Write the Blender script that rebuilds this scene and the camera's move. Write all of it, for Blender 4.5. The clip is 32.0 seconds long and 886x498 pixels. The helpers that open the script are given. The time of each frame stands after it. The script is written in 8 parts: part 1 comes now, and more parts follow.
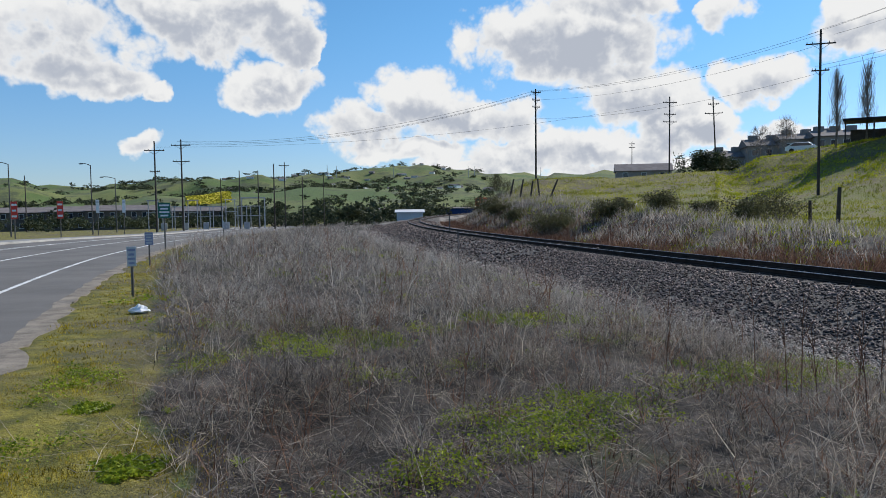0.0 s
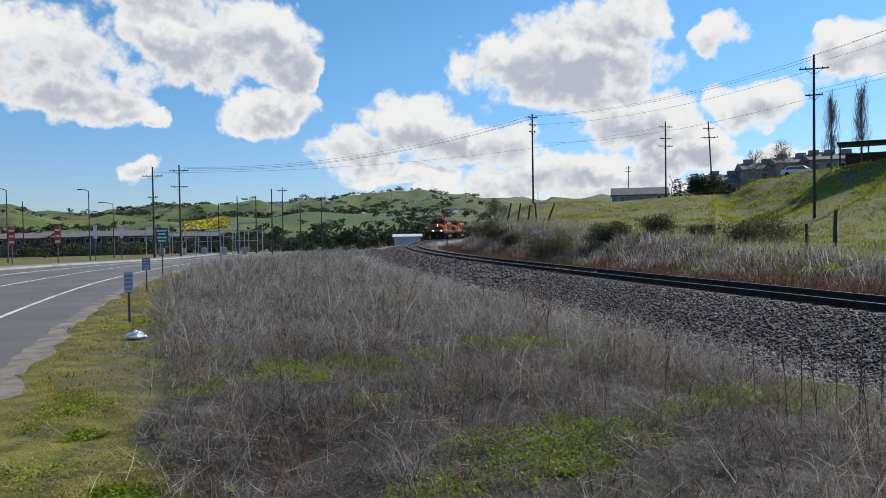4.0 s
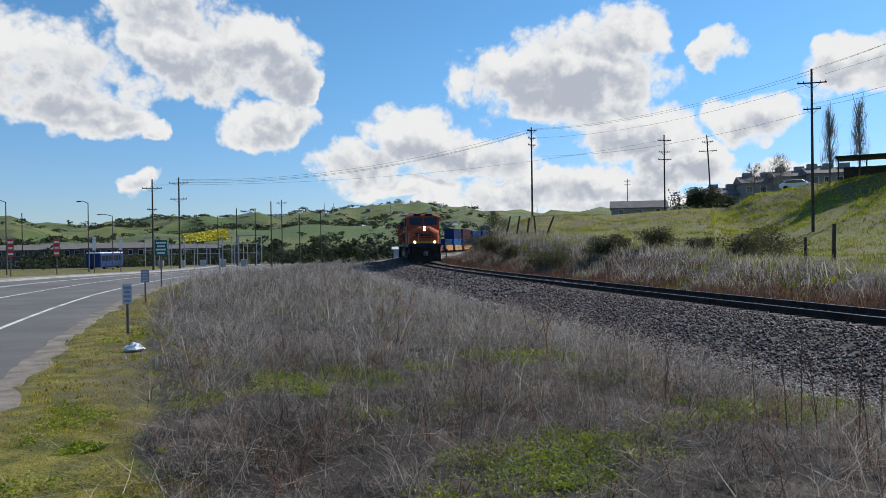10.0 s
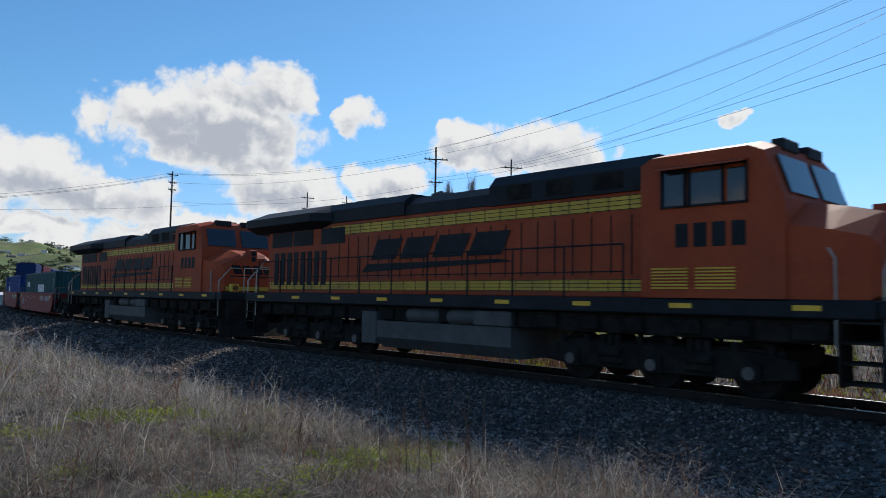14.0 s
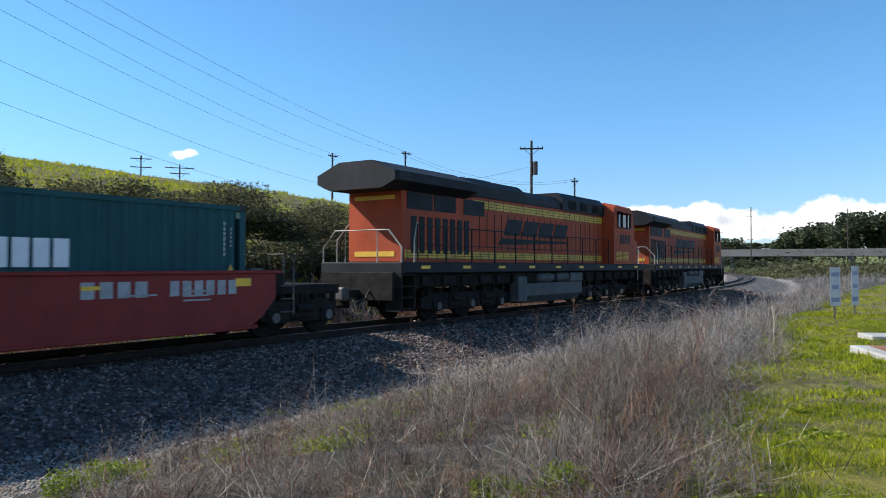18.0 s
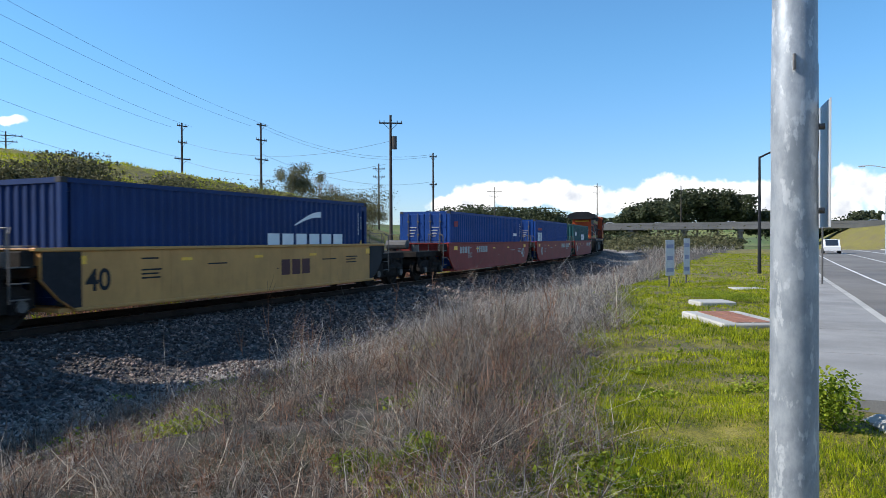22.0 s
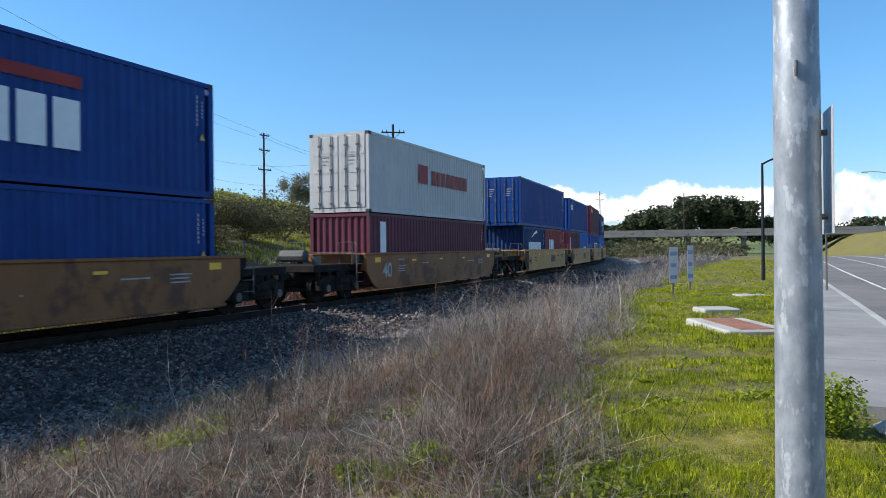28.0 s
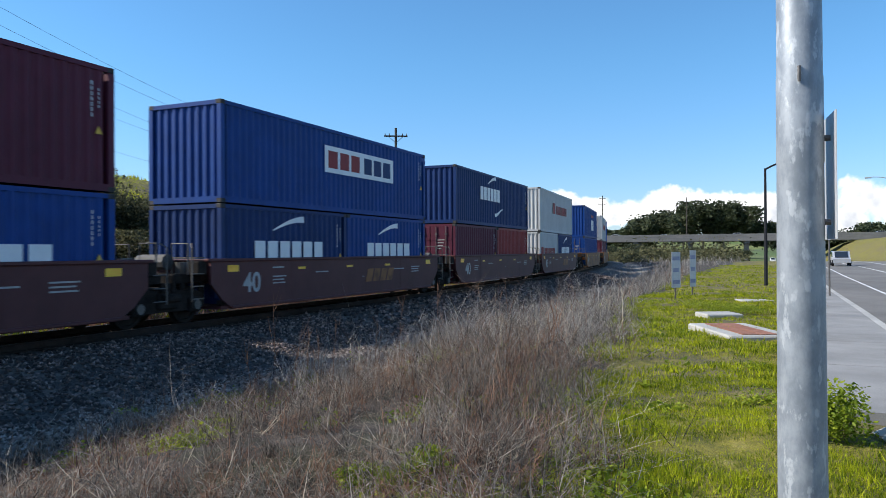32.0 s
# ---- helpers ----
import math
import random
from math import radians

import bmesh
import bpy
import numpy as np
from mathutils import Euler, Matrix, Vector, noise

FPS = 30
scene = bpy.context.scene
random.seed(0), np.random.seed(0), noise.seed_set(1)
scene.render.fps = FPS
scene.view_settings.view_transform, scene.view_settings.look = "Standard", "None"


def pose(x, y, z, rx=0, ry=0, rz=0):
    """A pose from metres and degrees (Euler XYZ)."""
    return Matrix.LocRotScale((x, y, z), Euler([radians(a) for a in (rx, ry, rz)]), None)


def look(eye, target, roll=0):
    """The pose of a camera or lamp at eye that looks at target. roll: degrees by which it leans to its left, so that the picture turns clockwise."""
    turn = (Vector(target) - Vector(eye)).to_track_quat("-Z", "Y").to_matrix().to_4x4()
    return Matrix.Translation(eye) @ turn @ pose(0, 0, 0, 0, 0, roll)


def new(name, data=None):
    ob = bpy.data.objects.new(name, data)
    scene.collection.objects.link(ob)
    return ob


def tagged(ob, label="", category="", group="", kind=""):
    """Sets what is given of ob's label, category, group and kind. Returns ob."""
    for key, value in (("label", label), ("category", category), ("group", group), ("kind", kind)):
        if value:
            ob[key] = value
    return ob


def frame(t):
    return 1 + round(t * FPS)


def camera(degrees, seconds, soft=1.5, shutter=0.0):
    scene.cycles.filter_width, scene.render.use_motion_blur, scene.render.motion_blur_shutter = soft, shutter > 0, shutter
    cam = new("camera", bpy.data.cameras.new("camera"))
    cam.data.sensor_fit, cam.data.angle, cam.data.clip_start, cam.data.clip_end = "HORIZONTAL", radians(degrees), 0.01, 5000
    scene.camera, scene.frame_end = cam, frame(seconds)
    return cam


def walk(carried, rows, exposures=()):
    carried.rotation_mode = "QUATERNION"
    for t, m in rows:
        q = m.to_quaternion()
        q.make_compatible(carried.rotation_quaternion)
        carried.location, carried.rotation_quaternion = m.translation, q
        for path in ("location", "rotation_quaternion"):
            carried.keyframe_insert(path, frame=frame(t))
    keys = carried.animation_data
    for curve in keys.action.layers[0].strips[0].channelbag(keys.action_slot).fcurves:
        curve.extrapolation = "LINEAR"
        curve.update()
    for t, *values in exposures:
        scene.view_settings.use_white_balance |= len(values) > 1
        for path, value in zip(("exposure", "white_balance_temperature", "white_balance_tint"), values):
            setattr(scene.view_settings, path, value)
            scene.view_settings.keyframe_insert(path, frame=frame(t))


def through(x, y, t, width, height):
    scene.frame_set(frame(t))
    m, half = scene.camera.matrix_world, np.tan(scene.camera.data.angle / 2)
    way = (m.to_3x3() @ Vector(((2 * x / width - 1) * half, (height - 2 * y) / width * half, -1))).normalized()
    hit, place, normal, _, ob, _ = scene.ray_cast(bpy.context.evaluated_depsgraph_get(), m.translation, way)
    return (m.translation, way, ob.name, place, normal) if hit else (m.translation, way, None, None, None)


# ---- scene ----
# ---------------------------------------------------------------- camera
EYE = (0.0, 0.0, 1.70)      # rail tops lie at z = 0
cam = camera(62.3, 32.0, soft=0.6, shutter=0.15)
VIEW = (  # seconds, tilt, lean, turn
    (0.0, 86.76, 0.68, 6.40),
    (0.5, 86.83, 0.74, 6.37),
    (1.0, 86.87, 0.80, 6.32),
    (1.5, 87.21, 0.88, 6.08),
    (2.0, 87.36, 0.91, 6.14),
    (2.5, 87.78, 0.76, 6.23),
    (4.5, 88.79, 0.90, 6.21),
    (5.0, 88.90, 0.78, 6.12),
    (5.5, 89.08, 0.66, 6.13),
    (6.0, 89.30, 0.60, 6.09),
    (6.5, 89.37, 0.60, 6.03),
    (7.0, 89.39, 0.55, 6.07),
    (7.5, 89.44, 0.60, 6.08),
    (8.0, 89.50, 0.60, 6.12),
    (8.5, 89.55, 0.65, 6.07),
    (9.0, 89.58, 0.69, 6.11),
    (9.5, 89.55, 0.77, 6.14),
    (10.0, 89.65, 0.76, 6.15),
    (10.5, 89.93, 0.87, 6.23),
    (11.0, 89.85, 0.89, 6.23),
    (11.5, 89.93, 0.87, 6.24),
    (12.0, 90.39, 0.39, 4.99),
    (12.5, 91.96, -0.72, -0.00),
    (12.8, 92.96, -1.20, -4.67),
    (13.0, 93.20, -1.02, -7.95),
    (13.3, 93.43, -1.17, -12.30),
    (13.5, 93.54, -1.26, -14.80),
    (14.0, 93.84, -1.03, -21.41),
    (14.5, 94.15, -0.87, -24.23),
    (16.5, 94.92, -1.71, -92.06),
    (17.0, 94.35, -1.25, -109.72),
    (17.5, 94.19, -0.99, -119.63),
    (17.8, 92.71, -0.74, -124.12),
    (18.0, 91.27, -0.14, -126.52),
    (18.5, 90.29, -0.36, -131.68),
    (19.0, 89.97, -0.20, -134.41),
    (19.5, 89.72, -0.07, -135.60),
    (20.0, 89.64, 0.01, -136.17),
    (20.5, 89.46, 0.22, -136.18),
    (21.0, 89.36, 0.32, -136.46),
    (21.5, 89.28, 0.24, -137.12),
    (22.0, 89.28, 0.23, -137.45),
    (22.5, 89.32, 0.16, -137.56),
    (23.0, 89.42, 0.17, -137.44),
    (23.5, 89.83, 0.79, -136.13),
    (24.0, 89.97, 0.92, -136.07),
    (24.5, 89.93, 0.83, -136.36),
    (25.0, 89.98, 0.73, -136.62),
    (25.5, 89.97, 0.77, -136.85),
    (27.5, 89.98, 0.60, -137.16),
    (28.0, 89.96, 0.61, -137.21),
    (28.5, 89.98, 0.65, -137.18),
    (29.0, 90.05, 0.69, -137.26),
    (29.5, 90.11, 0.75, -137.26),
    (30.0, 90.29, 0.77, -136.99),
    (30.5, 90.36, 0.70, -137.06),
    (31.0, 90.32, 0.55, -137.04),
    (31.5, 90.31, 0.47, -137.10),
    (32.0, 90.26, 0.36, -137.03),
)
walk(cam, [(t, pose(*EYE, rx, ry, rz)) for t, rx, ry, rz in VIEW],
     exposures=[(0.0, -0.12), (11.5, -0.15), (13.0, -0.2), (14.5, -0.12), (16.5, 0.33), (19.0, 0.38), (32.0, 0.38)])

# ---------------------------------------------------------------- light
SUN_TURN, SUN_UP = -46.0, 37.0     # degrees: azimuth (left positive from +y) and elevation
sun_way = Vector((-math.sin(radians(SUN_TURN)) * math.cos(radians(SUN_UP)),
                  math.cos(radians(SUN_TURN)) * math.cos(radians(SUN_UP)), math.sin(radians(SUN_UP))))
sun = new("sun", bpy.data.lights.new("sun", "SUN"))
sun.data.energy, sun.data.angle, sun.data.color = 5.0, radians(0.53), (1.0, 0.95, 0.88)
sun.matrix_world = look(sun_way * 50, (0, 0, 0))


class Nodes:
    """Short calls for building a node tree."""

    def __init__(self, tree):
        self.tree = tree
        self.tree.nodes.clear()

    def add(self, kind, **values):
        node = self.tree.nodes.new(kind)
        for key, value in values.items():
            if key == "inputs":
                for name, v in value.items():
                    self.put(node.inputs[name], v)
            elif key == "operation":
                node.operation = value
            elif key == "data_type":
                node.data_type = value
            elif key == "blend_type":
                node.blend_type = value
            elif key == "sky_type":
                node.sky_type = value
            elif key == "attribute_name":
                node.attribute_name = value
            elif key == "feature":
                node.feature = value
        return node

    def put(self, socket, v):
        if isinstance(v, bpy.types.NodeSocket):
            self.tree.links.new(v, socket)
        else:
            socket.default_value = v

    def math(self, op, a, b=0.0, c=0.0):
        n = self.add("ShaderNodeMath", operation=op)
        for i, v in enumerate((a, b, c)):
            self.put(n.inputs[i], v)
        return n.outputs[0]

    def mix(self, f, a, b, blend="MIX"):
        n = self.add("ShaderNodeMix", data_type="RGBA", blend_type=blend)
        self.put(n.inputs[0], f), self.put(n.inputs[6], a), self.put(n.inputs[7], b)
        return n.outputs[2]

    def noise(self, scale, detail=4.0, rough=0.6, vector=None, distort=0.0):
        n = self.add("ShaderNodeTexNoise", inputs={"Scale": scale, "Detail": detail, "Roughness": rough, "Distortion": distort})
        if vector is not None:
            self.put(n.inputs["Vector"], vector)
        return n.outputs["Fac"]

    def ramp(self, f, lo, hi):
        n = self.add("ShaderNodeMapRange", inputs={"From Min": lo, "From Max": hi})
        n.interpolation_type = "SMOOTHSTEP"
        self.put(n.inputs["Value"], f)
        return n.outputs["Result"]


def rgb(r, g, b):
    return (r, g, b, 1.0)


world = bpy.data.worlds.new("sky")
scene.world = world
world.use_nodes = True
w = Nodes(world.node_tree)
sky = w.add("ShaderNodeTexSky", sky_type="NISHITA")
sky.sun_disc, sky.sun_elevation, sky.sun_rotation = False, radians(SUN_UP), radians(-SUN_TURN)
sky.air_density, sky.dust_density, sky.ozone_density = 1.0, 0.15, 2.5
# clouds: lobes at azimuth, elevation with half width and half height, in degrees
CUMULUS = ((34.7, 12.8, 7.5, 4.2), (33.1, 9.6, 5.8, 2.0), (22.8, 14.2, 7.5, 3.8), (26.3, 17.5, 4.9, 2.8), (17.8, 12.6, 2.7, 2.4),
           (27.8, 8.5, 2.2, 1.0), (19.2, 9.1, 3.5, 1.8), (29.1, 4.9, 1.8, 1.0), (7.9, 7.9, 4.9, 3.3), (12.6, 6.2, 4.0, 2.4),
           (3.5, 6.6, 5.3, 2.0), (8.9, 4.2, 4.9, 1.2), (-3.5, 12.9, 8.8, 4.0), (-6.9, 15.4, 5.3, 2.4), (-8.1, 8.4, 5.3, 2.7),
           (-11.7, 5.7, 3.5, 2.4), (-16.8, 8.6, 3.3, 2.4), (-14.5, 13.9, 1.7, 1.5), (-5.5, 4.4, 7.1, 1.8), (0.9, 3.9, 6.6, 1.5), (-8.0, 2.6, 9.0, 1.3), (5.0, 2.9, 6.0, 0.9), (-20.0, 4.0, 6.0, 1.4))
LOW_CLOUDS = ((-27.3, 11.5, 8.4, 2.4), (-23.7, 12.3, 3.5, 2.2), (-42.8, 13.6, 1.1, 0.7), (-142.6, 3.6, 5.8, 1.2), (-138.6, 3.0, 3.5, 1.1),
              (-147.8, 3.1, 4.0, 1.0), (-155.2, 3.2, 7.1, 1.1), (-151.1, 2.6, 6.6, 0.9), (-159.9, 2.5, 2.7, 1.3), (-167.3, 3.1, 2.7, 1.8),
              (-106.7, 8.3, 1.4, 0.5), (-176.0, 3.0, 6.0, 1.6), (60.0, 9.0, 14.0, 4.0), (95.0, 6.0, 16.0, 3.0), (130.0, 5.0, 14.0, 2.0))
where = w.add("ShaderNodeTexCoord").outputs["Generated"]
xyz = w.add("ShaderNodeSeparateXYZ", inputs={"Vector": where})
turn_of = w.math("MULTIPLY", w.math("ARCTAN2", w.math("MULTIPLY", xyz.outputs[0], -1.0), xyz.outputs[1]), 180 / math.pi)
up_of = w.math("MULTIPLY", w.math("ARCSINE", xyz.outputs[2]), 180 / math.pi)
def shifted(dx, dy, dz):
    return w.add("ShaderNodeVectorMath", operation="ADD", inputs={0: where, 1: (dx, dy, dz)}).outputs[0]


def puffs(scale, vector):
    """Round heads of cumulus, finer ones on larger ones."""
    v = w.add("ShaderNodeTexVoronoi", feature="F1", inputs={"Scale": scale, "Detail": 3.0, "Roughness": 0.55, "Lacunarity": 2.2, "Vector": vector})
    return w.math("SUBTRACT", 0.75, v.outputs["Distance"])


wobble = w.add("ShaderNodeVectorMath", operation="SCALE", inputs={0: w.add("ShaderNodeTexNoise", inputs={"Vector": where, "Scale": 14.0, "Detail": 3.0}).outputs["Color"], "Scale": 0.03}).outputs[0]
bent = w.add("ShaderNodeVectorMath", operation="ADD", inputs={0: where, 1: wobble}).outputs[0]
sunward = w.add("ShaderNodeVectorMath", operation="ADD", inputs={0: bent, 1: (0.012, 0.004, 0.020)}).outputs[0]
head, head_lit = puffs(17.0, bent), puffs(17.0, sunward)
billow = w.noise(13.0, 8.0, 0.6, where)
billow_lit = w.noise(13.0, 8.0, 0.6, shifted(0.020, 0.006, 0.030))
turn_of = w.math("ADD", turn_of, w.math("MULTIPLY", w.math("SUBTRACT", w.noise(9.0, 5.0, 0.55, shifted(3.1, 1.7, 5.3)), 0.5), 8.0))
up_of = w.math("ADD", up_of, w.math("MULTIPLY", w.math("SUBTRACT", w.noise(11.0, 5.0, 0.55, where), 0.5), 4.0))
body, lift = None, None
for a, e, ww, hh in CUMULUS + LOW_CLOUDS:
    u = w.math("MULTIPLY", w.math("SUBTRACT", turn_of, a), 1 / ww)
    v = w.math("MULTIPLY", w.math("SUBTRACT", up_of, e), 1 / hh)
    far2 = w.math("ADD", w.math("MULTIPLY", u, u), w.math("MULTIPLY", v, v))
    lobe = w.math("MAXIMUM", w.math("SUBTRACT", 1.2, far2), 0.0)
    low = w.math("MULTIPLY", w.math("MULTIPLY", lobe, min(1.0, hh / 3.2)), w.math("SUBTRACT", 0.36, v))
    body = lobe if body is None else w.math("MAXIMUM", body, lobe)
    lift = low if lift is None else w.math("MAXIMUM", lift, low)
thick = w.math("ADD", body, w.math("ADD", w.math("MULTIPLY", w.math("SUBTRACT", billow, 0.5), 1.5), w.math("MULTIPLY", head, 0.75)))
cover = w.math("MULTIPLY", w.ramp(thick, -0.02, 0.48), w.ramp(body, 0.0, 0.2))
relief = w.math("ADD", w.math("MULTIPLY", w.math("SUBTRACT", billow_lit, billow), 2.4), w.math("MULTIPLY", w.math("SUBTRACT", head_lit, head), 0.9))
under = w.math("ADD", w.math("MULTIPLY", lift, 2.0), w.math("ADD", w.math("MULTIPLY", w.math("SUBTRACT", billow, 0.5), 0.9), relief))
grey = w.math("MULTIPLY", w.ramp(under, 0.0, 1.15), w.ramp(thick, 0.25, 0.9))
cloud = w.mix(grey, rgb(8.9, 8.95, 8.95), rgb(4.8, 5.2, 6.0))
high = w.ramp(w.math("MULTIPLY", w.math("ARCSINE", xyz.outputs[2]), 180 / math.pi), 0.0, 16.0)
tint = w.mix(1.0, sky.outputs[0], w.mix(high, rgb(0.74, 0.92, 1.28), rgb(0.69, 1.13, 1.38)), "MULTIPLY")
final = w.mix(cover, tint, cloud)
back = w.add("ShaderNodeBackground", inputs={"Color": final, "Strength": 0.105})
w.tree.links.new(back.outputs[0], w.add("ShaderNodeOutputWorld").inputs[0])

# ---------------------------------------------------------------- materials
def paint(name, a, b, rough=0.6, metal=0.0, scale=6.0, fine=60.0, bump=0.0, island=False, dirt=None, dirt_amount=0.5, each=0.0, skew=1.0, gloss=0.5):
    """A surface that wanders between colours a and b at two scales, with relief and, if given, patches of dirt."""
    m = bpy.data.materials.new(name)
    m.use_nodes = True
    n = Nodes(m.node_tree)
    at = n.add("ShaderNodeTexCoord").outputs["Object"]
    large, small = n.noise(scale, 5.0, 0.6, at), n.noise(fine, 3.0, 0.6, at)
    f = n.ramp(n.math("ADD", n.math("MULTIPLY", large, 0.65), n.math("MULTIPLY", small, 0.35)), 0.33, 0.67)
    if island:
        f = n.math("ADD", n.math("MULTIPLY", f, 0.3), n.math("MULTIPLY", n.add("ShaderNodeNewGeometry").outputs["Random Per Island"], 0.7))
    if each:
        f = n.math("ADD", n.math("MULTIPLY", f, 1 - each), n.math("MULTIPLY", n.add("ShaderNodeObjectInfo").outputs["Random"], each))
    if skew != 1.0:
        f = n.math("POWER", f, skew)
    colour = n.mix(f, rgb(*a), rgb(*b))
    if dirt:
        patch = n.math("MULTIPLY", n.ramp(n.noise(scale * 0.45, 7.0, 0.7, at), 0.45, 0.75), dirt_amount)
        colour = n.mix(patch, colour, rgb(*dirt))
    s = n.add("ShaderNodeBsdfPrincipled", inputs={"Base Color": colour, "Metallic": metal, "Specular IOR Level": gloss})
    n.put(s.inputs["Roughness"], n.math("ADD", rough - 0.08, n.math("MULTIPLY", small, 0.16)))
    if bump:
        h = n.add("ShaderNodeBump", inputs={"Strength": 0.6, "Distance": bump, "Height": n.math("ADD", small, n.math("MULTIPLY", large, 2.0))})
        n.put(s.inputs["Normal"], h.outputs[0])
    n.tree.links.new(s.outputs[0], n.add("ShaderNodeOutputMaterial").inputs[0])
    return m


def flora(name, a, b, through=0.45, scale=1.0, rough=0.7, skew=1.0, patch=0.4):
    """Leaves and blades: each island its own tone between a and b; light also passes through them."""
    m = bpy.data.materials.new(name)
    m.use_nodes = True
    n = Nodes(m.node_tree)
    at = n.add("ShaderNodeTexCoord").outputs["Object"]
    f = n.math("ADD", n.math("MULTIPLY", n.add("ShaderNodeNewGeometry").outputs["Random Per Island"], 1 - patch), n.math("MULTIPLY", n.ramp(n.noise(scale, 5.0, 0.6, at), 0.35, 0.65), patch))
    if skew != 1.0:
        f = n.math("POWER", f, skew)
    c = n.mix(f, rgb(*a), rgb(*b))
    s = n.add("ShaderNodeBsdfPrincipled", inputs={"Base Color": c, "Roughness": rough, "Specular IOR Level": 0.25})
    t = n.add("ShaderNodeBsdfTranslucent", inputs={"Color": c})
    mx = n.add("ShaderNodeMixShader", inputs={0: through, 1: s.outputs[0], 2: t.outputs[0]})
    n.tree.links.new(mx.outputs[0], n.add("ShaderNodeOutputMaterial").inputs[0])
    return m


def glow(name, colour, strength):
    m = bpy.data.materials.new(name)
    m.use_nodes = True
    n = Nodes(m.node_tree)
    e = n.add("ShaderNodeEmission", inputs={"Color": rgb(*colour), "Strength": strength})
    n.tree.links.new(e.outputs[0], n.add("ShaderNodeOutputMaterial").inputs[0])
    return m


M_orange = paint("loco_orange", (0.36, 0.056, 0.018), (0.47, 0.082, 0.028), 0.62, scale=0.9, fine=9, dirt=(0.15, 0.07, 0.05), dirt_amount=0.55, gloss=0.2)
M_black = paint("loco_dark", (0.010, 0.011, 0.014), (0.024, 0.025, 0.029), 0.62, scale=1.2, fine=14, gloss=0.2)
M_yellow = paint("loco_yellow", (0.62, 0.36, 0.028), (0.76, 0.46, 0.045), 0.55, scale=1.2, fine=12, dirt=(0.20, 0.13, 0.05), dirt_amount=0.5)
M_steel = paint("worn_steel", (0.09, 0.085, 0.08), (0.16, 0.15, 0.14), 0.55, 0.6, scale=3, fine=40)
M_grime = paint("running_gear_grime", (0.013, 0.011, 0.010), (0.036, 0.031, 0.027), 0.9, scale=2.5, fine=30, bump=0.004, gloss=0.1)
M_tank = paint("grey_tank_paint", (0.060, 0.058, 0.056), (0.115, 0.11, 0.105), 0.7, scale=1.5, fine=20, dirt=(0.04, 0.035, 0.03), dirt_amount=0.7)
M_white = paint("white_paint", (0.72, 0.73, 0.74), (0.82, 0.82, 0.81), 0.5, scale=2, fine=30)
M_stencil = paint("dusty_stencil_white", (0.30, 0.29, 0.28), (0.45, 0.44, 0.43), 0.7, scale=3, fine=30)
M_rail_white = paint("handrail_dusty", (0.30, 0.265, 0.215), (0.46, 0.42, 0.35), 0.6, scale=3, fine=30)
M_lamp = glow("headlight_glass", (1.0, 0.86, 0.55), 9.0)
M_reflect = paint("reflector_amber", (0.85, 0.42, 0.02), (0.95, 0.55, 0.04), 0.35, scale=4, fine=40)

M_glass = bpy.data.materials.new("dark_glass")
M_glass.use_nodes = True
_n = Nodes(M_glass.node_tree)
_s = _n.add("ShaderNodeBsdfPrincipled", inputs={"Base Color": rgb(0.02, 0.028, 0.04), "Roughness": 0.06, "Specular IOR Level": 0.6})
_n.tree.links.new(_s.outputs[0], _n.add("ShaderNodeOutputMaterial").inputs[0])

M_rail = paint("rail_steel", (0.022, 0.016, 0.013), (0.05, 0.036, 0.029), 0.85, scale=2, fine=40, gloss=0.15)
M_shine = paint("polished_rail_head", (0.16, 0.155, 0.15), (0.25, 0.245, 0.24), 0.38, 0.9, scale=1, fine=50)
M_tie = paint("tie_timber", (0.05, 0.04, 0.033), (0.10, 0.08, 0.068), 0.9, scale=5, fine=60, bump=0.006, each=0.5)
M_gravel = paint("pale_gravel", (0.15, 0.13, 0.112), (0.58, 0.52, 0.455), 0.9, scale=30, fine=120, island=True, skew=1.3)
M_stone = paint("ballast_stone", (0.030, 0.021, 0.018), (0.52, 0.39, 0.33), 0.8, scale=30, fine=120, bump=0.004, island=True, skew=3.0)
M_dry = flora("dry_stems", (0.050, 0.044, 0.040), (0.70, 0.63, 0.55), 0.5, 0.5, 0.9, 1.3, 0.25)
M_dry_red = flora("reddish_stems", (0.07, 0.034, 0.022), (0.44, 0.25, 0.16), 0.2, 0.5, 0.9, 1.5, 0.25)
# darker copy of M_dry for near brush: shade among stalks put into the tone
M_dry_dark = flora("dry_stalks_dark", (0.030, 0.025, 0.022), (0.66, 0.575, 0.48), 0.45, 0.8, 0.9, 2.05, 0.3)
M_straw = flora("pale_straw", (0.26, 0.215, 0.155), (0.66, 0.57, 0.43), 0.2, 0.5, 0.9)
M_grass = flora("grass_blades", (0.040, 0.085, 0.004), (0.60, 0.62, 0.018), 0.42, 2.6, 0.7, 1.4, 0.4)
M_verge = flora("mown_grass_blades", (0.075, 0.062, 0.006), (0.66, 0.50, 0.035), 0.38, 3.0, 0.7, 1.3, 0.4)
M_field = flora("rough_field_grass", (0.10, 0.12, 0.010), (0.50, 0.48, 0.040), 0.3, 0.25, 0.7, 1.2, 0.6)
M_hill = flora("hill_spring_grass", (0.15, 0.21, 0.008), (0.62, 0.60, 0.03), 0.4, 0.4, 0.7, 1.1, 0.55)
M_weed = flora("green_weed_leaves", (0.08, 0.14, 0.010), (0.42, 0.47, 0.035), 0.45, 0.8, 0.6, 1.2)
M_bush = flora("bush_leaves", (0.030, 0.033, 0.013), (0.21, 0.195, 0.09), 0.3, 0.5, 0.7, 1.2)
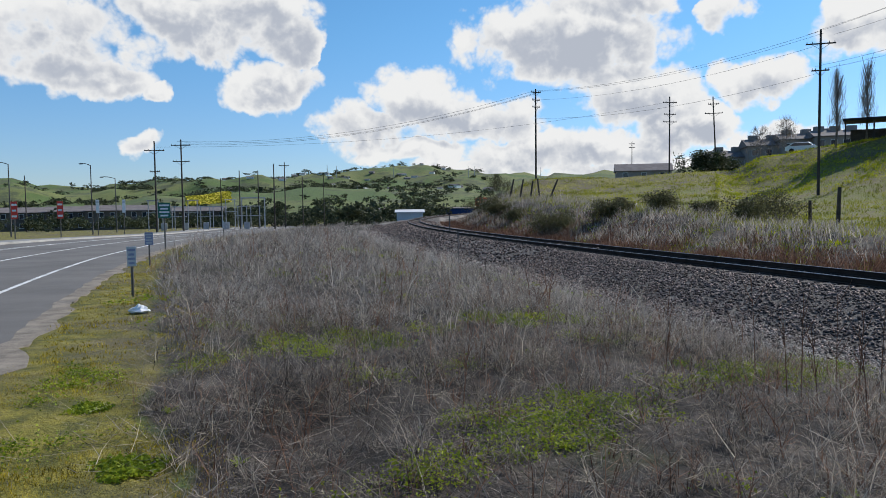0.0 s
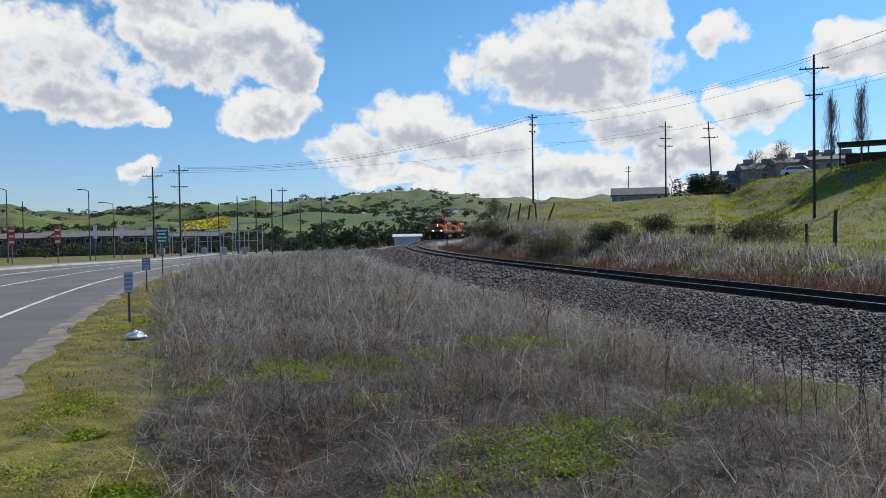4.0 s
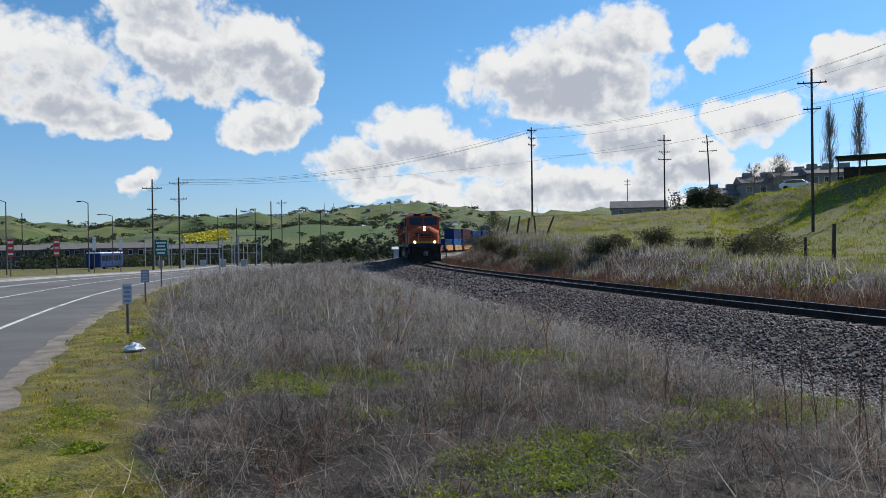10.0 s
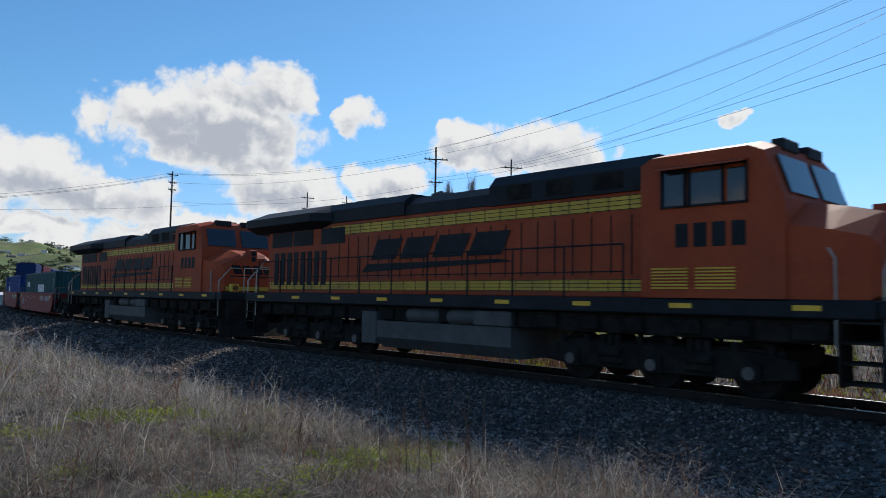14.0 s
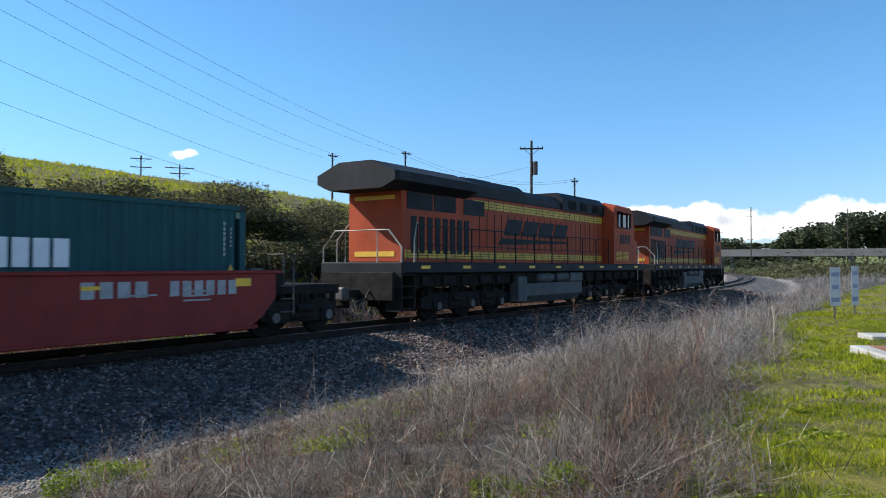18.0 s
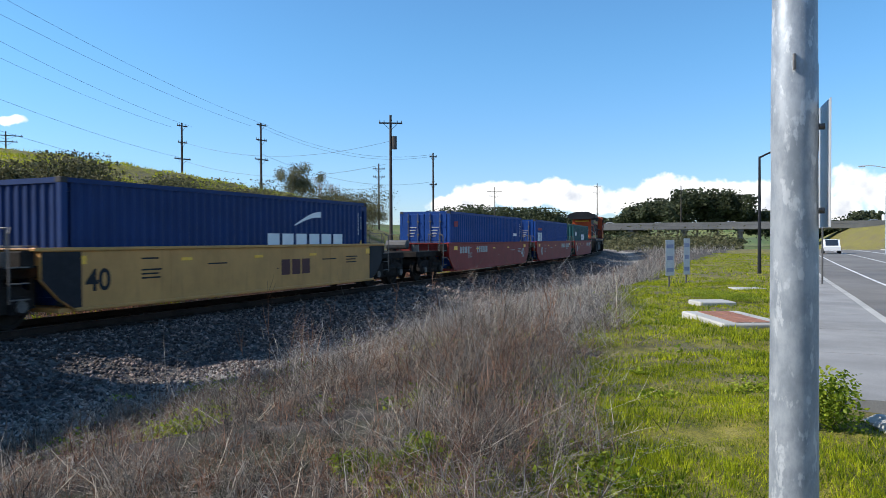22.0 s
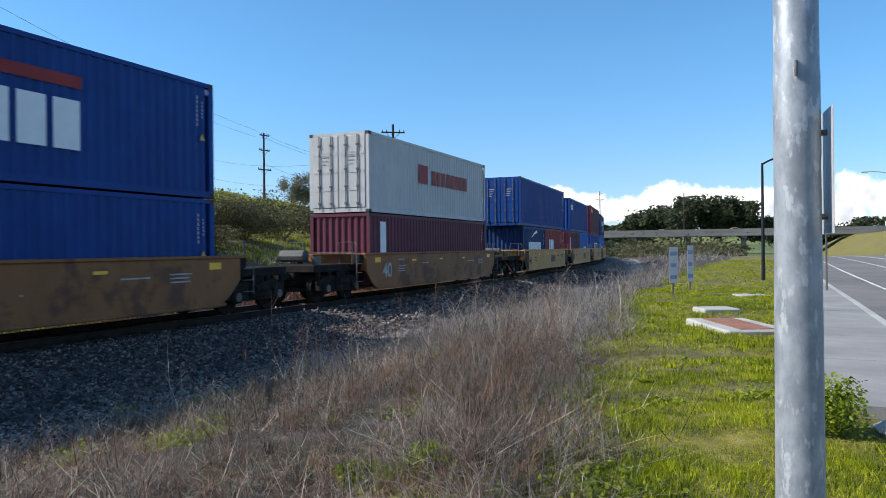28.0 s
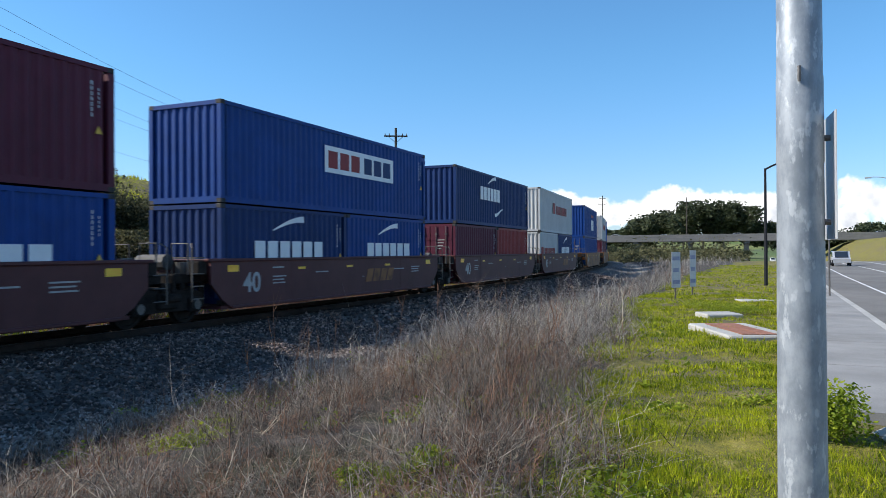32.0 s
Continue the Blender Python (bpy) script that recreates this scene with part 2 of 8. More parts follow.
M_greytree = flora("grey_green_leaves", (0.10, 0.105, 0.06), (0.27, 0.26, 0.16), 0.4, 0.2)
M_tree = flora("dark_tree_leaves", (0.022, 0.032, 0.018), (0.095, 0.11, 0.052), 0.3, 0.1)
M_willow = flora("willow_leaves", (0.24, 0.24, 0.03), (0.48, 0.43, 0.08), 0.5, 0.5)
M_bark = paint("bark", (0.10, 0.082, 0.068), (0.22, 0.19, 0.165), 0.9, scale=3, fine=40, bump=0.01)
M_twig = paint("bare_twigs", (0.22, 0.175, 0.15), (0.40, 0.33, 0.29), 0.9, scale=2, fine=10, island=True)
M_pole = paint("creosoted_pole", (0.028, 0.022, 0.018), (0.075, 0.06, 0.05), 0.85, scale=2, fine=50)
M_wire = paint("overhead_wire", (0.04, 0.04, 0.045), (0.08, 0.08, 0.085), 0.5, scale=2, fine=10)
M_asphalt = paint("asphalt", (0.105, 0.097, 0.088), (0.175, 0.162, 0.146), 0.9, scale=0.35, fine=90, bump=0.003, dirt=(0.24, 0.222, 0.198), dirt_amount=0.6)
M_dirt = paint("gravel_dirt", (0.12, 0.10, 0.078), (0.30, 0.255, 0.20), 0.95, scale=2.2, fine=45, bump=0.012)
M_concrete = paint("concrete", (0.33, 0.32, 0.295), (0.46, 0.445, 0.41), 0.85, scale=0.8, fine=50, bump=0.002, dirt=(0.20, 0.185, 0.16), dirt_amount=0.6)
M_sidewalk = paint("weathered_sidewalk", (0.20, 0.195, 0.185), (0.30, 0.29, 0.275), 0.9, scale=0.8, fine=60, bump=0.002, dirt=(0.13, 0.12, 0.105), dirt_amount=0.6)
M_line = paint("road_marking", (0.55, 0.55, 0.54), (0.75, 0.75, 0.73), 0.8, scale=2, fine=30, dirt=(0.14, 0.14, 0.135), dirt_amount=0.8)
M_rust = paint("rusty_lid", (0.20, 0.075, 0.04), (0.33, 0.15, 0.09), 0.8, scale=6, fine=60, bump=0.003)
M_stucco = paint("grey_siding", (0.22, 0.20, 0.185), (0.30, 0.275, 0.25), 0.9, scale=0.5, fine=8)
M_roof = paint("roof_shingle", (0.13, 0.11, 0.105), (0.21, 0.185, 0.175), 0.9, scale=0.6, fine=6)
M_deck = paint("overpass_concrete", (0.12, 0.12, 0.116), (0.19, 0.186, 0.178), 0.9, scale=0.1, fine=2)
M_plastic = paint("white_plastic_bag", (0.80, 0.80, 0.80), (0.88, 0.88, 0.88), 0.5, scale=8, fine=30)
M_sign_green = paint("sign_green", (0.005, 0.10, 0.07), (0.01, 0.14, 0.10), 0.4, scale=2, fine=20)
M_sign_red = paint("sign_red", (0.55, 0.03, 0.02), (0.7, 0.06, 0.04), 0.5, scale=2, fine=20)
M_sign_back = paint("sign_aluminium", (0.45, 0.46, 0.47), (0.58, 0.59, 0.60), 0.5, 0.3, scale=4, fine=40)
M_sign_blue = paint("faded_print", (0.20, 0.22, 0.34), (0.33, 0.34, 0.45), 0.6, scale=9, fine=40)

# galvanised steel: cloudy spangle with pale drips
M_zinc = bpy.data.materials.new("galvanised_steel")
M_zinc.use_nodes = True
_n = Nodes(M_zinc.node_tree)
_at = _n.add("ShaderNodeTexCoord").outputs["Object"]
_map = _n.add("ShaderNodeMapping", inputs={"Vector": _at, "Scale": (1.0, 1.0, 0.45)}).outputs[0]
_f = _n.ramp(_n.noise(16.0, 6.0, 0.65, _map), 0.35, 0.66)
_v = _n.add("ShaderNodeTexVoronoi", inputs={"Vector": _at, "Scale": 90.0})
_c = _n.mix(_f, rgb(0.23, 0.26, 0.29), rgb(0.36, 0.39, 0.42))
_c = _n.mix(_n.math("MULTIPLY", _n.ramp(_n.noise(22.0, 5.0, 0.6, _map), 0.56, 0.64), 0.55), _c, rgb(0.58, 0.61, 0.63))
_s = _n.add("ShaderNodeBsdfPrincipled", inputs={"Base Color": _c, "Metallic": 0.25})
_n.put(_s.inputs["Roughness"], _n.math("ADD", 0.42, _n.math("MULTIPLY", _v.outputs["Distance"], 0.2)))
_n.tree.links.new(_s.outputs[0], _n.add("ShaderNodeOutputMaterial").inputs[0])


def box_paint(name, r, g, b, fade=1.25, rust=0.0):
    """Weathered container or wagon paint with rust and streaks that run down."""
    m = bpy.data.materials.new(name)
    m.use_nodes = True
    n = Nodes(m.node_tree)
    at = n.add("ShaderNodeTexCoord").outputs["Object"]
    down = n.add("ShaderNodeMapping", inputs={"Vector": at, "Scale": (3.0, 3.0, 0.25)}).outputs[0]
    c = n.mix(n.ramp(n.noise(1.3, 5.0, 0.6, at), 0.3, 0.7), rgb(r, g, b), rgb(min(1, r * fade), min(1, g * fade), min(1, b * fade)))
    c = n.mix(n.math("MULTIPLY", n.ramp(n.noise(2.2, 6.0, 0.7, down), 0.5, 0.8), 0.45), c, rgb(r * 0.45 + 0.02, g * 0.42 + 0.014, b * 0.40 + 0.012))
    c = n.mix(n.math("MULTIPLY", n.ramp(n.noise(9.0, 6.0, 0.75, at), 0.66, 0.74), 0.7), c, rgb(0.12, 0.05, 0.025))
    if rust:
        c = n.mix(n.math("MULTIPLY", n.ramp(n.noise(0.7, 5.0, 0.65, at), 0.5, 0.62), rust), c, rgb(0.10, 0.045, 0.03))
    s = n.add("ShaderNodeBsdfPrincipled", inputs={"Base Color": c, "Roughness": 0.55, "Specular IOR Level": 0.22})
    n.tree.links.new(s.outputs[0], n.add("ShaderNodeOutputMaterial").inputs[0])
    return m


M_blue = box_paint("container_blue", 0.005, 0.042, 0.185)
M_navy = box_paint("container_navy", 0.006, 0.027, 0.105)
M_sky = box_paint("container_light_blue", 0.016, 0.12, 0.36)
M_teal = box_paint("container_teal", 0.012, 0.065, 0.070)
M_maroon = box_paint("container_maroon", 0.085, 0.016, 0.032)
M_purple = box_paint("container_purple_brown", 0.10, 0.024, 0.040)
M_red = box_paint("container_red", 0.24, 0.030, 0.030)
M_greybox = box_paint("container_white_grey", 0.47, 0.47, 0.46, 1.12)
M_car_red = box_paint("wagon_red", 0.22, 0.026, 0.022)
M_car_yellow = box_paint("wagon_yellow", 0.49, 0.25, 0.078)
M_car_old = box_paint("wagon_faded_yellow", 0.24, 0.10, 0.036, 1.25, 0.75)
M_car_brown = box_paint("wagon_brown", 0.085, 0.030, 0.030)
M_gasket = paint("container_dark_seam", (0.02, 0.02, 0.022), (0.05, 0.045, 0.04), 0.8, scale=3, fine=20)

# the ground: zones (r ballast, g mown and hill grass, b dry brush soil) blended with noise
M_ground = bpy.data.materials.new("ground")
M_ground.use_nodes = True
n = Nodes(M_ground.node_tree)
at = n.add("ShaderNodeTexCoord").outputs["Object"]
zone_in = n.add("ShaderNodeAttribute", attribute_name="zone")
zone_alpha = zone_in.outputs["Alpha"]
zone = n.add("ShaderNodeSeparateColor", inputs={"Color": zone_in.outputs["Color"]})
big, mid, small, tiny = n.noise(0.035, 5.0, 0.6, at), n.noise(0.3, 6.0, 0.65, at), n.noise(2.2, 5.0, 0.65, at), n.noise(24.0, 4.0, 0.7, at)
lush = n.mix(n.ramp(small, 0.35, 0.65), rgb(0.085, 0.085, 0.010), rgb(0.26, 0.22, 0.026))
lush = n.mix(n.ramp(mid, 0.45, 0.62), lush, rgb(0.13, 0.105, 0.055))
rough_field = n.mix(n.ramp(mid, 0.38, 0.6), rgb(0.15, 0.17, 0.025), rgb(0.18, 0.15, 0.06))
lush = n.mix(zone_alpha, lush, rough_field)
lush = n.mix(n.math("MULTIPLY", n.ramp(tiny, 0.5, 0.7), 0.45), lush, rgb(0.045, 0.05, 0.016))
soil = n.mix(n.ramp(small, 0.35, 0.65), rgb(0.028, 0.022, 0.018), rgb(0.085, 0.066, 0.052))
soil = n.mix(n.math("MULTIPLY", n.ramp(mid, 0.52, 0.62), 0.6), soil, rgb(0.055, 0.062, 0.016))
soil = n.mix(n.math("MULTIPLY", n.ramp(tiny, 0.5, 0.7), 0.5), soil, rgb(0.025, 0.02, 0.017))
grit = n.mix(n.ramp(tiny, 0.38, 0.62), rgb(0.018, 0.015, 0.014), rgb(0.10, 0.085, 0.077))
grit = n.mix(n.math("MULTIPLY", n.ramp(small, 0.48, 0.7), 0.5), grit, rgb(0.30, 0.27, 0.235))
far = n.mix(n.ramp(n.noise(0.006, 4.0, 0.6, at), 0.42, 0.56), rgb(0.075, 0.12, 0.02), rgb(0.145, 0.165, 0.04))
far = n.mix(n.math("MULTIPLY", n.ramp(n.noise(0.012, 6.0, 0.7, at), 0.5, 0.6), 0.75), far, rgb(0.045, 0.055, 0.025))
edge = n.math("MULTIPLY", n.math("SUBTRACT", small, 0.5), 0.9)
col = n.mix(n.ramp(n.math("ADD", zone.outputs[1], edge), 0.35, 0.65), far, lush)
col = n.mix(n.ramp(n.math("ADD", zone.outputs[2], edge), 0.35, 0.65), col, soil)
col = n.mix(n.ramp(n.math("ADD", zone.outputs[0], edge), 0.35, 0.65), col, grit)
toe = n.math("MULTIPLY", n.ramp(n.math("ADD", zone.outputs[0], edge), 0.05, 0.35), n.math("SUBTRACT", 1.0, n.ramp(n.math("ADD", zone.outputs[0], edge), 0.75, 1.0)))
col = n.mix(n.math("MULTIPLY", toe, 0.75), col, n.mix(tiny, rgb(0.15, 0.13, 0.11), rgb(0.42, 0.37, 0.32)))
grain = n.ramp(n.noise(95.0, 3.0, 0.7, at), 0.35, 0.65)
col = n.mix(1.0, col, n.mix(grain, rgb(0.55, 0.54, 0.52), rgb(1.4, 1.4, 1.38)), "MULTIPLY")
s = n.add("ShaderNodeBsdfPrincipled", inputs={"Base Color": col, "Roughness": 0.95})
b = n.add("ShaderNodeBump", inputs={"Strength": 0.7, "Distance": 0.05, "Height": n.math("ADD", tiny, n.math("MULTIPLY", small, 2.0))})
n.put(s.inputs["Normal"], b.outputs[0])
n.tree.links.new(s.outputs[0], n.add("ShaderNodeOutputMaterial").inputs[0])


# ---------------------------------------------------------------- mesh helpers
class Shape:
    """Points and faces gathered piece by piece, each face with a material slot."""

    def __init__(self):
        self.v, self.f, self.m, self.mats = [], [], [], []

    def slot(self, material):
        if material not in self.mats:
            self.mats.append(material)
        return self.mats.index(material)

    def add(self, pts, faces, material):
        o, k = len(self.v), self.slot(material)
        self.v.extend([tuple(p) for p in pts])
        for f in faces:
            self.f.append([i + o for i in f])
            self.m.append(k)
        return self

    def box(self, x0, x1, y0, y1, z0, z1, material, bevel=0.0):
        if bevel <= 0:
            p = [(x, y, z) for z in (z0, z1) for y in (y0, y1) for x in (x0, x1)]
            return self.add(p, [(0, 2, 3, 1), (4, 5, 7, 6), (0, 1, 5, 4), (2, 6, 7, 3), (0, 4, 6, 2), (1, 3, 7, 5)], material)
        b = min(bevel, (x1 - x0) / 2.1, (y1 - y0) / 2.1, (z1 - z0) / 2.1)
        rings = []
        for z, c in ((z0, b), (z0 + b, 0), (z1 - b, 0), (z1, b)):
            k = b if c == 0 else b
            q = 0.0 if c == 0 else b
            rings.append([(x0 + k, y0 + q, z), (x1 - k, y0 + q, z), (x1 - q, y0 + k, z), (x1 - q, y1 - k, z),
                          (x1 - k, y1 - q, z), (x0 + k, y1 - q, z), (x0 + q, y1 - k, z), (x0 + q, y0 + k, z)])
        return self.loft(rings, material)

    def loft(self, rings, material, caps=True, closed=True):
        n = len(rings[0])
        pts = [p for r in rings for p in r]
        faces = []
        for i in range(len(rings) - 1):
            for j in range(n if closed else n - 1):
                k = (j + 1) % n
                faces.append((i * n + j, i * n + k, (i + 1) * n + k, (i + 1) * n + j))
        if caps:
            faces.append(tuple(reversed(range(n))))
            faces.append(tuple(range((len(rings) - 1) * n, len(rings) * n)))
        return self.add(pts, faces, material)

    def tube(self, pts, r, material, n=6, r1=None):
        rings = []
        pts = [Vector(p) for p in pts]
        for i, p in enumerate(pts):
            way = (pts[min(i + 1, len(pts) - 1)] - pts[max(i - 1, 0)]).normalized()
            side = way.cross(Vector((0, 0, 1)) if abs(way.z) < 0.9 else Vector((1, 0, 0))).normalized()
            other = side.cross(way)
            q = r if r1 is None else r + (r1 - r) * i / max(1, len(pts) - 1)
            rings.append([p + (side * math.cos(2 * math.pi * j / n) + other * math.sin(2 * math.pi * j / n)) * q for j in range(n)])
        return self.loft(rings, material)

    def prism_x(self, profile, x0, x1, material):
        """A profile of (y, z) drawn out along x."""
        return self.loft([[(x0, y, z) for y, z in profile], [(x1, y, z) for y, z in profile]], material)

    def prism_y(self, profile, y0, y1, material):
        """A profile of (x, z) drawn out along y."""
        return self.loft([[(x, y0, z) for x, z in profile], [(x, y1, z) for x, z in profile]], material)

    def mesh(self, name, smooth=False):
        me = bpy.data.meshes.new(name)
        me.from_pydata(self.v, [], self.f)
        for m in self.mats:
            me.materials.append(m)
        me.polygons.foreach_set("material_index", self.m)
        if smooth:
            me.polygons.foreach_set("use_smooth", [True] * len(self.f))
        bm = bmesh.new()
        bm.from_mesh(me)
        bmesh.ops.recalc_face_normals(bm, faces=bm.faces)
        bm.to_mesh(me)
        bm.free()
        return me


def part(name, shape, parent, label="", smooth=False, m=None):
    """Links a shape, or a ready mesh, as one part of a thing."""
    me = shape if isinstance(shape, bpy.types.Mesh) else shape.mesh(name, smooth)
    ob = new(name, me)
    ob.parent = parent
    if m is not None:
        ob.matrix_basis = m
    if label:
        tagged(ob, label)
    return ob


def thing(name, label, category, m=None, group="", kind="", shape=None, smooth=False):
    ob = new(name, shape.mesh(name, smooth) if shape else None)
    if m is not None:
        ob.matrix_basis = m
    return tagged(ob, label, category, group, kind)


def quick_mesh(name, verts, faces_flat, counts, materials, slots=None):
    """A large mesh straight from arrays."""
    me = bpy.data.meshes.new(name)
    me.vertices.add(len(verts))
    me.vertices.foreach_set("co", np.asarray(verts, dtype=np.float32).ravel())
    counts = np.asarray(counts, dtype=np.int32)
    me.loops.add(int(counts.sum()))
    me.loops.foreach_set("vertex_index", np.asarray(faces_flat, dtype=np.int32).ravel())
    me.polygons.add(len(counts))
    start = np.zeros(len(counts), dtype=np.int32)
    start[1:] = np.cumsum(counts)[:-1]
    me.polygons.foreach_set("loop_start", start)
    for m in materials:
        me.materials.append(m)
    if slots is not None:
        me.polygons.foreach_set("material_index", np.asarray(slots, dtype=np.int32))
    me.update(calc_edges=True)
    return me


# ---------------------------------------------------------------- plan: the track, the road, the land
KNOT_S = (-560, -320, -240, -200, -160, -120, -80, -60, -40, -20, 0, 20, 40, 80, 120, 180, 260, 420)
KNOT_K = (0.0, 0.0030, 0.0042, 0.0020, 0.0019, 0.0028, 0.0035, 0.0036, 0.0026, -0.0008, -0.0023, 0.0024, 0.0026, 0.0019, 0.0018, 0.0010, 0.0, 0.0)
TRACK_S = np.arange(-560.0, 421.0, 1.0)
_k = np.interp(TRACK_S, KNOT_S, KNOT_K)
_zero = int(np.argmin(abs(TRACK_S)))
TRACK_H = np.concatenate([[0], np.cumsum((_k[1:] + _k[:-1]) / 2)])
TRACK_H = TRACK_H - TRACK_H[_zero] + radians(199.45)
_dx, _dy = -np.sin(TRACK_H), np.cos(TRACK_H)
TRACK_X = np.concatenate([[0], np.cumsum((_dx[1:] + _dx[:-1]) / 2)])
TRACK_Y = np.concatenate([[0], np.cumsum((_dy[1:] + _dy[:-1]) / 2)])
TRACK_X, TRACK_Y = TRACK_X - TRACK_X[_zero] + 14.75, TRACK_Y - TRACK_Y[_zero]


def on_track(s, side=0.0):
    """Place and heading (radians) on the track at s metres, side metres to the right of the way of travel."""
    x, y, h = np.interp(s, TRACK_S, TRACK_X), np.interp(s, TRACK_S, TRACK_Y), np.interp(s, TRACK_S, TRACK_H)
    return x + side * np.cos(h), y + side * np.sin(h), h


def off_track(x, y):
    """s and side of points, by the nearest metre of track."""
    x, y = np.atleast_1d(np.asarray(x, float)), np.atleast_1d(np.asarray(y, float))
    s, side = np.empty(len(x)), np.empty(len(x))
    tx, ty = TRACK_X[::2], TRACK_Y[::2]
    for i in range(0, len(x), 20000):
        d = (x[i:i + 20000, None] - tx) ** 2 + (y[i:i + 20000, None] - ty) ** 2
        j = d.argmin(1) * 2
        h = TRACK_H[j]
        ax, ay = x[i:i + 20000] - TRACK_X[j], y[i:i + 20000] - TRACK_Y[j]
        s[i:i + 20000] = TRACK_S[j] - ax * np.sin(h) + ay * np.cos(h)
        side[i:i + 20000] = ax * np.cos(h) + ay * np.sin(h)
    return s, side


# the near edge of the carriageway, from south to north
ROAD_Y = (-330, -200, -110, -74, -54, -32.7, -21, -10, 0, 7.7, 14, 20.9, 27.3, 40.5, 60, 80, 110, 160, 300)
ROAD_X = (120.5, 66.5, 34.0, 22.0, 15.7, 8.8, 4.8, 1.15, -2.7, -6.0, -9.3, -12.4, -15.0, -19.5, -25.5, -30.5, -38, -50, -85)


def road_edge(y):
    return np.interp(y, ROAD_Y, ROAD_X)


def from_road(x, y):
    """Metres from the road's near edge towards the track (negative: on the road)."""
    return (np.asarray(x) - road_edge(y)) * 0.93


def verge_rim(x, y):
    """How far from the road's edge the mown verge reaches: wider to the south."""
    return np.interp(y, (-70, -36, -20, -13, -8, -6, -4, 0, 3, 5, 10, 20, 30, 60), (7.5, 6.7, 6.0, 4.5, 4.25, 3.65, 3.2, 2.8, 2.3, 1.9, 1.75, 1.2, 0.9, 0.7)) + 0.25 * rough2(x, y, 0.9)


def smooth(x, a, b):
    t = np.clip((np.asarray(x, float) - a) / (b - a), 0, 1)
    return t * t * (3 - 2 * t)


def rough2(x, y, f):
    """A cheap, smooth, repeatable unevenness from sines, about -1 to 1."""
    return (np.sin(x * f * 1.31 + 1.7) * np.cos(y * f * 1.07 + 0.4) + 0.6 * np.sin(x * f * 2.3 - y * f * 1.9 + 2.2) + 0.4 * np.cos(x * f * 4.1 + y * f * 3.7)) / 2.0


# hill beyond the track: by azimuth, the distance and the height of its crest and the height of the bank
HILL_A = (-175, -150, -143, -135, -126, -118, -110, -103, -97, -93, -88, -70, -50, -39, -33, -27, -21, -17, -15, -7, 0, 3, 6, 12)
HILL_R = (120, 120, 110, 80, 70, 64, 62, 62, 62, 64, 64, 75, 85, 90, 95, 100, 105, 108, 110, 110, 100, 95, 100, 120)
HILL_Z = (-2, -1.5, -0.6, 1.6, 6.1, 7.3, 8.3, 8.9, 9.4, 10.2, 10.4, 10.4, 11.0, 11.0, 10.7, 9.9, 8.9, 8.0, 6.2, 5.9, 5.5, 3.6, -0.5, -1.6)
BANK_Z = (-1, -0.8, -0.4, 0.3, 0.9, 1.2, 1.4, 1.6, 1.8, 2.0, 2.0, 1.2, 0.6, 0.4, 0.3, 0.3, 0.4, 0.6, 0.7, 1.3, 2.2, 2.4, -0.4, -1.2)
FAR_A = (-180, -170, -160, -150, -138, -120, -60, 0, 3, 6.5, 10, 14.4, 20.8, 25.2, 28, 29.8, 32, 34.1, 35.8, 37.5, 42, 60, 90, 130, 180)
FAR_E = (0.6, 0.5, 0.45, 0.5, 0.9, 1.2, 1.6, 2.3, 2.5, 2.72, 2.75, 2.55, 2.15, 1.98, 1.95, 1.58, 1.65, 1.5, 2.05, 1.8, 1.6, 1.6, 1.8, 1.2, 0.6)
MID_E = (0.0, 0.0, 0.0, 0.0, 0.2, 0.4, 0.6, 1.2, 1.3, 1.4, 1.3, 1.65, 1.3, 1.1, 1.0, 0.7, 0.5, 0.4, 0.4, 0.4, 0.4, 0.6, 0.8, 0.5, 0.0)


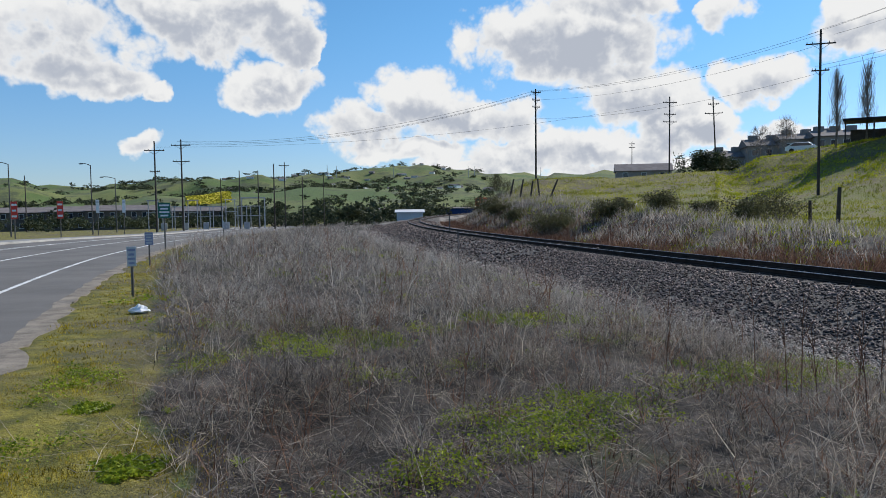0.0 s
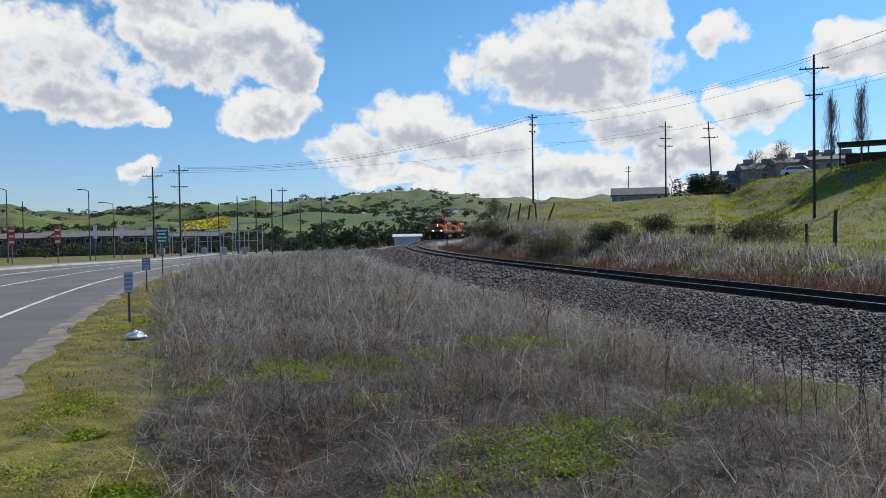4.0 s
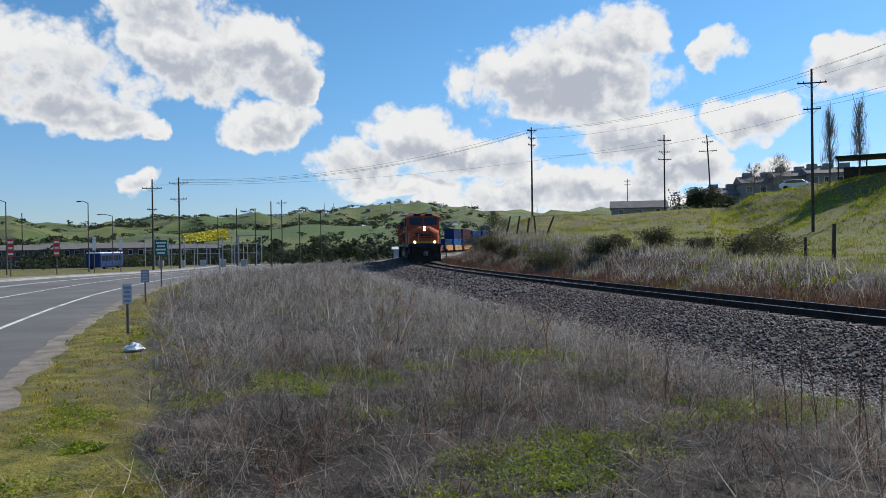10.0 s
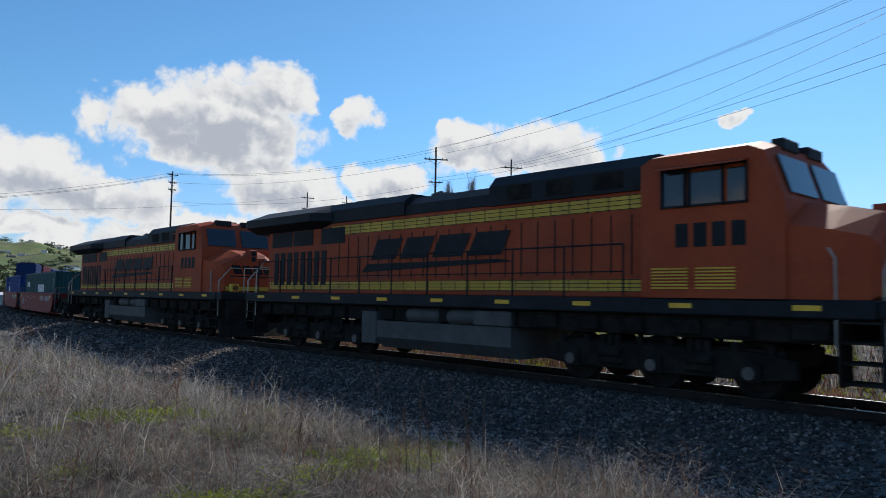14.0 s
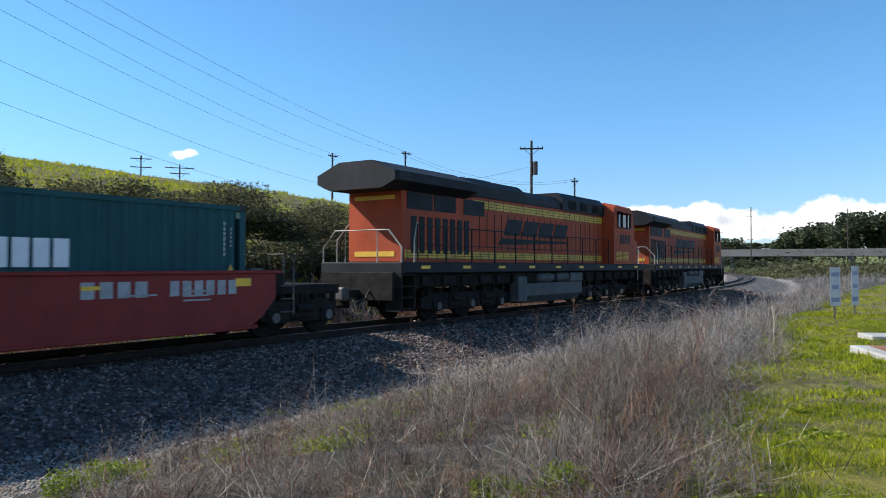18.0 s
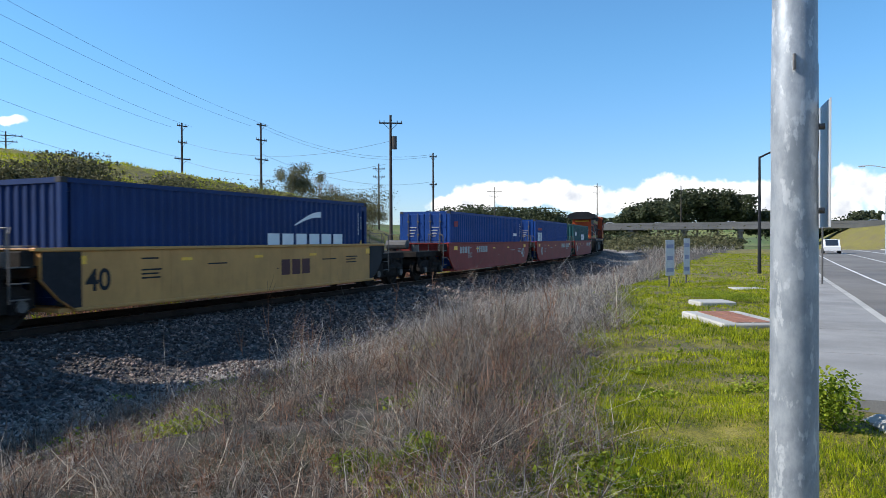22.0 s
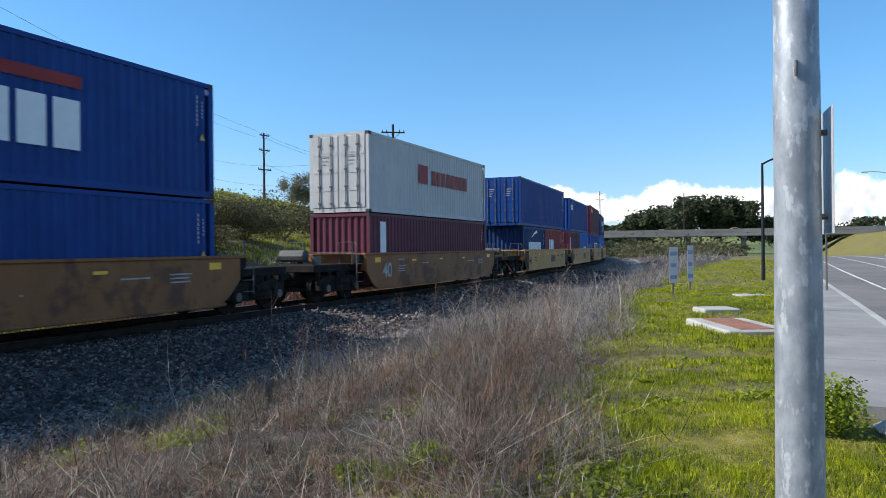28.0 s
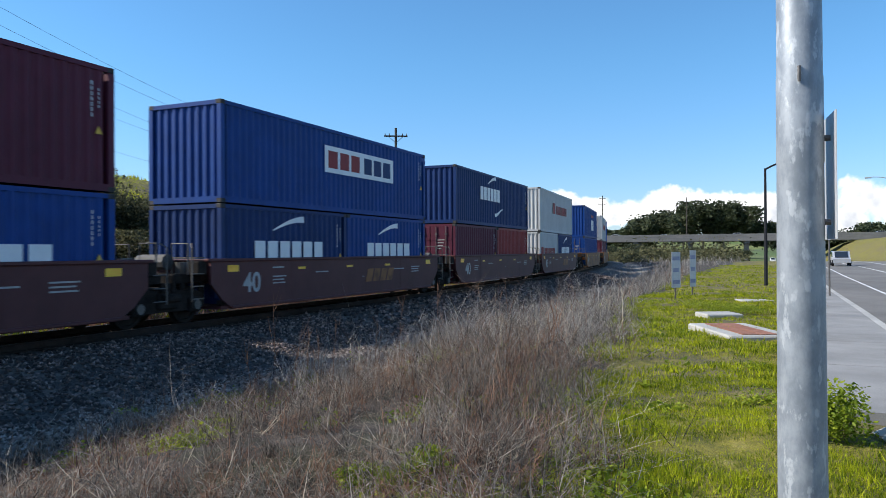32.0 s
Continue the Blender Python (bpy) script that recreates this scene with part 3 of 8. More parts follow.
def land(x, y, fine=True):
    """Height of the ground, and the zone weights, at points of the plan."""
    x, y = np.atleast_1d(np.asarray(x, float)), np.atleast_1d(np.asarray(y, float))
    r, a = np.hypot(x, y), np.degrees(np.arctan2(-x, y))
    s, side = off_track(x, y)
    e = from_road(x, y)
    # the near plain: level by the camera, falling away slowly
    base = 0.10 - 0.22 * smooth(r, 5, 16) - 1.5 * smooth(r, 30, 130) * smooth(a, -20, 15) * (a < 175) - 2.4 * smooth(r, 110, 280)
    base = np.where((a < -120) | (a > 170), 0.10 - 0.12 * smooth(r, 5, 20) - 2.6 * smooth(r, 110, 280), base)
    # railway bed: flat top, shoulder, toe; merges with the plain
    bed = np.interp(np.abs(side), (0, 1.7, 2.2, 4.2, 6.5), (-0.20, -0.20, -0.26, -0.72, -0.66))
    z_near = base + (bed - base) * (1 - smooth(side, 5.0, 10.5))
    # beyond the track: ditch, bank, field, crest
    crest_r, crest_z, bank = np.interp(a, HILL_A, HILL_R), np.interp(a, HILL_A, HILL_Z), np.interp(a, HILL_A, BANK_Z)
    crest_r = np.where((a > 12) | (a < -175), 130, crest_r)
    m = -side
    hill = -0.6 + (bank + 0.6) * smooth(m, 4.6, 11.0)
    start = np.maximum(r - m + 9.0, 12.0)
    t = np.clip((m - 9.0) / np.maximum(crest_r - start, 8.0), 0, 1)
    steep = np.interp(a, (-140, -95, -60, -45, -16, -14, 6), (1.0, 1.0, 1.3, 2.2, 2.6, 1.2, 1.0))
    hill = hill + (crest_z - bank) * t ** steep
    hill = hill - 4.0 * smooth(r - crest_r, 35, 200)
    z_far_side = np.where(m < 4.6, bed, hill)
    z = np.where(side < 0, z_far_side, z_near)
    wild = r > 420
    z = np.where(wild, np.where((a > 4) | (a < -135), base, z), z)
    # distant hills
    far_e, mid_e = np.interp(a, FAR_A, FAR_E), np.interp(a, FAR_A, MID_E)
    far_e = far_e + 0.10 * np.sin(a * 1.9) + 0.06 * np.sin(a * 5.3 + 1)
    mid_e = mid_e + 0.12 * np.sin(a * 1.1 + 2)
    zm, zf = 1.7 + 1000 * np.tan(np.radians(mid_e)), 1.7 + 2600 * np.tan(np.radians(far_e))
    z = z + (zm - z) * smooth(r, 450, 1000)
    z = z - 10 * smooth(r, 1000, 1300) * (1 - smooth(r, 1300, 1700))
    z = z + (zf - z) * smooth(r, 1300, 2600) + 25 * rough2(x, y, 0.006) * smooth(r, 900, 1800)
    # grassy abutment of the overpass, beyond the road
    z = z + 8.0 * smooth(-e, 17.5, 33) * smooth(r, 120, 165) * (1 - smooth(r, 300, 420)) * (a < -160)
    # unevenness
    if fine:
        k = smooth(np.abs(side), 4.5, 8.0) * smooth(e, 0.3, 2.5)
        z = z + k * (0.05 * rough2(x, y, 1.3) + 0.10 * rough2(x, y, 0.31)) * (r < 300) + 0.35 * rough2(x, y, 0.09) * smooth(m, 8, 25) * (r < 300)
    # the road lies in a shallow cut so that its own surface covers the ground
    on_road = (e < 0.0) & (e > -16.5) & (r < 330)
    z = np.where(on_road, z - 0.10, z)
    ballast = (1 - smooth(side, 4.6, 6.6)) * (side > -3.4) * (r < 400)
    rim = verge_rim(x, y)
    green = np.where(side > 0, 1 - smooth(e, rim - 0.4, rim + 0.6), smooth(m, 8, 14)) * (r < 330)
    dry = np.where(side > 0, smooth(e, rim - 0.4, rim + 0.6), 1 - smooth(m, 8, 14)) * (r < 330) * (1 - ballast)
    return z, ballast, green, dry


def height(x, y):
    return land(x, y)[0]


# ---------------------------------------------------------------- ground: one sheet to the horizon
_rings = np.concatenate([[0.4], 0.4 * np.exp(np.arange(1, 246) * 0.0382)])
_turns = np.radians(np.arange(0, 360, 0.75))
_rr, _aa = np.meshgrid(_rings, _turns, indexing="ij")
_gx, _gy = (-_rr * np.sin(_aa)).ravel(), (_rr * np.cos(_aa)).ravel()
_gz, _zb, _zg, _zd = land(_gx, _gy)
_ga = np.degrees(np.arctan2(-_gx, _gy))
_zr = smooth(_ga, -75, -55) * smooth(-_ga, 0, 14) * (np.hypot(_gx, _gy) < 96) * 0.8
_nr, _nt = len(_rings), len(_turns)
_i = np.arange(_nr - 1)[:, None] * _nt + np.arange(_nt)[None, :]
_j = np.arange(_nr - 1)[:, None] * _nt + (np.arange(_nt)[None, :] + 1) % _nt
_quads = np.stack([_i, _j, _j + _nt, _i + _nt], -1).reshape(-1, 4)
_me = quick_mesh("ground", np.stack([_gx, _gy, _gz], 1), _quads, np.full(len(_quads), 4), [M_ground])
_me.polygons.foreach_set("use_smooth", [True] * len(_quads))
_zone = _me.color_attributes.new("zone", "FLOAT_COLOR", "POINT")
_zone.data.foreach_set("color", np.stack([_zb, _zg, _zd, _zr], 1).astype(np.float32).ravel())
ground = tagged(new("ground", _me), "grassy land with a railway bed, a bank and green hills", "ground", kind="structure")


# ---------------------------------------------------------------- railway track
def swept(profile, s0, s1, step, side):
    """Rings of a (side, z) profile carried along the track."""
    rings = []
    for s in np.arange(s0, s1 + 0.01, step):
        ring = []
        for q, z in profile:
            x, y, _ = on_track(s, side + q)
            ring.append((float(x), float(y), z))
        rings.append(ring)
    return rings


track = thing("railway_track", "single railway track of steel rails on dark timber ties", "railway track", kind="structure")
for side in (-0.755, 0.755):
    sh = Shape()
    sh.loft(swept(((-0.07, -0.172), (-0.07, -0.15), (-0.012, -0.13), (-0.012, -0.04), (-0.036, -0.03), (-0.036, -0.008),
                   (0.036, -0.008), (0.036, -0.03), (0.012, -0.04), (0.012, -0.13), (0.07, -0.15), (0.07, -0.172)), -330, 330, 3.0, side), M_rail)
    sh.loft(swept(((-0.034, -0.009), (-0.026, 0.0), (0.026, 0.0), (0.034, -0.009)), -330, 330, 3.0, side), M_shine)
    part("rail", sh, track)

# ---------------------------------------------------------------- road
def along_road(y0, y1, step, off, z):
    """Points along the road at off metres from its near edge (positive towards the far side)."""
    pts = []
    for y in np.arange(y0, y1 + 0.01, step):
        d = (road_edge(y + 2.0) - road_edge(y - 2.0)) / 4.0
        k = math.hypot(1.0, d)
        px, py = road_edge(y) - off / k, y + off * d / k
        g = 0.10 - 0.12 * float(smooth(math.hypot(px, py), 5, 20))
        a = math.degrees(math.atan2(-px, py))
        r = math.hypot(px, py)
        if -120 < a < 175:
            g = 0.10 - 0.22 * float(smooth(r, 5, 16)) - 1.5 * float(smooth(r, 30, 130)) * float(smooth(a, -20, 15))
        g -= 2.5 * float(smooth(r, 110, 280))
        pts.append((px, py, g + z))
    return pts


def ribbon(name, y0, y1, step, a, b, z, material, thick=0.05):
    left, right = along_road(y0, y1, step, a, z), along_road(y0, y1, step, b, z)
    sh = Shape()
    sh.loft([[p, q, (q[0], q[1], q[2] - thick), (p[0], p[1], p[2] - thick)] for p, q in zip(left, right)], material)
    return sh


tagged(new("road", ribbon("road", -300, 240, 4.0, 0.0, 16.5, 0.0, M_asphalt, 0.3).mesh("road")), "grey asphalt road with white lane lines", "road", kind="structure")
for name, y0, y1, a, b, mat in (("edge_line", -200, 200, 1.75, 1.87, M_line), ("lane_line", -200, 200, 5.0, 5.13, M_line),
                                ("centre_line", -200, 200, 8.5, 8.62, M_line), ("centre_line", -200, 200, 8.8, 8.92, M_line)):
    tagged(new(name, ribbon(name, y0, y1, 3.0, a, b, 0.006, mat, 0.004).mesh(name)), "worn white line painted on the asphalt", "road marking", kind="structure")
# gravelly shoulder with a ragged edge, north of the camera
_out, _in = along_road(-6.6, 120, 0.35, 0.0, 0.012), along_road(-6.6, 120, 0.35, -1.0, 0.012)
_sh, _rows = Shape(), []
for _p, _q in zip(_out, _in):
    _u = float(rough2(_p[0], _p[1], 1.7)) * 0.10 + float(rough2(_p[0], _p[1], 5.0)) * 0.05 - 0.22
    _w = 0.10 + 0.42 * max(0.0, float(rough2(_p[0] + 5, _p[1], 0.8)) - 0.05) + 0.07 * float(rough2(_p[0], _p[1] + 3, 4.1)) + 0.05 * float(rough2(_p[0] + 2, _p[1], 9.0))
    _a, _b = [Vector(_p).lerp(Vector(_q), k) for k in (_u, _w)]
    _gz_ = float(height(_b.x, _b.y)[0])
    _m = _a.lerp(_b, 0.5)
    _rows.append([_a, Vector((_m.x, _m.y, max(_m.z, float(height(_m.x, _m.y)[0]) + 0.008))), Vector((_b.x, _b.y, _gz_ + 0.006)), Vector((_b.x, _b.y, _gz_ - 0.2)), _a - Vector((0, 0, 0.2))])
_sh.loft(_rows, M_dirt)
tagged(new("road_shoulder", _sh.mesh("road_shoulder")), "pale gravelly dirt strip along the asphalt", "road shoulder", kind="structure")
# far kerb and footway, near kerb and footway south of the camera
tagged(new("far_kerb", ribbon("k", -120, 200, 4.0, 12.6, 12.85, 0.14, M_concrete, 0.3).mesh("far_kerb")), "pale concrete kerb across the road", "kerb", kind="structure")
tagged(new("far_pavement", ribbon("k", -120, 200, 4.0, 12.86, 16.4, 0.13, M_sidewalk, 0.3).mesh("far_pavement")), "concrete footway across the road", "pavement", kind="structure")
tagged(new("kerb", ribbon("k", -140, -6.0, 2.0, -0.16, 0.0, 0.13, M_concrete, 0.4).mesh("kerb")), "weathered concrete kerb along the road", "kerb", kind="structure")
pavement = tagged(new("pavement", None), "weathered grey concrete footway beside the road", "pavement", kind="structure")
_y = -140.0
while _y < -9.0:
    part("slab", ribbon("s", _y, _y + 2.98, 0.745, -1.92, -0.17, 0.135, M_sidewalk, 0.2), pavement)
    _y += 3.0
for y, w_ in ((-27.0, 0.5), (-36.0, 0.5)):
    sh = Shape()
    p = along_road(y, y, 1, 3.4, 0.007)[0]
    q = along_road(y + 3, y + 3, 1, 3.4, 0.007)[0]
    dx, dy = q[0] - p[0], q[1] - p[1]
    k = math.hypot(dx, dy)
    dx, dy = dx / k, dy / k
    pts = [(-0.08, 0), (0.08, 0), (0.08, 1.5), (0.35, 1.5), (0, 2.6), (-0.35, 1.5), (-0.08, 1.5)]
    P = [(p[0] + a * dy + b * dx, p[1] - a * dx + b * dy, p[2]) for a, b in pts]
    sh.add(P, [tuple(range(7))], M_line)
    tagged(new("lane_arrow", sh.mesh("lane_arrow")), "white lane arrow painted on the asphalt", "road marking", kind="structure")


# ---------------------------------------------------------------- locomotive
def letters(sh, x, y0, y1, z0, z1, count, material, lean=0.0, gap=0.22, thick=0.004, bars=False):
    """A word as plain upright blocks on a side wall at x, from y0 to y1; lean tilts them forward."""
    step = (y1 - y0) / count
    for i in range(count):
        a, b = y0 + i * step, y0 + (i + 1 - gap) * step
        k = lean * (z1 - z0)
        prof = [(a, z0), (b, z0), (b + k, z1), (a + k, z1)]
        sh.loft([[(x, y, z) for y, z in prof], [(x + thick, y, z) for y, z in prof]], material)
    return sh


def wheelset(parent, y, r=0.46, gauge=0.74):
    sh = Shape()
    for sx in (-1, 1):
        rings = []
        for x, q in ((gauge - 0.06, 0.35), (gauge - 0.06, 1.06), (gauge - 0.03, 1.06), (gauge - 0.02, 1.0), (gauge + 0.07, 0.98), (gauge + 0.07, 0.8), (gauge + 0.03, 0.75), (gauge + 0.05, 0.2)):
            rings.append([(sx * x, r * q * math.cos(2 * math.pi * j / 18), r * q * math.sin(2 * math.pi * j / 18)) for j in range(18)])
        sh.loft(rings, M_grime)
    sh.tube([(-gauge, 0, 0), (gauge, 0, 0)], 0.09, M_grime, 8)
    return part("wheelset", sh, parent, m=pose(0, y, r))


def bogie(parent, y, axles, half, x=1.02):
    sh = Shape()
    for sx in (-1, 1):
        prof = [(y - half, 0.42), (y - half, 0.72), (y - half * 0.72, 0.84), (y + half * 0.72, 0.84), (y + half, 0.72), (y + half, 0.42), (y + half * 0.75, 0.34), (y - half * 0.75, 0.34)]
        sh.prism_x(prof, sx * x - 0.07, sx * x + 0.07, M_grime)
        for ay in axles:
            sh.box(sx * x - 0.12, sx * x + 0.14, y + ay - 0.20, y + ay + 0.20, 0.30, 0.66, M_grime, 0.03)
            sh.tube([(sx * (x + 0.13), y + ay, 0.47), (sx * (x + 0.20), y + ay, 0.47)], 0.12, M_steel, 10)
            for k in (-0.33, 0.33):
                sh.tube([(sx * x, y + ay + k, 0.62), (sx * x, y + ay + k, 1.0)], 0.075, M_grime, 8)
        for k in range(len(axles) - 1):
            m_ = y + (axles[k] + axles[k + 1]) / 2
            sh.box(sx * x - 0.10, sx * x + 0.16, m_ - 0.32, m_ + 0.32, 0.40, 0.80, M_grime, 0.05)
            sh.tube([(sx * (x + 0.16), m_ - 0.22, 0.66), (sx * (x + 0.16), m_ + 0.30, 0.66)], 0.10, M_grime, 10)
            for q in (-0.17, 0.0, 0.17):
                sh.tube([(sx * (x + 0.10), m_ + q, 0.80), (sx * (x + 0.10), m_ + q, 1.02)], 0.07, M_grime, 8)
    sh.box(-0.95, 0.95, y - half * 0.9, y + half * 0.9, 0.55, 0.9, M_grime, 0.04)
    return part("truck_frame", sh, parent)


def locomotive(lamp):
    loco = thing("locomotive", "orange, black and yellow six-axle diesel freight locomotive, dusty", "locomotive")
    # underframe, with the walkway edge
    sh = Shape()
    sh.box(-1.52, 1.52, -10.2, 9.95, 1.47, 1.78, M_black, 0.03)
    sh.box(-1.25, 1.25, -9.5, 9.3, 1.05, 1.46, M_grime, 0.03)
    for y in np.arange(-9.0, 9.0, 1.1):
        for sx in (-1, 1):
            a, b = sorted((sx * 1.22, sx * 1.36))
            sh.box(a, b, y, y + 0.5 + 0.2 * math.sin(y * 3), 1.1, 1.40, M_grime, 0.03)
    under = part("underframe", sh, loco)
    # long hood: lower orange, yellow bands, black upper works
    hood = part("hood", Shape().box(-1.0, 1.0, -9.55, 5.85, 1.785, 4.0, M_orange, 0.02), loco)
    for sx in (-1, 1):
        for z0, z1 in ((3.60, 3.90), (1.90, 2.16)):
            y0 = -5.6 if z0 > 3 else -9.4
            a, b = sorted((sx * 1.003, sx * 1.010))
            part("yellow_band", Shape().box(a, b, y0, 5.8, z0, z1, M_yellow), hood, "yellow band along the hood")
    for z0, z1 in ((1.95, 2.1), (3.62, 3.74)):
        part("yellow_band", Shape().box(-0.75, 0.75, -9.565, -9.552, z0, z1, M_yellow), hood, "yellow band across the rear of the hood")
    sh = Shape()
    for sx in (-1, 1):
        a, b = sorted((sx * 1.0115, sx * 1.0175))
        for z in (3.61, 3.70, 3.80, 3.89, 1.91, 1.99, 2.07, 2.15):
            sh.box(a, b, -5.55 if z > 3 else -9.35, 5.75, z - 0.007, z + 0.007, M_black)
        for k in range(30):
            y = -9.3 + k * 0.52
            sh.box(a, b, y - 0.009, y + 0.009, 1.91, 2.15, M_black)
            if y > -5.5:
                sh.box(a, b, y - 0.009, y + 0.009, 3.61, 3.89, M_black)
    part("pinstripe", sh, hood, "dark pinstripes on the yellow bands")
    sh = Shape()
    for i in range(22):   # door seams and latches of the engine room
        y = -5.2 + i * 0.5
        for sx in (-1, 1):
            a, b = sorted((sx * 1.0, sx * 1.014))
            part("door_seam", Shape().box(a, b, y - 0.012, y + 0.012, 2.24, 3.50, M_black), hood)
    for sx in (-1, 1):
        sh = Shape()
        for i in range(8):
            y = -9.1 + i * 0.42
            a, b = sorted((sx * 0.98, sx * 1.02))
            sh.box(a, b, y, y + 0.26, 2.05, 3.15, M_black)
        part("intake_louvre", sh, hood, "dark louvred intakes")
        sh = Shape()
        a, b = sorted((sx * 0.98, sx * 1.02))
        for y0, y1 in ((-9.3, -8.0), (-7.9, -6.7), (-6.2, -4.9)):
            sh.box(a, b, y0, y1, 3.35, 3.85, M_black)
        part("radiator_grille", sh, hood)
    sh = Shape()
    sh.prism_y([(-1.02, 4.0), (1.02, 4.0), (1.0, 4.28), (0.72, 4.50), (-0.72, 4.50), (-1.0, 4.28)], -2.0, 1.3, M_black)
    sh.prism_y([(-1.06, 4.0), (1.06, 4.0), (1.06, 4.38), (0.76, 4.62), (-0.76, 4.62), (-1.06, 4.38)], -6.0, -2.0, M_black)
    part("roof", sh, hood)
    sh = Shape()
    sh.prism_y([(-1.08, 3.97), (1.08, 3.97), (1.08, 4.45), (0.85, 4.70), (-0.85, 4.70), (-1.08, 4.45)], 1.3, 5.85, M_black)
    for y in (1.9, 3.1, 4.4):
        for sx in (-1, 1):
            a, b = sorted((sx * 1.07, sx * 1.09))
            sh.box(a, b, y, y + 0.75, 4.05, 4.40, M_grime)
    part("blower_housing", sh, hood)
    # radiator wings over the rear
    sh = Shape()
    prof = [(-1.5, 4.06), (-1.02, 3.86), (1.02, 3.86), (1.5, 4.06), (1.5, 4.32), (0.62, 4.66), (-0.62, 4.66), (-1.5, 4.32)]
    sh.loft([[(x * 0.96, -10.45, z) for x, z in prof], [(x, -10.3, z) for x, z in prof], [(x, -6.2, z) for x, z in prof], [(x * 0.72, -5.5, min(z, 4.62)) for x, z in prof]], M_black)
    wing = part("radiator_wing", sh, hood, "black overhanging radiator wings")
    part("roof_hatch", Shape().box(-0.5, 0.5, -5.1, -3.6, 4.62, 4.70, M_tank, 0.03), hood)
    part("exhaust_stack", Shape().box(-0.3, 0.3, -0.2, 0.6, 4.46, 4.58, M_grime, 0.02), hood)
    sh = Shape()
    for k, (x, l) in enumerate(((-0.2, 0.45), (0.0, 0.55), (0.2, 0.4))):
        sh.tube([(x, -1.6 - l / 2, 4.62), (x, -1.6, 4.62), (x, -1.6 + l / 2, 4.62)], 0.05, M_steel, 8, 0.10)
        sh.tube([(x, -1.6, 4.45), (x, -1.6, 4.62)], 0.03, M_steel, 6)
    part("horn", sh, loco)
    # lettering as plain shapes
    sh = Shape()
    letters(sh, 1.019, -3.55, 1.85, 2.78, 3.36, 4, M_black, 0.55, 0.14)
    sh.loft([[(1.019, y, z) for y, z in ((-4.0, 2.42), (2.1, 2.60), (1.6, 2.68), (-3.7, 2.66))], [(1.023, y, z) for y, z in ((-4.0, 2.42), (2.1, 2.60), (1.6, 2.68), (-3.7, 2.66))]], M_black)
    part("side_emblem", sh, hood, "slanted black emblem blocks with a swoosh")
    sh = Shape()
    for sx in (-1,):
        pts = [(-1.023, -3.5), (-1.023, 1.8)]
        sh.box(-1.023, -1.019, -3.5, 1.8, 2.78, 3.36, M_black)
    part("side_emblem", sh, hood, "black emblem block")
    # cab and nose
    sh = Shape()
    cab = [(5.86, 1.785), (5.86, 4.50), (6.1, 4.62), (8.0, 4.62), (8.28, 4.50), (8.62, 3.50), (8.62, 1.785)]
    rings = []
    for x, k in ((-1.55, 0.0), (-1.0, 0.10), (1.0, 0.10), (1.55, 0.0)):
        rings.append([(x, y, z - (0.16 if (k == 0 and z > 4.3) else 0)) for y, z in cab])
    sh.loft(rings, M_orange)
    cabo = part("cab", sh, loco, "orange cab")
    sh = Shape()
    nose = lambda q: [(-1.32 * q, 1.785), (1.32 * q, 1.785), (1.32 * q, 3.02), (0.55 * q, 3.48), (-0.55 * q, 3.48), (-1.32 * q, 3.02)]
    sh.loft([[(x, 8.62, z + (0.02 if z > 3 else 0)) for x, z in nose(1.13)], [(x, 9.3, z - (0.10 if z > 3 else 0)) for x, z in nose(1.07)], [(x, 9.80, z - (0.22 if z > 3 else 0)) for x, z in nose(0.96)], [(x, 9.92, z - (0.36 if z > 3 else -0.1)) for x, z in nose(0.88)]], M_orange)
    noseo = part("nose", sh, loco, "blunt orange nose")
    sh = Shape()
    letters(sh, 0, -0.85, 0.85, 0, 0.34, 4, M_black, 0.4, 0.16)
    nm = Shape()
    nm.add([(y, 9.932 - (0.006 if x else 0), 2.48 + z) for x, y, z in sh.v], sh.f, M_black)
    nm.box(-1.0, 0.95, 9.928, 9.934, 2.36, 2.42, M_black)
    part("nose_emblem", nm, noseo, "black emblem blocks on the nose")
    part("nose_band", Shape().box(-1.12, 1.12, 9.90, 9.928, 1.84, 2.0, M_yellow), noseo)
    part("nose_door", Shape().box(0.25, 0.85, 9.91, 9.94, 2.02, 2.38, M_orange, 0.01), noseo)
    for sx in (-1, 1):
        sh = Shape()
        a, b = sorted((sx * 1.545, sx * 1.558))
        sh.box(a, b, 6.35, 6.78, 3.50, 4.18, M_glass)
        sh.box(a, b, 6.90, 7.52, 3.50, 4.10, M_glass)
        sh.box(a, b, 7.62, 7.95, 3.50, 4.10, M_glass)
        win = part("side_window", sh, cabo)
        sh = Shape()
        a, b = sorted((sx * 1.55, sx * 1.60))
        for y0, y1 in ((6.31, 6.35), (6.78, 6.82), (6.86, 6.90), (7.52, 7.56), (7.95, 7.99)):
            sh.box(a, b, y0, y1, 3.46, 4.2, M_black)
        for z in (3.46, 4.16):
            sh.box(a, b, 6.31, 7.99, z, z + 0.04, M_black)
        part("window_frame", sh, cabo)
        part("sun_visor", Shape().prism_y([(sx * 1.56, 4.22), (sx * 1.85, 4.14), (sx * 1.85, 4.16), (sx * 1.56, 4.25)], 6.3, 8.0, M_orange), cabo)
        sh = Shape()
        for z in np.arange(1.95, 2.32, 0.06):
            a, b = sorted((sx * 1.55, sx * 1.575))
            for y0, y1 in ((6.1, 6.85), (7.0, 7.75)):
                sh.box(a, b, y0, y1, z, z + 0.03, M_yellow)
        part("cab_vent", sh, cabo, "yellow louvred vents below the cab")
    sh = Shape()
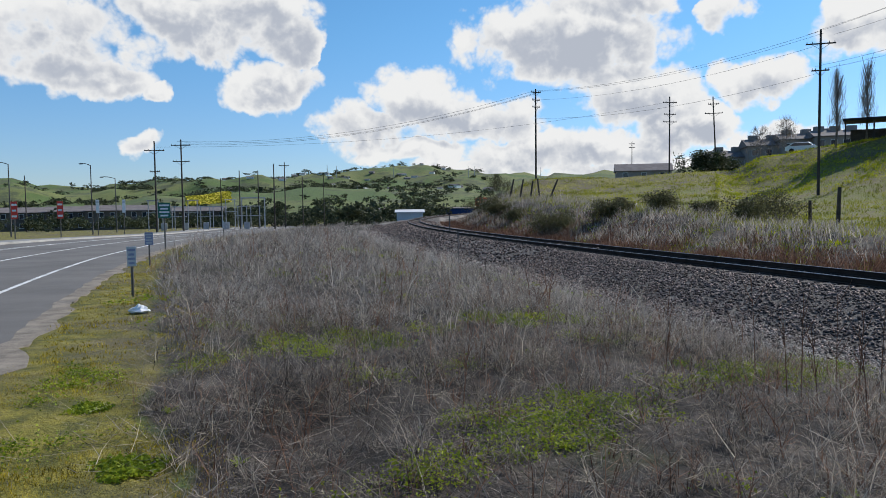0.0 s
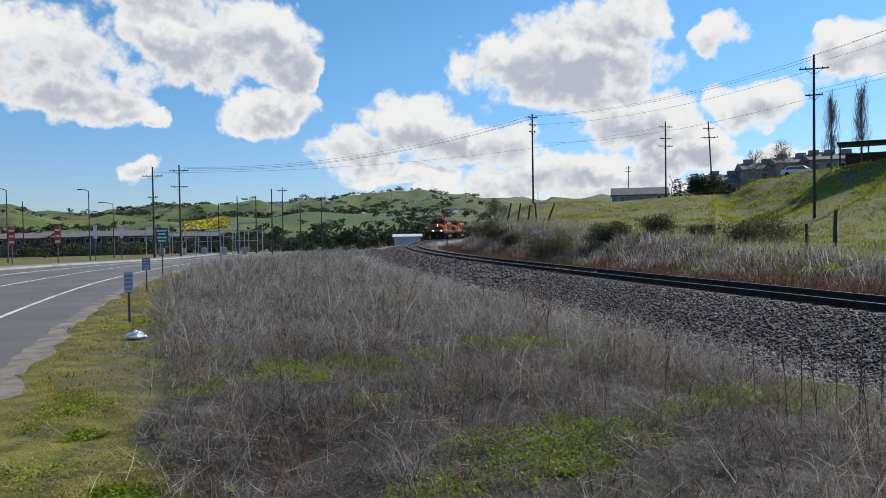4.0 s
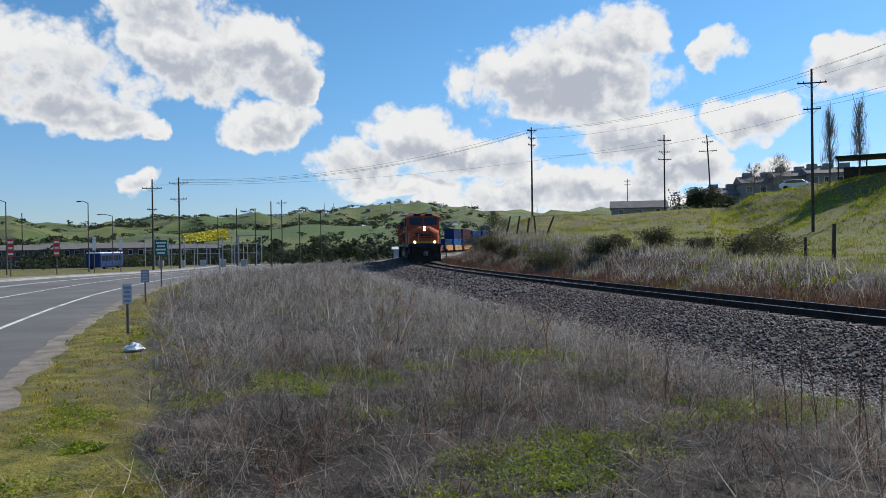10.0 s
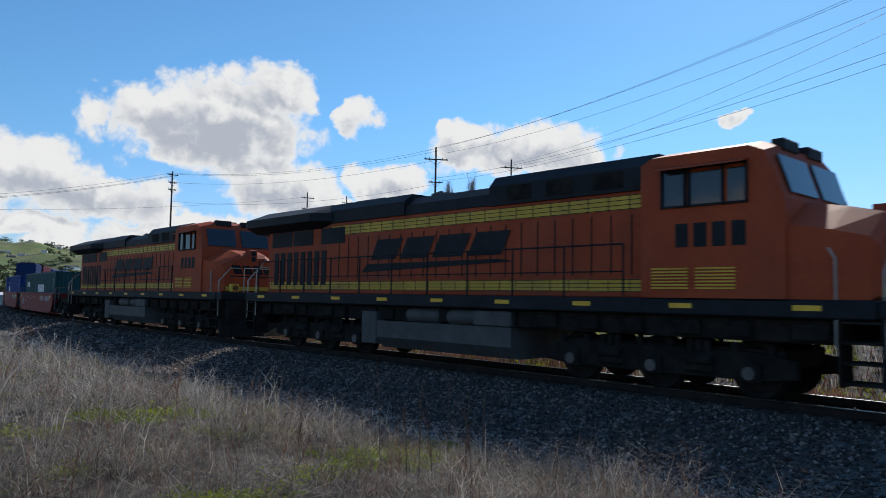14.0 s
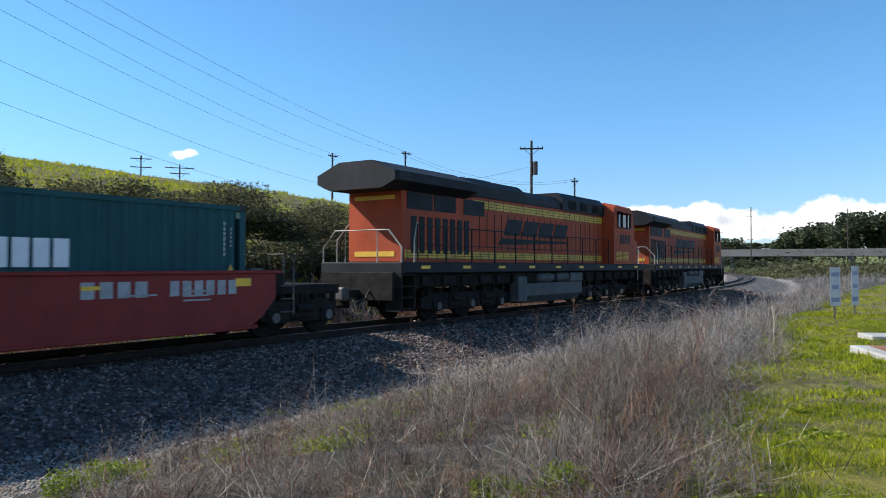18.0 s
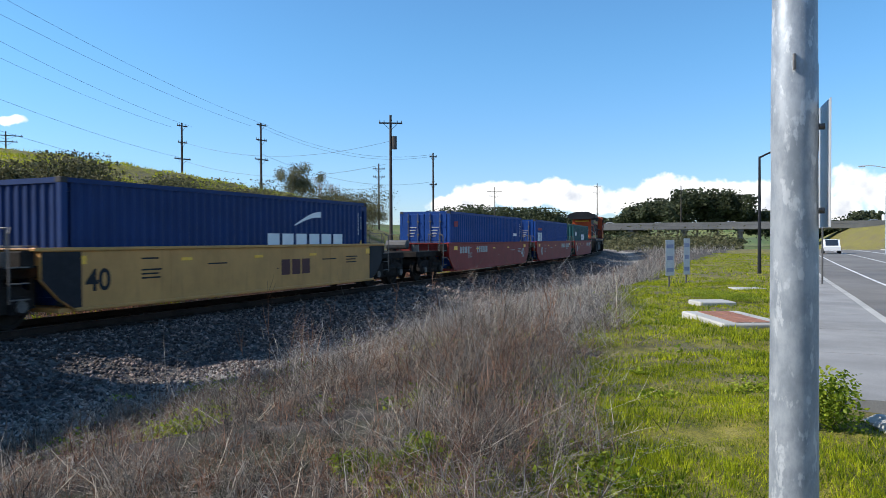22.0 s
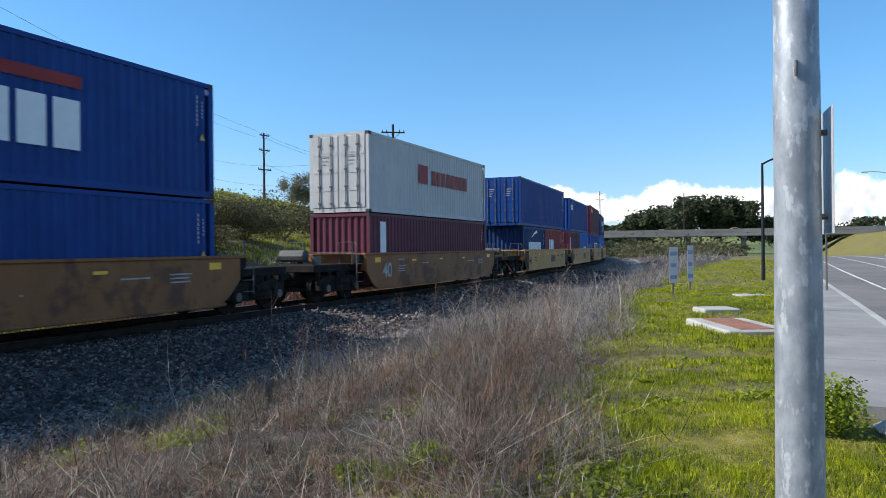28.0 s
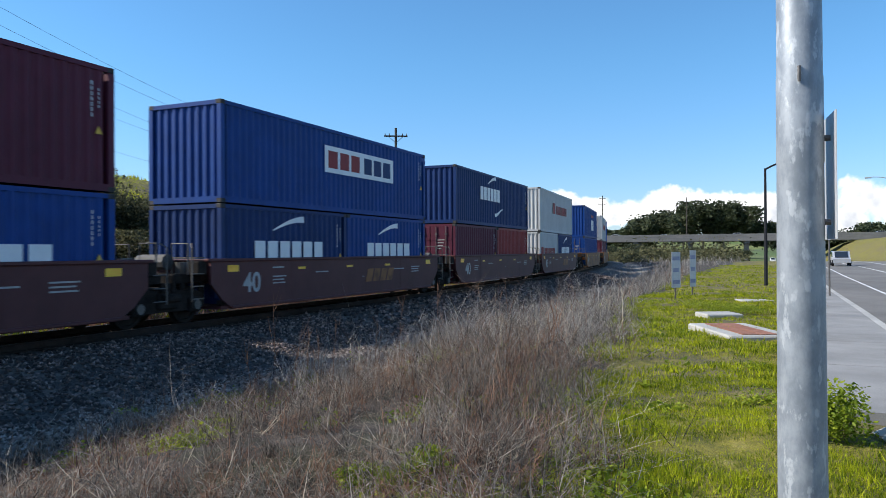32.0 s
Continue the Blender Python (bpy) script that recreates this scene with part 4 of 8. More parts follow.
    letters(sh, 1.556, 6.6, 8.05, 2.72, 3.16, 4, M_black, 0.0, 0.3)
    part("number_bars", sh, cabo, "black bars of painted numbers")
    # windscreens, slanted
    for x0, x1 in ((-1.3, -0.12), (0.12, 1.3)):
        sh = Shape()
        pts = [(x0, 8.60, 3.60), (x1, 8.60, 3.60), (x1, 8.375, 4.28), (x0, 8.375, 4.28)]
        sh.loft([[(x, y + 0.0, z) for x, y, z in pts], [(x, y + 0.035, z + 0.012) for x, y, z in pts]], M_glass)
        part("windscreen", sh, cabo)
    for x in (-0.55, 0.55):
        part("number_board", Shape().box(x - 0.33, x + 0.33, 8.1, 8.34, 4.44, 4.66, M_black, 0.02), cabo, "dark number board")
    sh = Shape()
    sh.box(-0.5, 0.3, 6.4, 7.3, 4.62, 4.74, M_black, 0.03)
    part("air_conditioner", sh, cabo)
    for z in (3.30, 3.08):
        sh = Shape()
        sh.tube([(0.0, 9.70, z), (0.0, 9.93, z)], 0.10, lamp, 14)
        part("headlight", sh, noseo, "round headlight")
    part("headlight_plate", Shape().box(-0.17, 0.17, 9.5, 9.90, 2.95, 3.44, M_orange, 0.02), noseo)
    for x in (-0.92, 0.92):
        sh = Shape()
        sh.box(x - 0.16, x + 0.16, 10.12, 10.33, 1.80, 2.10, M_yellow, 0.02)
        sh.tube([(x, 10.31, 1.95), (x, 10.36, 1.95)], 0.10, lamp, 14)
        part("ditch_light", sh, loco, "ditch light in a yellow box")
    # front platform, steps, plough, coupler
    sh = Shape()
    sh.box(-1.5, 1.5, 9.96, 10.4, 1.5, 1.78, M_black, 0.02)
    sh.box(-1.2, 1.2, 10.1, 10.4, 0.75, 1.5, M_grime, 0.03)
    part("front_platform", sh, under)
    for sx in (-1, 1):
        for k in range(4):
            a, b = sorted((sx * 0.95, sx * 1.5))
            part("step", Shape().box(a, b, 9.45, 10.0, 0.45 + k * 0.32, 0.49 + k * 0.32, M_grime), under)
        a, b = sorted((sx * 0.93, sx * 1.5))
        part("step_side", Shape().box(a, b, 10.0, 10.06, 0.4, 1.5, M_grime), under)
        part("step_side", Shape().box(a, b, 9.38, 9.42, 0.4, 1.5, M_grime), under)
    sh = Shape()
    sh.loft([[(-1.45, 10.25, 0.78), (0, 10.5, 0.82), (1.45, 10.25, 0.78), (1.45, 10.1, 0.78), (0, 10.3, 0.78), (-1.45, 10.1, 0.78)],
             [(-1.5, 10.4, 0.14), (0, 10.95, 0.14), (1.5, 10.4, 0.14), (1.5, 10.3, 0.14), (0, 10.8, 0.14), (-1.5, 10.3, 0.14)]], M_grime)
    part("plough", sh, under)
    for e in (1, -1):
        sh = Shape()
        sh.box(-0.13, 0.13, min(e * 10.0, e * 11.0), max(e * 10.0, e * 11.0), 0.78, 1.0, M_grime, 0.03)
        sh.box(-0.2, 0.2, min(e * 10.85, e * 11.15), max(e * 10.85, e * 11.15), 0.70, 1.08, M_steel, 0.05)
        part("coupler", sh, under)
        for sx in (-1, 1):
            sh = Shape().tube([(sx * 0.45, e * 10.25, 1.1), (sx * 0.5, e * 10.55, 0.75), (sx * 0.42, e * 10.85, 0.62)], 0.03, M_black, 6)
            part("air_hose", sh, under)
    # rear platform and steps
    for sx in (-1, 1):
        a, b = sorted((sx * 0.95, sx * 1.5))
        for k in range(4):
            part("step", Shape().box(a, b, -10.15, -9.6, 0.45 + k * 0.32, 0.49 + k * 0.32, M_grime), under)
        part("step_side", Shape().box(a, b, -9.6, -9.55, 0.4, 1.5, M_grime), under)
        part("step_side", Shape().box(a, b, -10.2, -10.15, 0.4, 1.5, M_grime), under)
    part("rear_buffer", Shape().box(-1.3, 1.3, -10.35, -10.2, 0.7, 1.5, M_grime, 0.02), under)
    # handrails
    for sx in (-1, 1):
        x = sx * 1.46
        sh = Shape()
        sh.tube([(x, -9.4, 2.85), (x, 5.4, 2.85)], 0.020, M_black, 6)
        sh.tube([(x, -9.4, 2.3), (x, 5.4, 2.3)], 0.014, M_black, 5)
        for i in range(11):
            y = -9.4 + i * 1.48
            sh.tube([(x, y, 1.78), (x, y, 2.85)], 0.022, M_black, 6)
        part("side_handrail", sh, loco)
        for y0, y1, e in ((9.35, 10.05, 1), (-9.55, -10.15, -1)):
            sh = Shape()
            sh.tube([(x, y0, 1.0), (x, y0, 2.45), (sx * 1.3, y0 - e * 0.35, 2.95)], 0.022, M_rail_white, 6)
            sh.tube([(x, y1, 0.9), (x, y1, 2.2), (sx * 1.0, y1, 2.7), (sx * 0.6, y1, 2.7)], 0.022, M_rail_white, 6)
            part("grab_rail", sh, loco, "pale grab rail beside the steps")
    for e in (10.38, -10.15):
        sh = Shape().tube([(-0.6, e, 1.78), (-0.6, e, 2.7), (0.6, e, 2.7), (0.6, e, 1.78)], 0.022, M_rail_white, 6)
        part("end_handrail", sh, loco)
    # tank, reservoirs, reflectors
    sh = Shape()
    sh.prism_y([(-1.2, 0.32), (1.2, 0.32), (1.45, 0.6), (1.45, 1.05), (-1.45, 1.05), (-1.45, 0.6)], -2.6, 2.4, M_tank)
    part("fuel_tank", sh, under, "grey dusty fuel tank")
    part("equipment_box", Shape().box(1.1, 1.48, -3.3, -2.62, 0.4, 1.3, M_tank, 0.03), under)
    part("equipment_box", Shape().box(1.1, 1.48, 1.2, 2.4, 1.06, 1.42, M_tank, 0.03), under)
    for y in (-1.5, 0.1):
        sh = Shape()
        rings = []
        for yy, q in ((0, 0.5), (0.08, 0.9), (0.2, 1.0), (1.2, 1.0), (1.32, 0.9), (1.4, 0.5)):
            rings.append([(1.22 + 0.2 * q * math.cos(2 * math.pi * j / 14), y + yy, 1.24 + 0.2 * q * math.sin(2 * math.pi * j / 14)) for j in range(14)])
        sh.loft(rings, M_tank)
        part("air_reservoir", sh, under, smooth=True)
    for i in range(9):
        y = -9.3 + i * 2.25
        for sx in (-1, 1):
            a, b = sorted((sx * 1.521, sx * 1.527))
            part("reflector", Shape().box(a, b, y, y + 0.45, 1.60, 1.69, M_reflect), under, "amber reflector strip")
    for y in (5.85, -5.95):
        tr = bogie(loco, y, (-1.95, 0.0, 1.95), 2.75)
        for k in (-1.95, 0.0, 1.95):
            wheelset(tr, y + k, 0.53)
    return loco


# ---------------------------------------------------------------- containers
def corrugated(length, high, material, wide=2.438):
    """Corrugated side walls, end walls, ribbed roof and floor, each as a shape of its own."""
    h0, h1 = 0.16, high - 0.10
    out = []

    def sheet(span, pitch, depth, place, z0, z1):
        n = int(span / pitch)
        t, line = -n * pitch / 2, []
        for i in range(n):
            line += [(depth, t), (depth, t + pitch * 0.27), (0.0, t + pitch * 0.5), (0.0, t + pitch * 0.77)]
            t += pitch
        line.append((depth, t))
        k = len(line)
        pts = [place(d, q, z) for z in (z0, z1) for d, q in line]
        return Shape().add(pts, [(i, i + 1, i + 1 + k, i + k) for i in range(k - 1)], material)

    for sx in (-1, 1):
        out.append(("side_wall", sheet(length - 0.4, 0.278, 0.036, lambda d, q, z: (sx * (wide / 2 - 0.012 - d), q, z), h0, h1)))
    for sy in (-1, 1):
        out.append(("end_wall", sheet(wide - 0.3, 0.26, 0.045, lambda d, q, z: (q, sy * (length / 2 - 0.02 - d), z), h0, h1)))
    out.append(("roof", sheet(length - 0.3, 0.40, 0.022, lambda d, q, z: (z, q, high - 0.012 - d), -wide / 2 + 0.06, wide / 2 - 0.06)))
    out.append(("floor", Shape().box(-wide / 2 + 0.05, wide / 2 - 0.05, -length / 2 + 0.05, length / 2 - 0.05, 0.10, 0.155, M_gasket)))
    return out


BOX_MESH = {}


CASTING = Shape().box(-0.0835, 0.0835, -0.091, 0.091, 0, 0.118, M_gasket, 0.012).mesh("corner_casting")


def container(colour, length=12.192, high=2.896, label="", doors=0, marks=(), plates=True):
    """A freight container standing on z = 0; doors: +1 at the front end, -1 at the rear end, 0 none seen."""
    box = thing("shipping_container", label, "container")
    key = (colour.name, length, high)
    if key not in BOX_MESH:
        BOX_MESH[key] = [(nm, sh.mesh(nm)) for nm, sh in corrugated(length, high, colour)]
        f = Shape()
        for sx in (-1, 1):
            for sy in (-1, 1):
                xa, xb = sorted((sx * 1.219, sx * 1.09))
                ya, yb = sorted((sy * length / 2, sy * (length / 2 - 0.16)))
                f.box(xa, xb, ya, yb, 0.118, high - 0.118, colour)
            xa, xb = sorted((sx * 1.219, sx * 1.13))
            f.box(xa, xb, -length / 2 + 0.16, length / 2 - 0.16, 0.02, 0.17, colour)
            f.box(xa, xb, -length / 2 + 0.16, length / 2 - 0.16, high - 0.11, high - 0.01, colour)
        for sy in (-1, 1):
            ya, yb = sorted((sy * length / 2, sy * (length / 2 - 0.12)))
            f.box(-1.09, 1.09, ya, yb, 0.02, 0.17, colour)
            f.box(-1.09, 1.09, ya, yb, high - 0.12, high - 0.01, colour)
        BOX_MESH[key + ("frame",)] = f.mesh("frame")
    for nm, me in BOX_MESH[key]:
        part(nm, me, box)
    part("frame", BOX_MESH[key + ("frame",)], box)
    for sx in (-1, 1):
        for sy in (-1, 1):
            for z in (0.0, high - 0.118):
                part("corner_casting", CASTING, box, m=pose(sx * 1.1385, sy * (length / 2 - 0.087), z))
    if doors:
        for sx in (-1, 1):
            d = Shape()
            ya, yb = sorted((doors * (length / 2 - 0.015), doors * (length / 2 + 0.02)))
            xa, xb = sorted((sx * 0.015, sx * 1.075))
            d.box(xa, xb, ya, yb, 0.18, high - 0.13, colour, 0.015)
            for z in (0.18 + (high - 0.31) * q for q in (0.25, 0.5, 0.75)):
                yc, yd = sorted((doors * (length / 2 + 0.02), doors * (length / 2 + 0.032)))
                d.box(xa + 0.06, xb - 0.06, yc, yd, z - 0.04, z + 0.04, colour)
            do = part("door", d, box)
            for x in (sx * 0.3, sx * 0.78):
                b = Shape()
                b.tube([(x, doors * (length / 2 + 0.05), 0.12), (x, doors * (length / 2 + 0.05), high - 0.1)], 0.018, M_steel, 6)
                for z in (0.3, 0.9, 1.5, high - 0.5):
                    b.box(x - 0.05, x + 0.05, min(doors * (length / 2 + 0.02), doors * (length / 2 + 0.07)), max(doors * (length / 2 + 0.02), doors * (length / 2 + 0.07)), z, z + 0.07, M_steel)
                part("locking_bar", b, do)
            p = Shape()
            for q in range(4):
                yc, yd = sorted((doors * (length / 2 + 0.033), doors * (length / 2 + 0.037)))
                x0 = sx * 0.54 - 0.17
                p.box(x0, x0 + 0.34 - 0.05 * q, yc, yd, high - 0.75 - q * 0.13, high - 0.71 - q * 0.13, M_stencil)
            tagged(part("door_writing", p, do, "small white writing, as bars"), kind="stuff")
    if plates:
        p = Shape()
        for i in range(7):      # the number column near the front end
            p.box(1.222, 1.226, length / 2 - 0.60, length / 2 - 0.565, high - 0.45 - i * 0.11, high - 0.37 - i * 0.11, M_sign_back)
        for i in range(5):
            p.box(1.222, 1.226, length / 2 - 0.42, length / 2 - 0.395, high - 0.55 - i * 0.09, high - 0.49 - i * 0.09, M_sign_back)
        tagged(part("number_column", p, box, "white upright number marks, as bars"), kind="stuff")
        t = Shape()
        z = high - 1.45
        t.loft([[(x, length / 2 - 0.50, z), (x, length / 2 - 0.32, z), (x, length / 2 - 0.41, z + 0.17)] for x in (1.222, 1.226)], M_yellow)
        part("warning_triangle", t, box, "yellow warning triangle")
    for what, y0, y1, z0, z1, mat, count in marks:
        p = Shape()
        if what == "word":
            for i in range(count):
                step = (y1 - y0) / count
                p = letters(Shape(), 1.222, y0 + i * step, y0 + (i + 1) * step, z0, z1, 1, mat, 0.0, 0.2, 0.005)
                part("brand_block", p, box, "plain block of the brand name")
        elif what == "plate":
            p.box(1.2205, 1.2235, y0, y1, z0, z1, mat)
            part("brand_panel", p, box, "plain panel behind the brand blocks")
        elif what == "arc":
            rings = []
            for i in range(11):
                q = i / 10
                yy, zz = y0 + (y1 - y0) * q, z0 + (z1 - z0) * math.sin(q * math.pi / 2) ** (1.0 if count > 0 else 2.2)
                tck = 0.02 + 0.075 * q if count > 0 else 0.095 - 0.075 * q
                rings.append([(1.222, yy, zz - tck), (1.222, yy, zz + tck), (1.227, yy, zz + tck), (1.227, yy, zz - tck)])
            p.loft(rings, mat)
            part("brand_swoosh", p, box, "curved swoosh of the brand mark")
    return box


# ---------------------------------------------------------------- well wagons
def digits(text, size, material):
    """Characters as a flat mesh facing +x, standing upright, from the built-in font."""
    cu = bpy.data.curves.new("digits", "FONT")
    cu.body, cu.size, cu.extrude, cu.offset = text, size, 0.002, 0.014
    ob = bpy.data.objects.new("digits", cu)
    scene.collection.objects.link(ob)
    bpy.context.view_layer.update()
    me = bpy.data.meshes.new_from_object(ob)
    me.transform(Matrix(((0, 0, 1, 0), (1, 0, 0, 0), (0, 1, 0, 0), (0, 0, 0, 1))))
    me.materials.clear()
    me.materials.append(material)
    bpy.data.objects.remove(ob)
    return me


DIG40 = {"white": digits("40", 0.72, M_stencil), "black": digits("40", 0.62, M_black)}


def well_wagon(colour, label, reach_front=7.83, reach_rear=7.83, bogie_front=False, coupler=(False, False), text="white", brand=0, ends=M_grime, number_front=False):
    """One well unit about its container's middle; reach: from there to the ends."""
    car = thing("well_wagon", label, "freight wagon")
    for sx in (-1, 1):
        sh = Shape()
        xa, xb = sorted((sx * 1.40, sx * 1.47))
        sh.prism_x([(-6.0, 0.34), (6.0, 0.34), (6.35, 0.55), (6.75, 0.95), (6.75, 1.54), (-6.75, 1.54), (-6.75, 0.95), (-6.35, 0.55)], xa, xb, colour)
        xa, xb = sorted((sx * 1.36, sx * 1.52))
        sh.box(xa, xb, -6.9, 6.9, 1.50, 1.58, colour, 0.02)
        sh.box(xa, xb, -6.0, 6.0, 0.30, 0.38, colour, 0.02)
        for y in (-3.4, 3.4):
            xa, xb = sorted((sx * 1.465, sx * 1.474))
            sh.box(xa, xb, y - 0.03, y + 0.03, 0.38, 1.50, colour)
        side = part("side_wall", sh, car)
        if text == "black":
            for e in (-1, 1):
                xa, xb = sorted((sx * 1.475, sx * 1.483))
                prof = [(e * 5.85, 0.385), (e * 6.05, 0.385), (e * 6.35, 0.57), (e * 6.73, 0.96), (e * 6.73, 1.495), (e * 5.85, 1.495)]
                part("end_panel", Shape().prism_x(prof, xa, xb, M_black), side, "black-painted end of the side sill")
        if sx > 0:
            for y, wd, hi in ((-6.15, 0.42, 0.17), (-3.1, 0.36, 0.07), (-0.4, 0.36, 0.07), (2.2, 0.36, 0.07), (5.6, 0.42, 0.17)):
                part("reflector", Shape().box(1.473, 1.478, y, y + wd, 1.24, 1.24 + hi, M_reflect), side, "amber reflector strip")
            part("size_number", DIG40[text], side, "painted number 40", m=pose(1.474, -5.75 if text == "black" else (5.05 if number_front else -5.55), 0.70))
            for y, z, wd in ((-2.2, 1.12, 0.7), (2.9, 1.10, 0.8), (-4.3, 1.30, 0.5), (-4.3, 1.05, 0.6), (-4.3, 0.96, 0.5), (-4.3, 0.87, 0.55), (4.3, 1.15, 0.7), (4.3, 1.06, 0.6), (4.3, 0.97, 0.65), (0.6, 0.9, 0.06)):
                part("stencil_line", Shape().box(1.473, 1.477, y, y + wd, z, z + 0.035, M_stencil if text == "white" else M_black), side, "small stencilled line, as a bar")
            if colour is M_car_red:
                for y0, y1, count in ((-5.4, -4.0, 4), (-3.0, -1.3, 6)) if number_front else ((2.2, 3.6, 4), (4.0, 5.7, 6)):
                    for i in range(count):
                        q = (y1 - y0) / count
                        part("stencil_block", Shape().box(1.473, 1.477, y0 + i * q, y0 + (i + 0.72) * q, 1.08, 1.38, M_stencil), side, "stencilled character, as a plain block")
            if brand:
                for i in range(brand):
                    sh = letters(Shape(), 1.473, 0.8 + 0.5 * i, 1.3 + 0.5 * i, 0.72, 1.16, 1, M_car_brown if text == "black" else M_car_old, 0.0 if text == "black" else 0.4, 0.18)
                    part("brand_block", sh, side, "faded block of the brand letters")
    sh = Shape()
    sh.box(-1.39, 1.39, -6.3, 6.3, 0.30, 0.385, colour)
    part("floor", sh, car)
    for e, reach in ((1, reach_front), (-1, reach_rear)):
        sh = Shape()
        y0, y1 = sorted((e * 6.3, e * (reach - 0.25)))
        sh.box(-1.05, 1.05, y0, y1, 0.98, 1.22, ends, 0.03)
        sh.box(-0.3, 0.3, y0, y1 + (0.25 if e > 0 else 0), 0.75, 1.0, ends, 0.03)
        ya, yb = sorted((e * 6.28, e * 6.42))
        sh.box(-1.39, 1.39, ya, yb, 0.95, 1.56, colour, 0.03)
        for sx in (-1, 1):
            sh.box(min(sx * 1.05, sx * 1.4), max(sx * 1.05, sx * 1.4), min(e * 6.8, e * 7.1), max(e * 6.8, e * 7.1), 1.18, 1.52, ends, 0.03)
        part("end_platform", sh, car)
        for sx in (-1, 1):
            sh = Shape().tube([(sx * 1.2, e * 7.25, 1.2), (sx * 1.2, e * 7.25, 1.95), (sx * 0.7, e * 7.25, 1.95), (sx * 0.7, e * 7.25, 1.2)], 0.022, M_steel, 6)
            part("end_rail", sh, car)
            for k in range(3):
                rung = Shape().tube([(sx * 1.42, e * 6.95, 0.62 + 0.3 * k), (sx * 1.42, e * 7.35, 0.62 + 0.3 * k)], 0.016, M_steel, 5)
                part("ladder_rung", rung, car)
            part("ladder_stile", Shape().tube([(sx * 1.42, e * 7.35, 0.55), (sx * 1.42, e * 7.35, 1.85), (sx * 1.30, e * 7.25, 1.95)], 0.02, M_steel, 5), car)
        part("walkway", Shape().box(-1.0, 1.0, min(e * 6.45, e * 6.78), max(e * 6.45, e * 6.78), 1.585, 1.62, M_steel), car, "steel grating walkway")
    sh = Shape()
    sh.tube([(-0.5, -reach_rear + 0.75, 1.5), (0.4, -reach_rear + 0.75, 1.5)], 0.2, M_tank, 10)
    sh.tube([(0.7, -reach_rear + 0.9, 1.22), (0.7, -reach_rear + 0.9, 1.5)], 0.16, M_steel, 10)
    part("brake_gear", sh, car)
    spots = [-reach_rear + (1.7 if coupler[1] else 0.0)]
    if bogie_front:
        spots.append(reach_front - (1.7 if coupler[0] else 0.0))
    for y in spots:
        tr = bogie(car, y, (-0.89, 0.89), 1.25)
        for k in (-0.89, 0.89):
            wheelset(tr, y + k, 0.44)
    for e, on, reach in ((1, coupler[0], reach_front), (-1, coupler[1], reach_rear)):
        if on:
            sh = Shape()
            sh.box(-0.13, 0.13, min(e * (reach - 0.5), e * (reach + 0.25)), max(e * (reach - 0.5), e * (reach + 0.25)), 0.76, 0.98, M_grime, 0.03)
            part("coupler", sh, car)
    return car


# ---------------------------------------------------------------- the train, by metres behind the leading engine's reference
TRAIN_S0, TRAIN_V = 21.06, 15.69      # at 16 s, and metres a second
MOVING = []                           # (thing, metres behind, height, half wheelbase)


def joins(ob, behind, z=0.0, half=5.5):
    MOVING.append((ob, behind, z, half))


engine = locomotive(M_lamp)
joins(engine, 8.75, 0.0, 5.9)
second = locomotive(M_glass)
joins(second, 31.05, 0.0, 5.9)
tagged(second, "orange and black diesel locomotive coupled second, its headlights off")
tagged(engine, "orange and black diesel locomotive leading the freight train, headlights on")

W_, B_ = M_white, M_black
CMA = (("word", -2.7, 0.55, 1.30, 1.95, W_, 6), ("arc", -1.5, -0.2, 2.15, 2.5, W_, 1), ("arc", -0.4, 1.0, 0.6, 0.95, W_, -1))
CMA20 = (("word", -1.7, 1.7, 1.05, 1.65, W_, 6), ("arc", -0.9, 0.6, 1.95, 2.3, W_, 1))
APL = (("word", -1.2, 0.6, 1.15, 1.9, W_, 3), ("plate", -1.1, 0.5, 2.1, 2.3, M_red, 1))
YANG = (("plate", -1.9, -1.0, 1.35, 2.1, M_red, 1), ("word", -0.6, 3.6, 1.35, 1.95, M_red, 8))
YANG20 = (("plate", -2.6, -1.9, 1.0, 1.6, M_red, 1), ("word", -1.6, 1.9, 1.0, 1.55, M_red, 8))
FLOOR = 0.40


def load(middle, *boxes):
    """Stack boxes on a wagon whose middle lies so many metres behind: (box, metres forward of the middle, height)."""
    for ob, forward, z in boxes:
        joins(ob, middle - forward, FLOOR + z)


def wagon(middle, *args, **kw):
    joins(well_wagon(*args, **kw), middle, 0.0, 7.0)


RED_L = "red three-unit well wagon section with white stencilled marks"
YEL_L = "yellow well wagon unit with black numbers and dusty sides"
OLD_L = "faded yellow-brown well wagon with dark patches"
BRN_L = "brown well wagon unit with amber reflectors"
wagon(52.5, M_car_red, RED_L, 9.6, 7.83, True, (True, False))
load(52.5, (container(M_teal, 12.192, 2.591, "dark teal steel container with white brand blocks", marks=(("word", -0.2, 2.2, 1.25, 1.75, W_, 7), ("plate", -4.9, -4.5, 1.6, 1.95, W_, 1), ("plate", -4.3, -3.9, 1.6, 1.95, W_, 1))), 0, 0))
wagon(68.2, M_car_red, RED_L)
load(68.2, (container(M_blue, 12.192, 2.591, "blue steel container with white and red brand marks", -1, (("word", -5.4, -4.0, 1.2, 1.75, W_, 3), ("plate", -5.3, -4.1, 1.9, 2.05, M_red, 1))), 0, 0))
wagon(83.9, M_car_red, RED_L, 7.83, 9.6, False, (False, True), number_front=True)
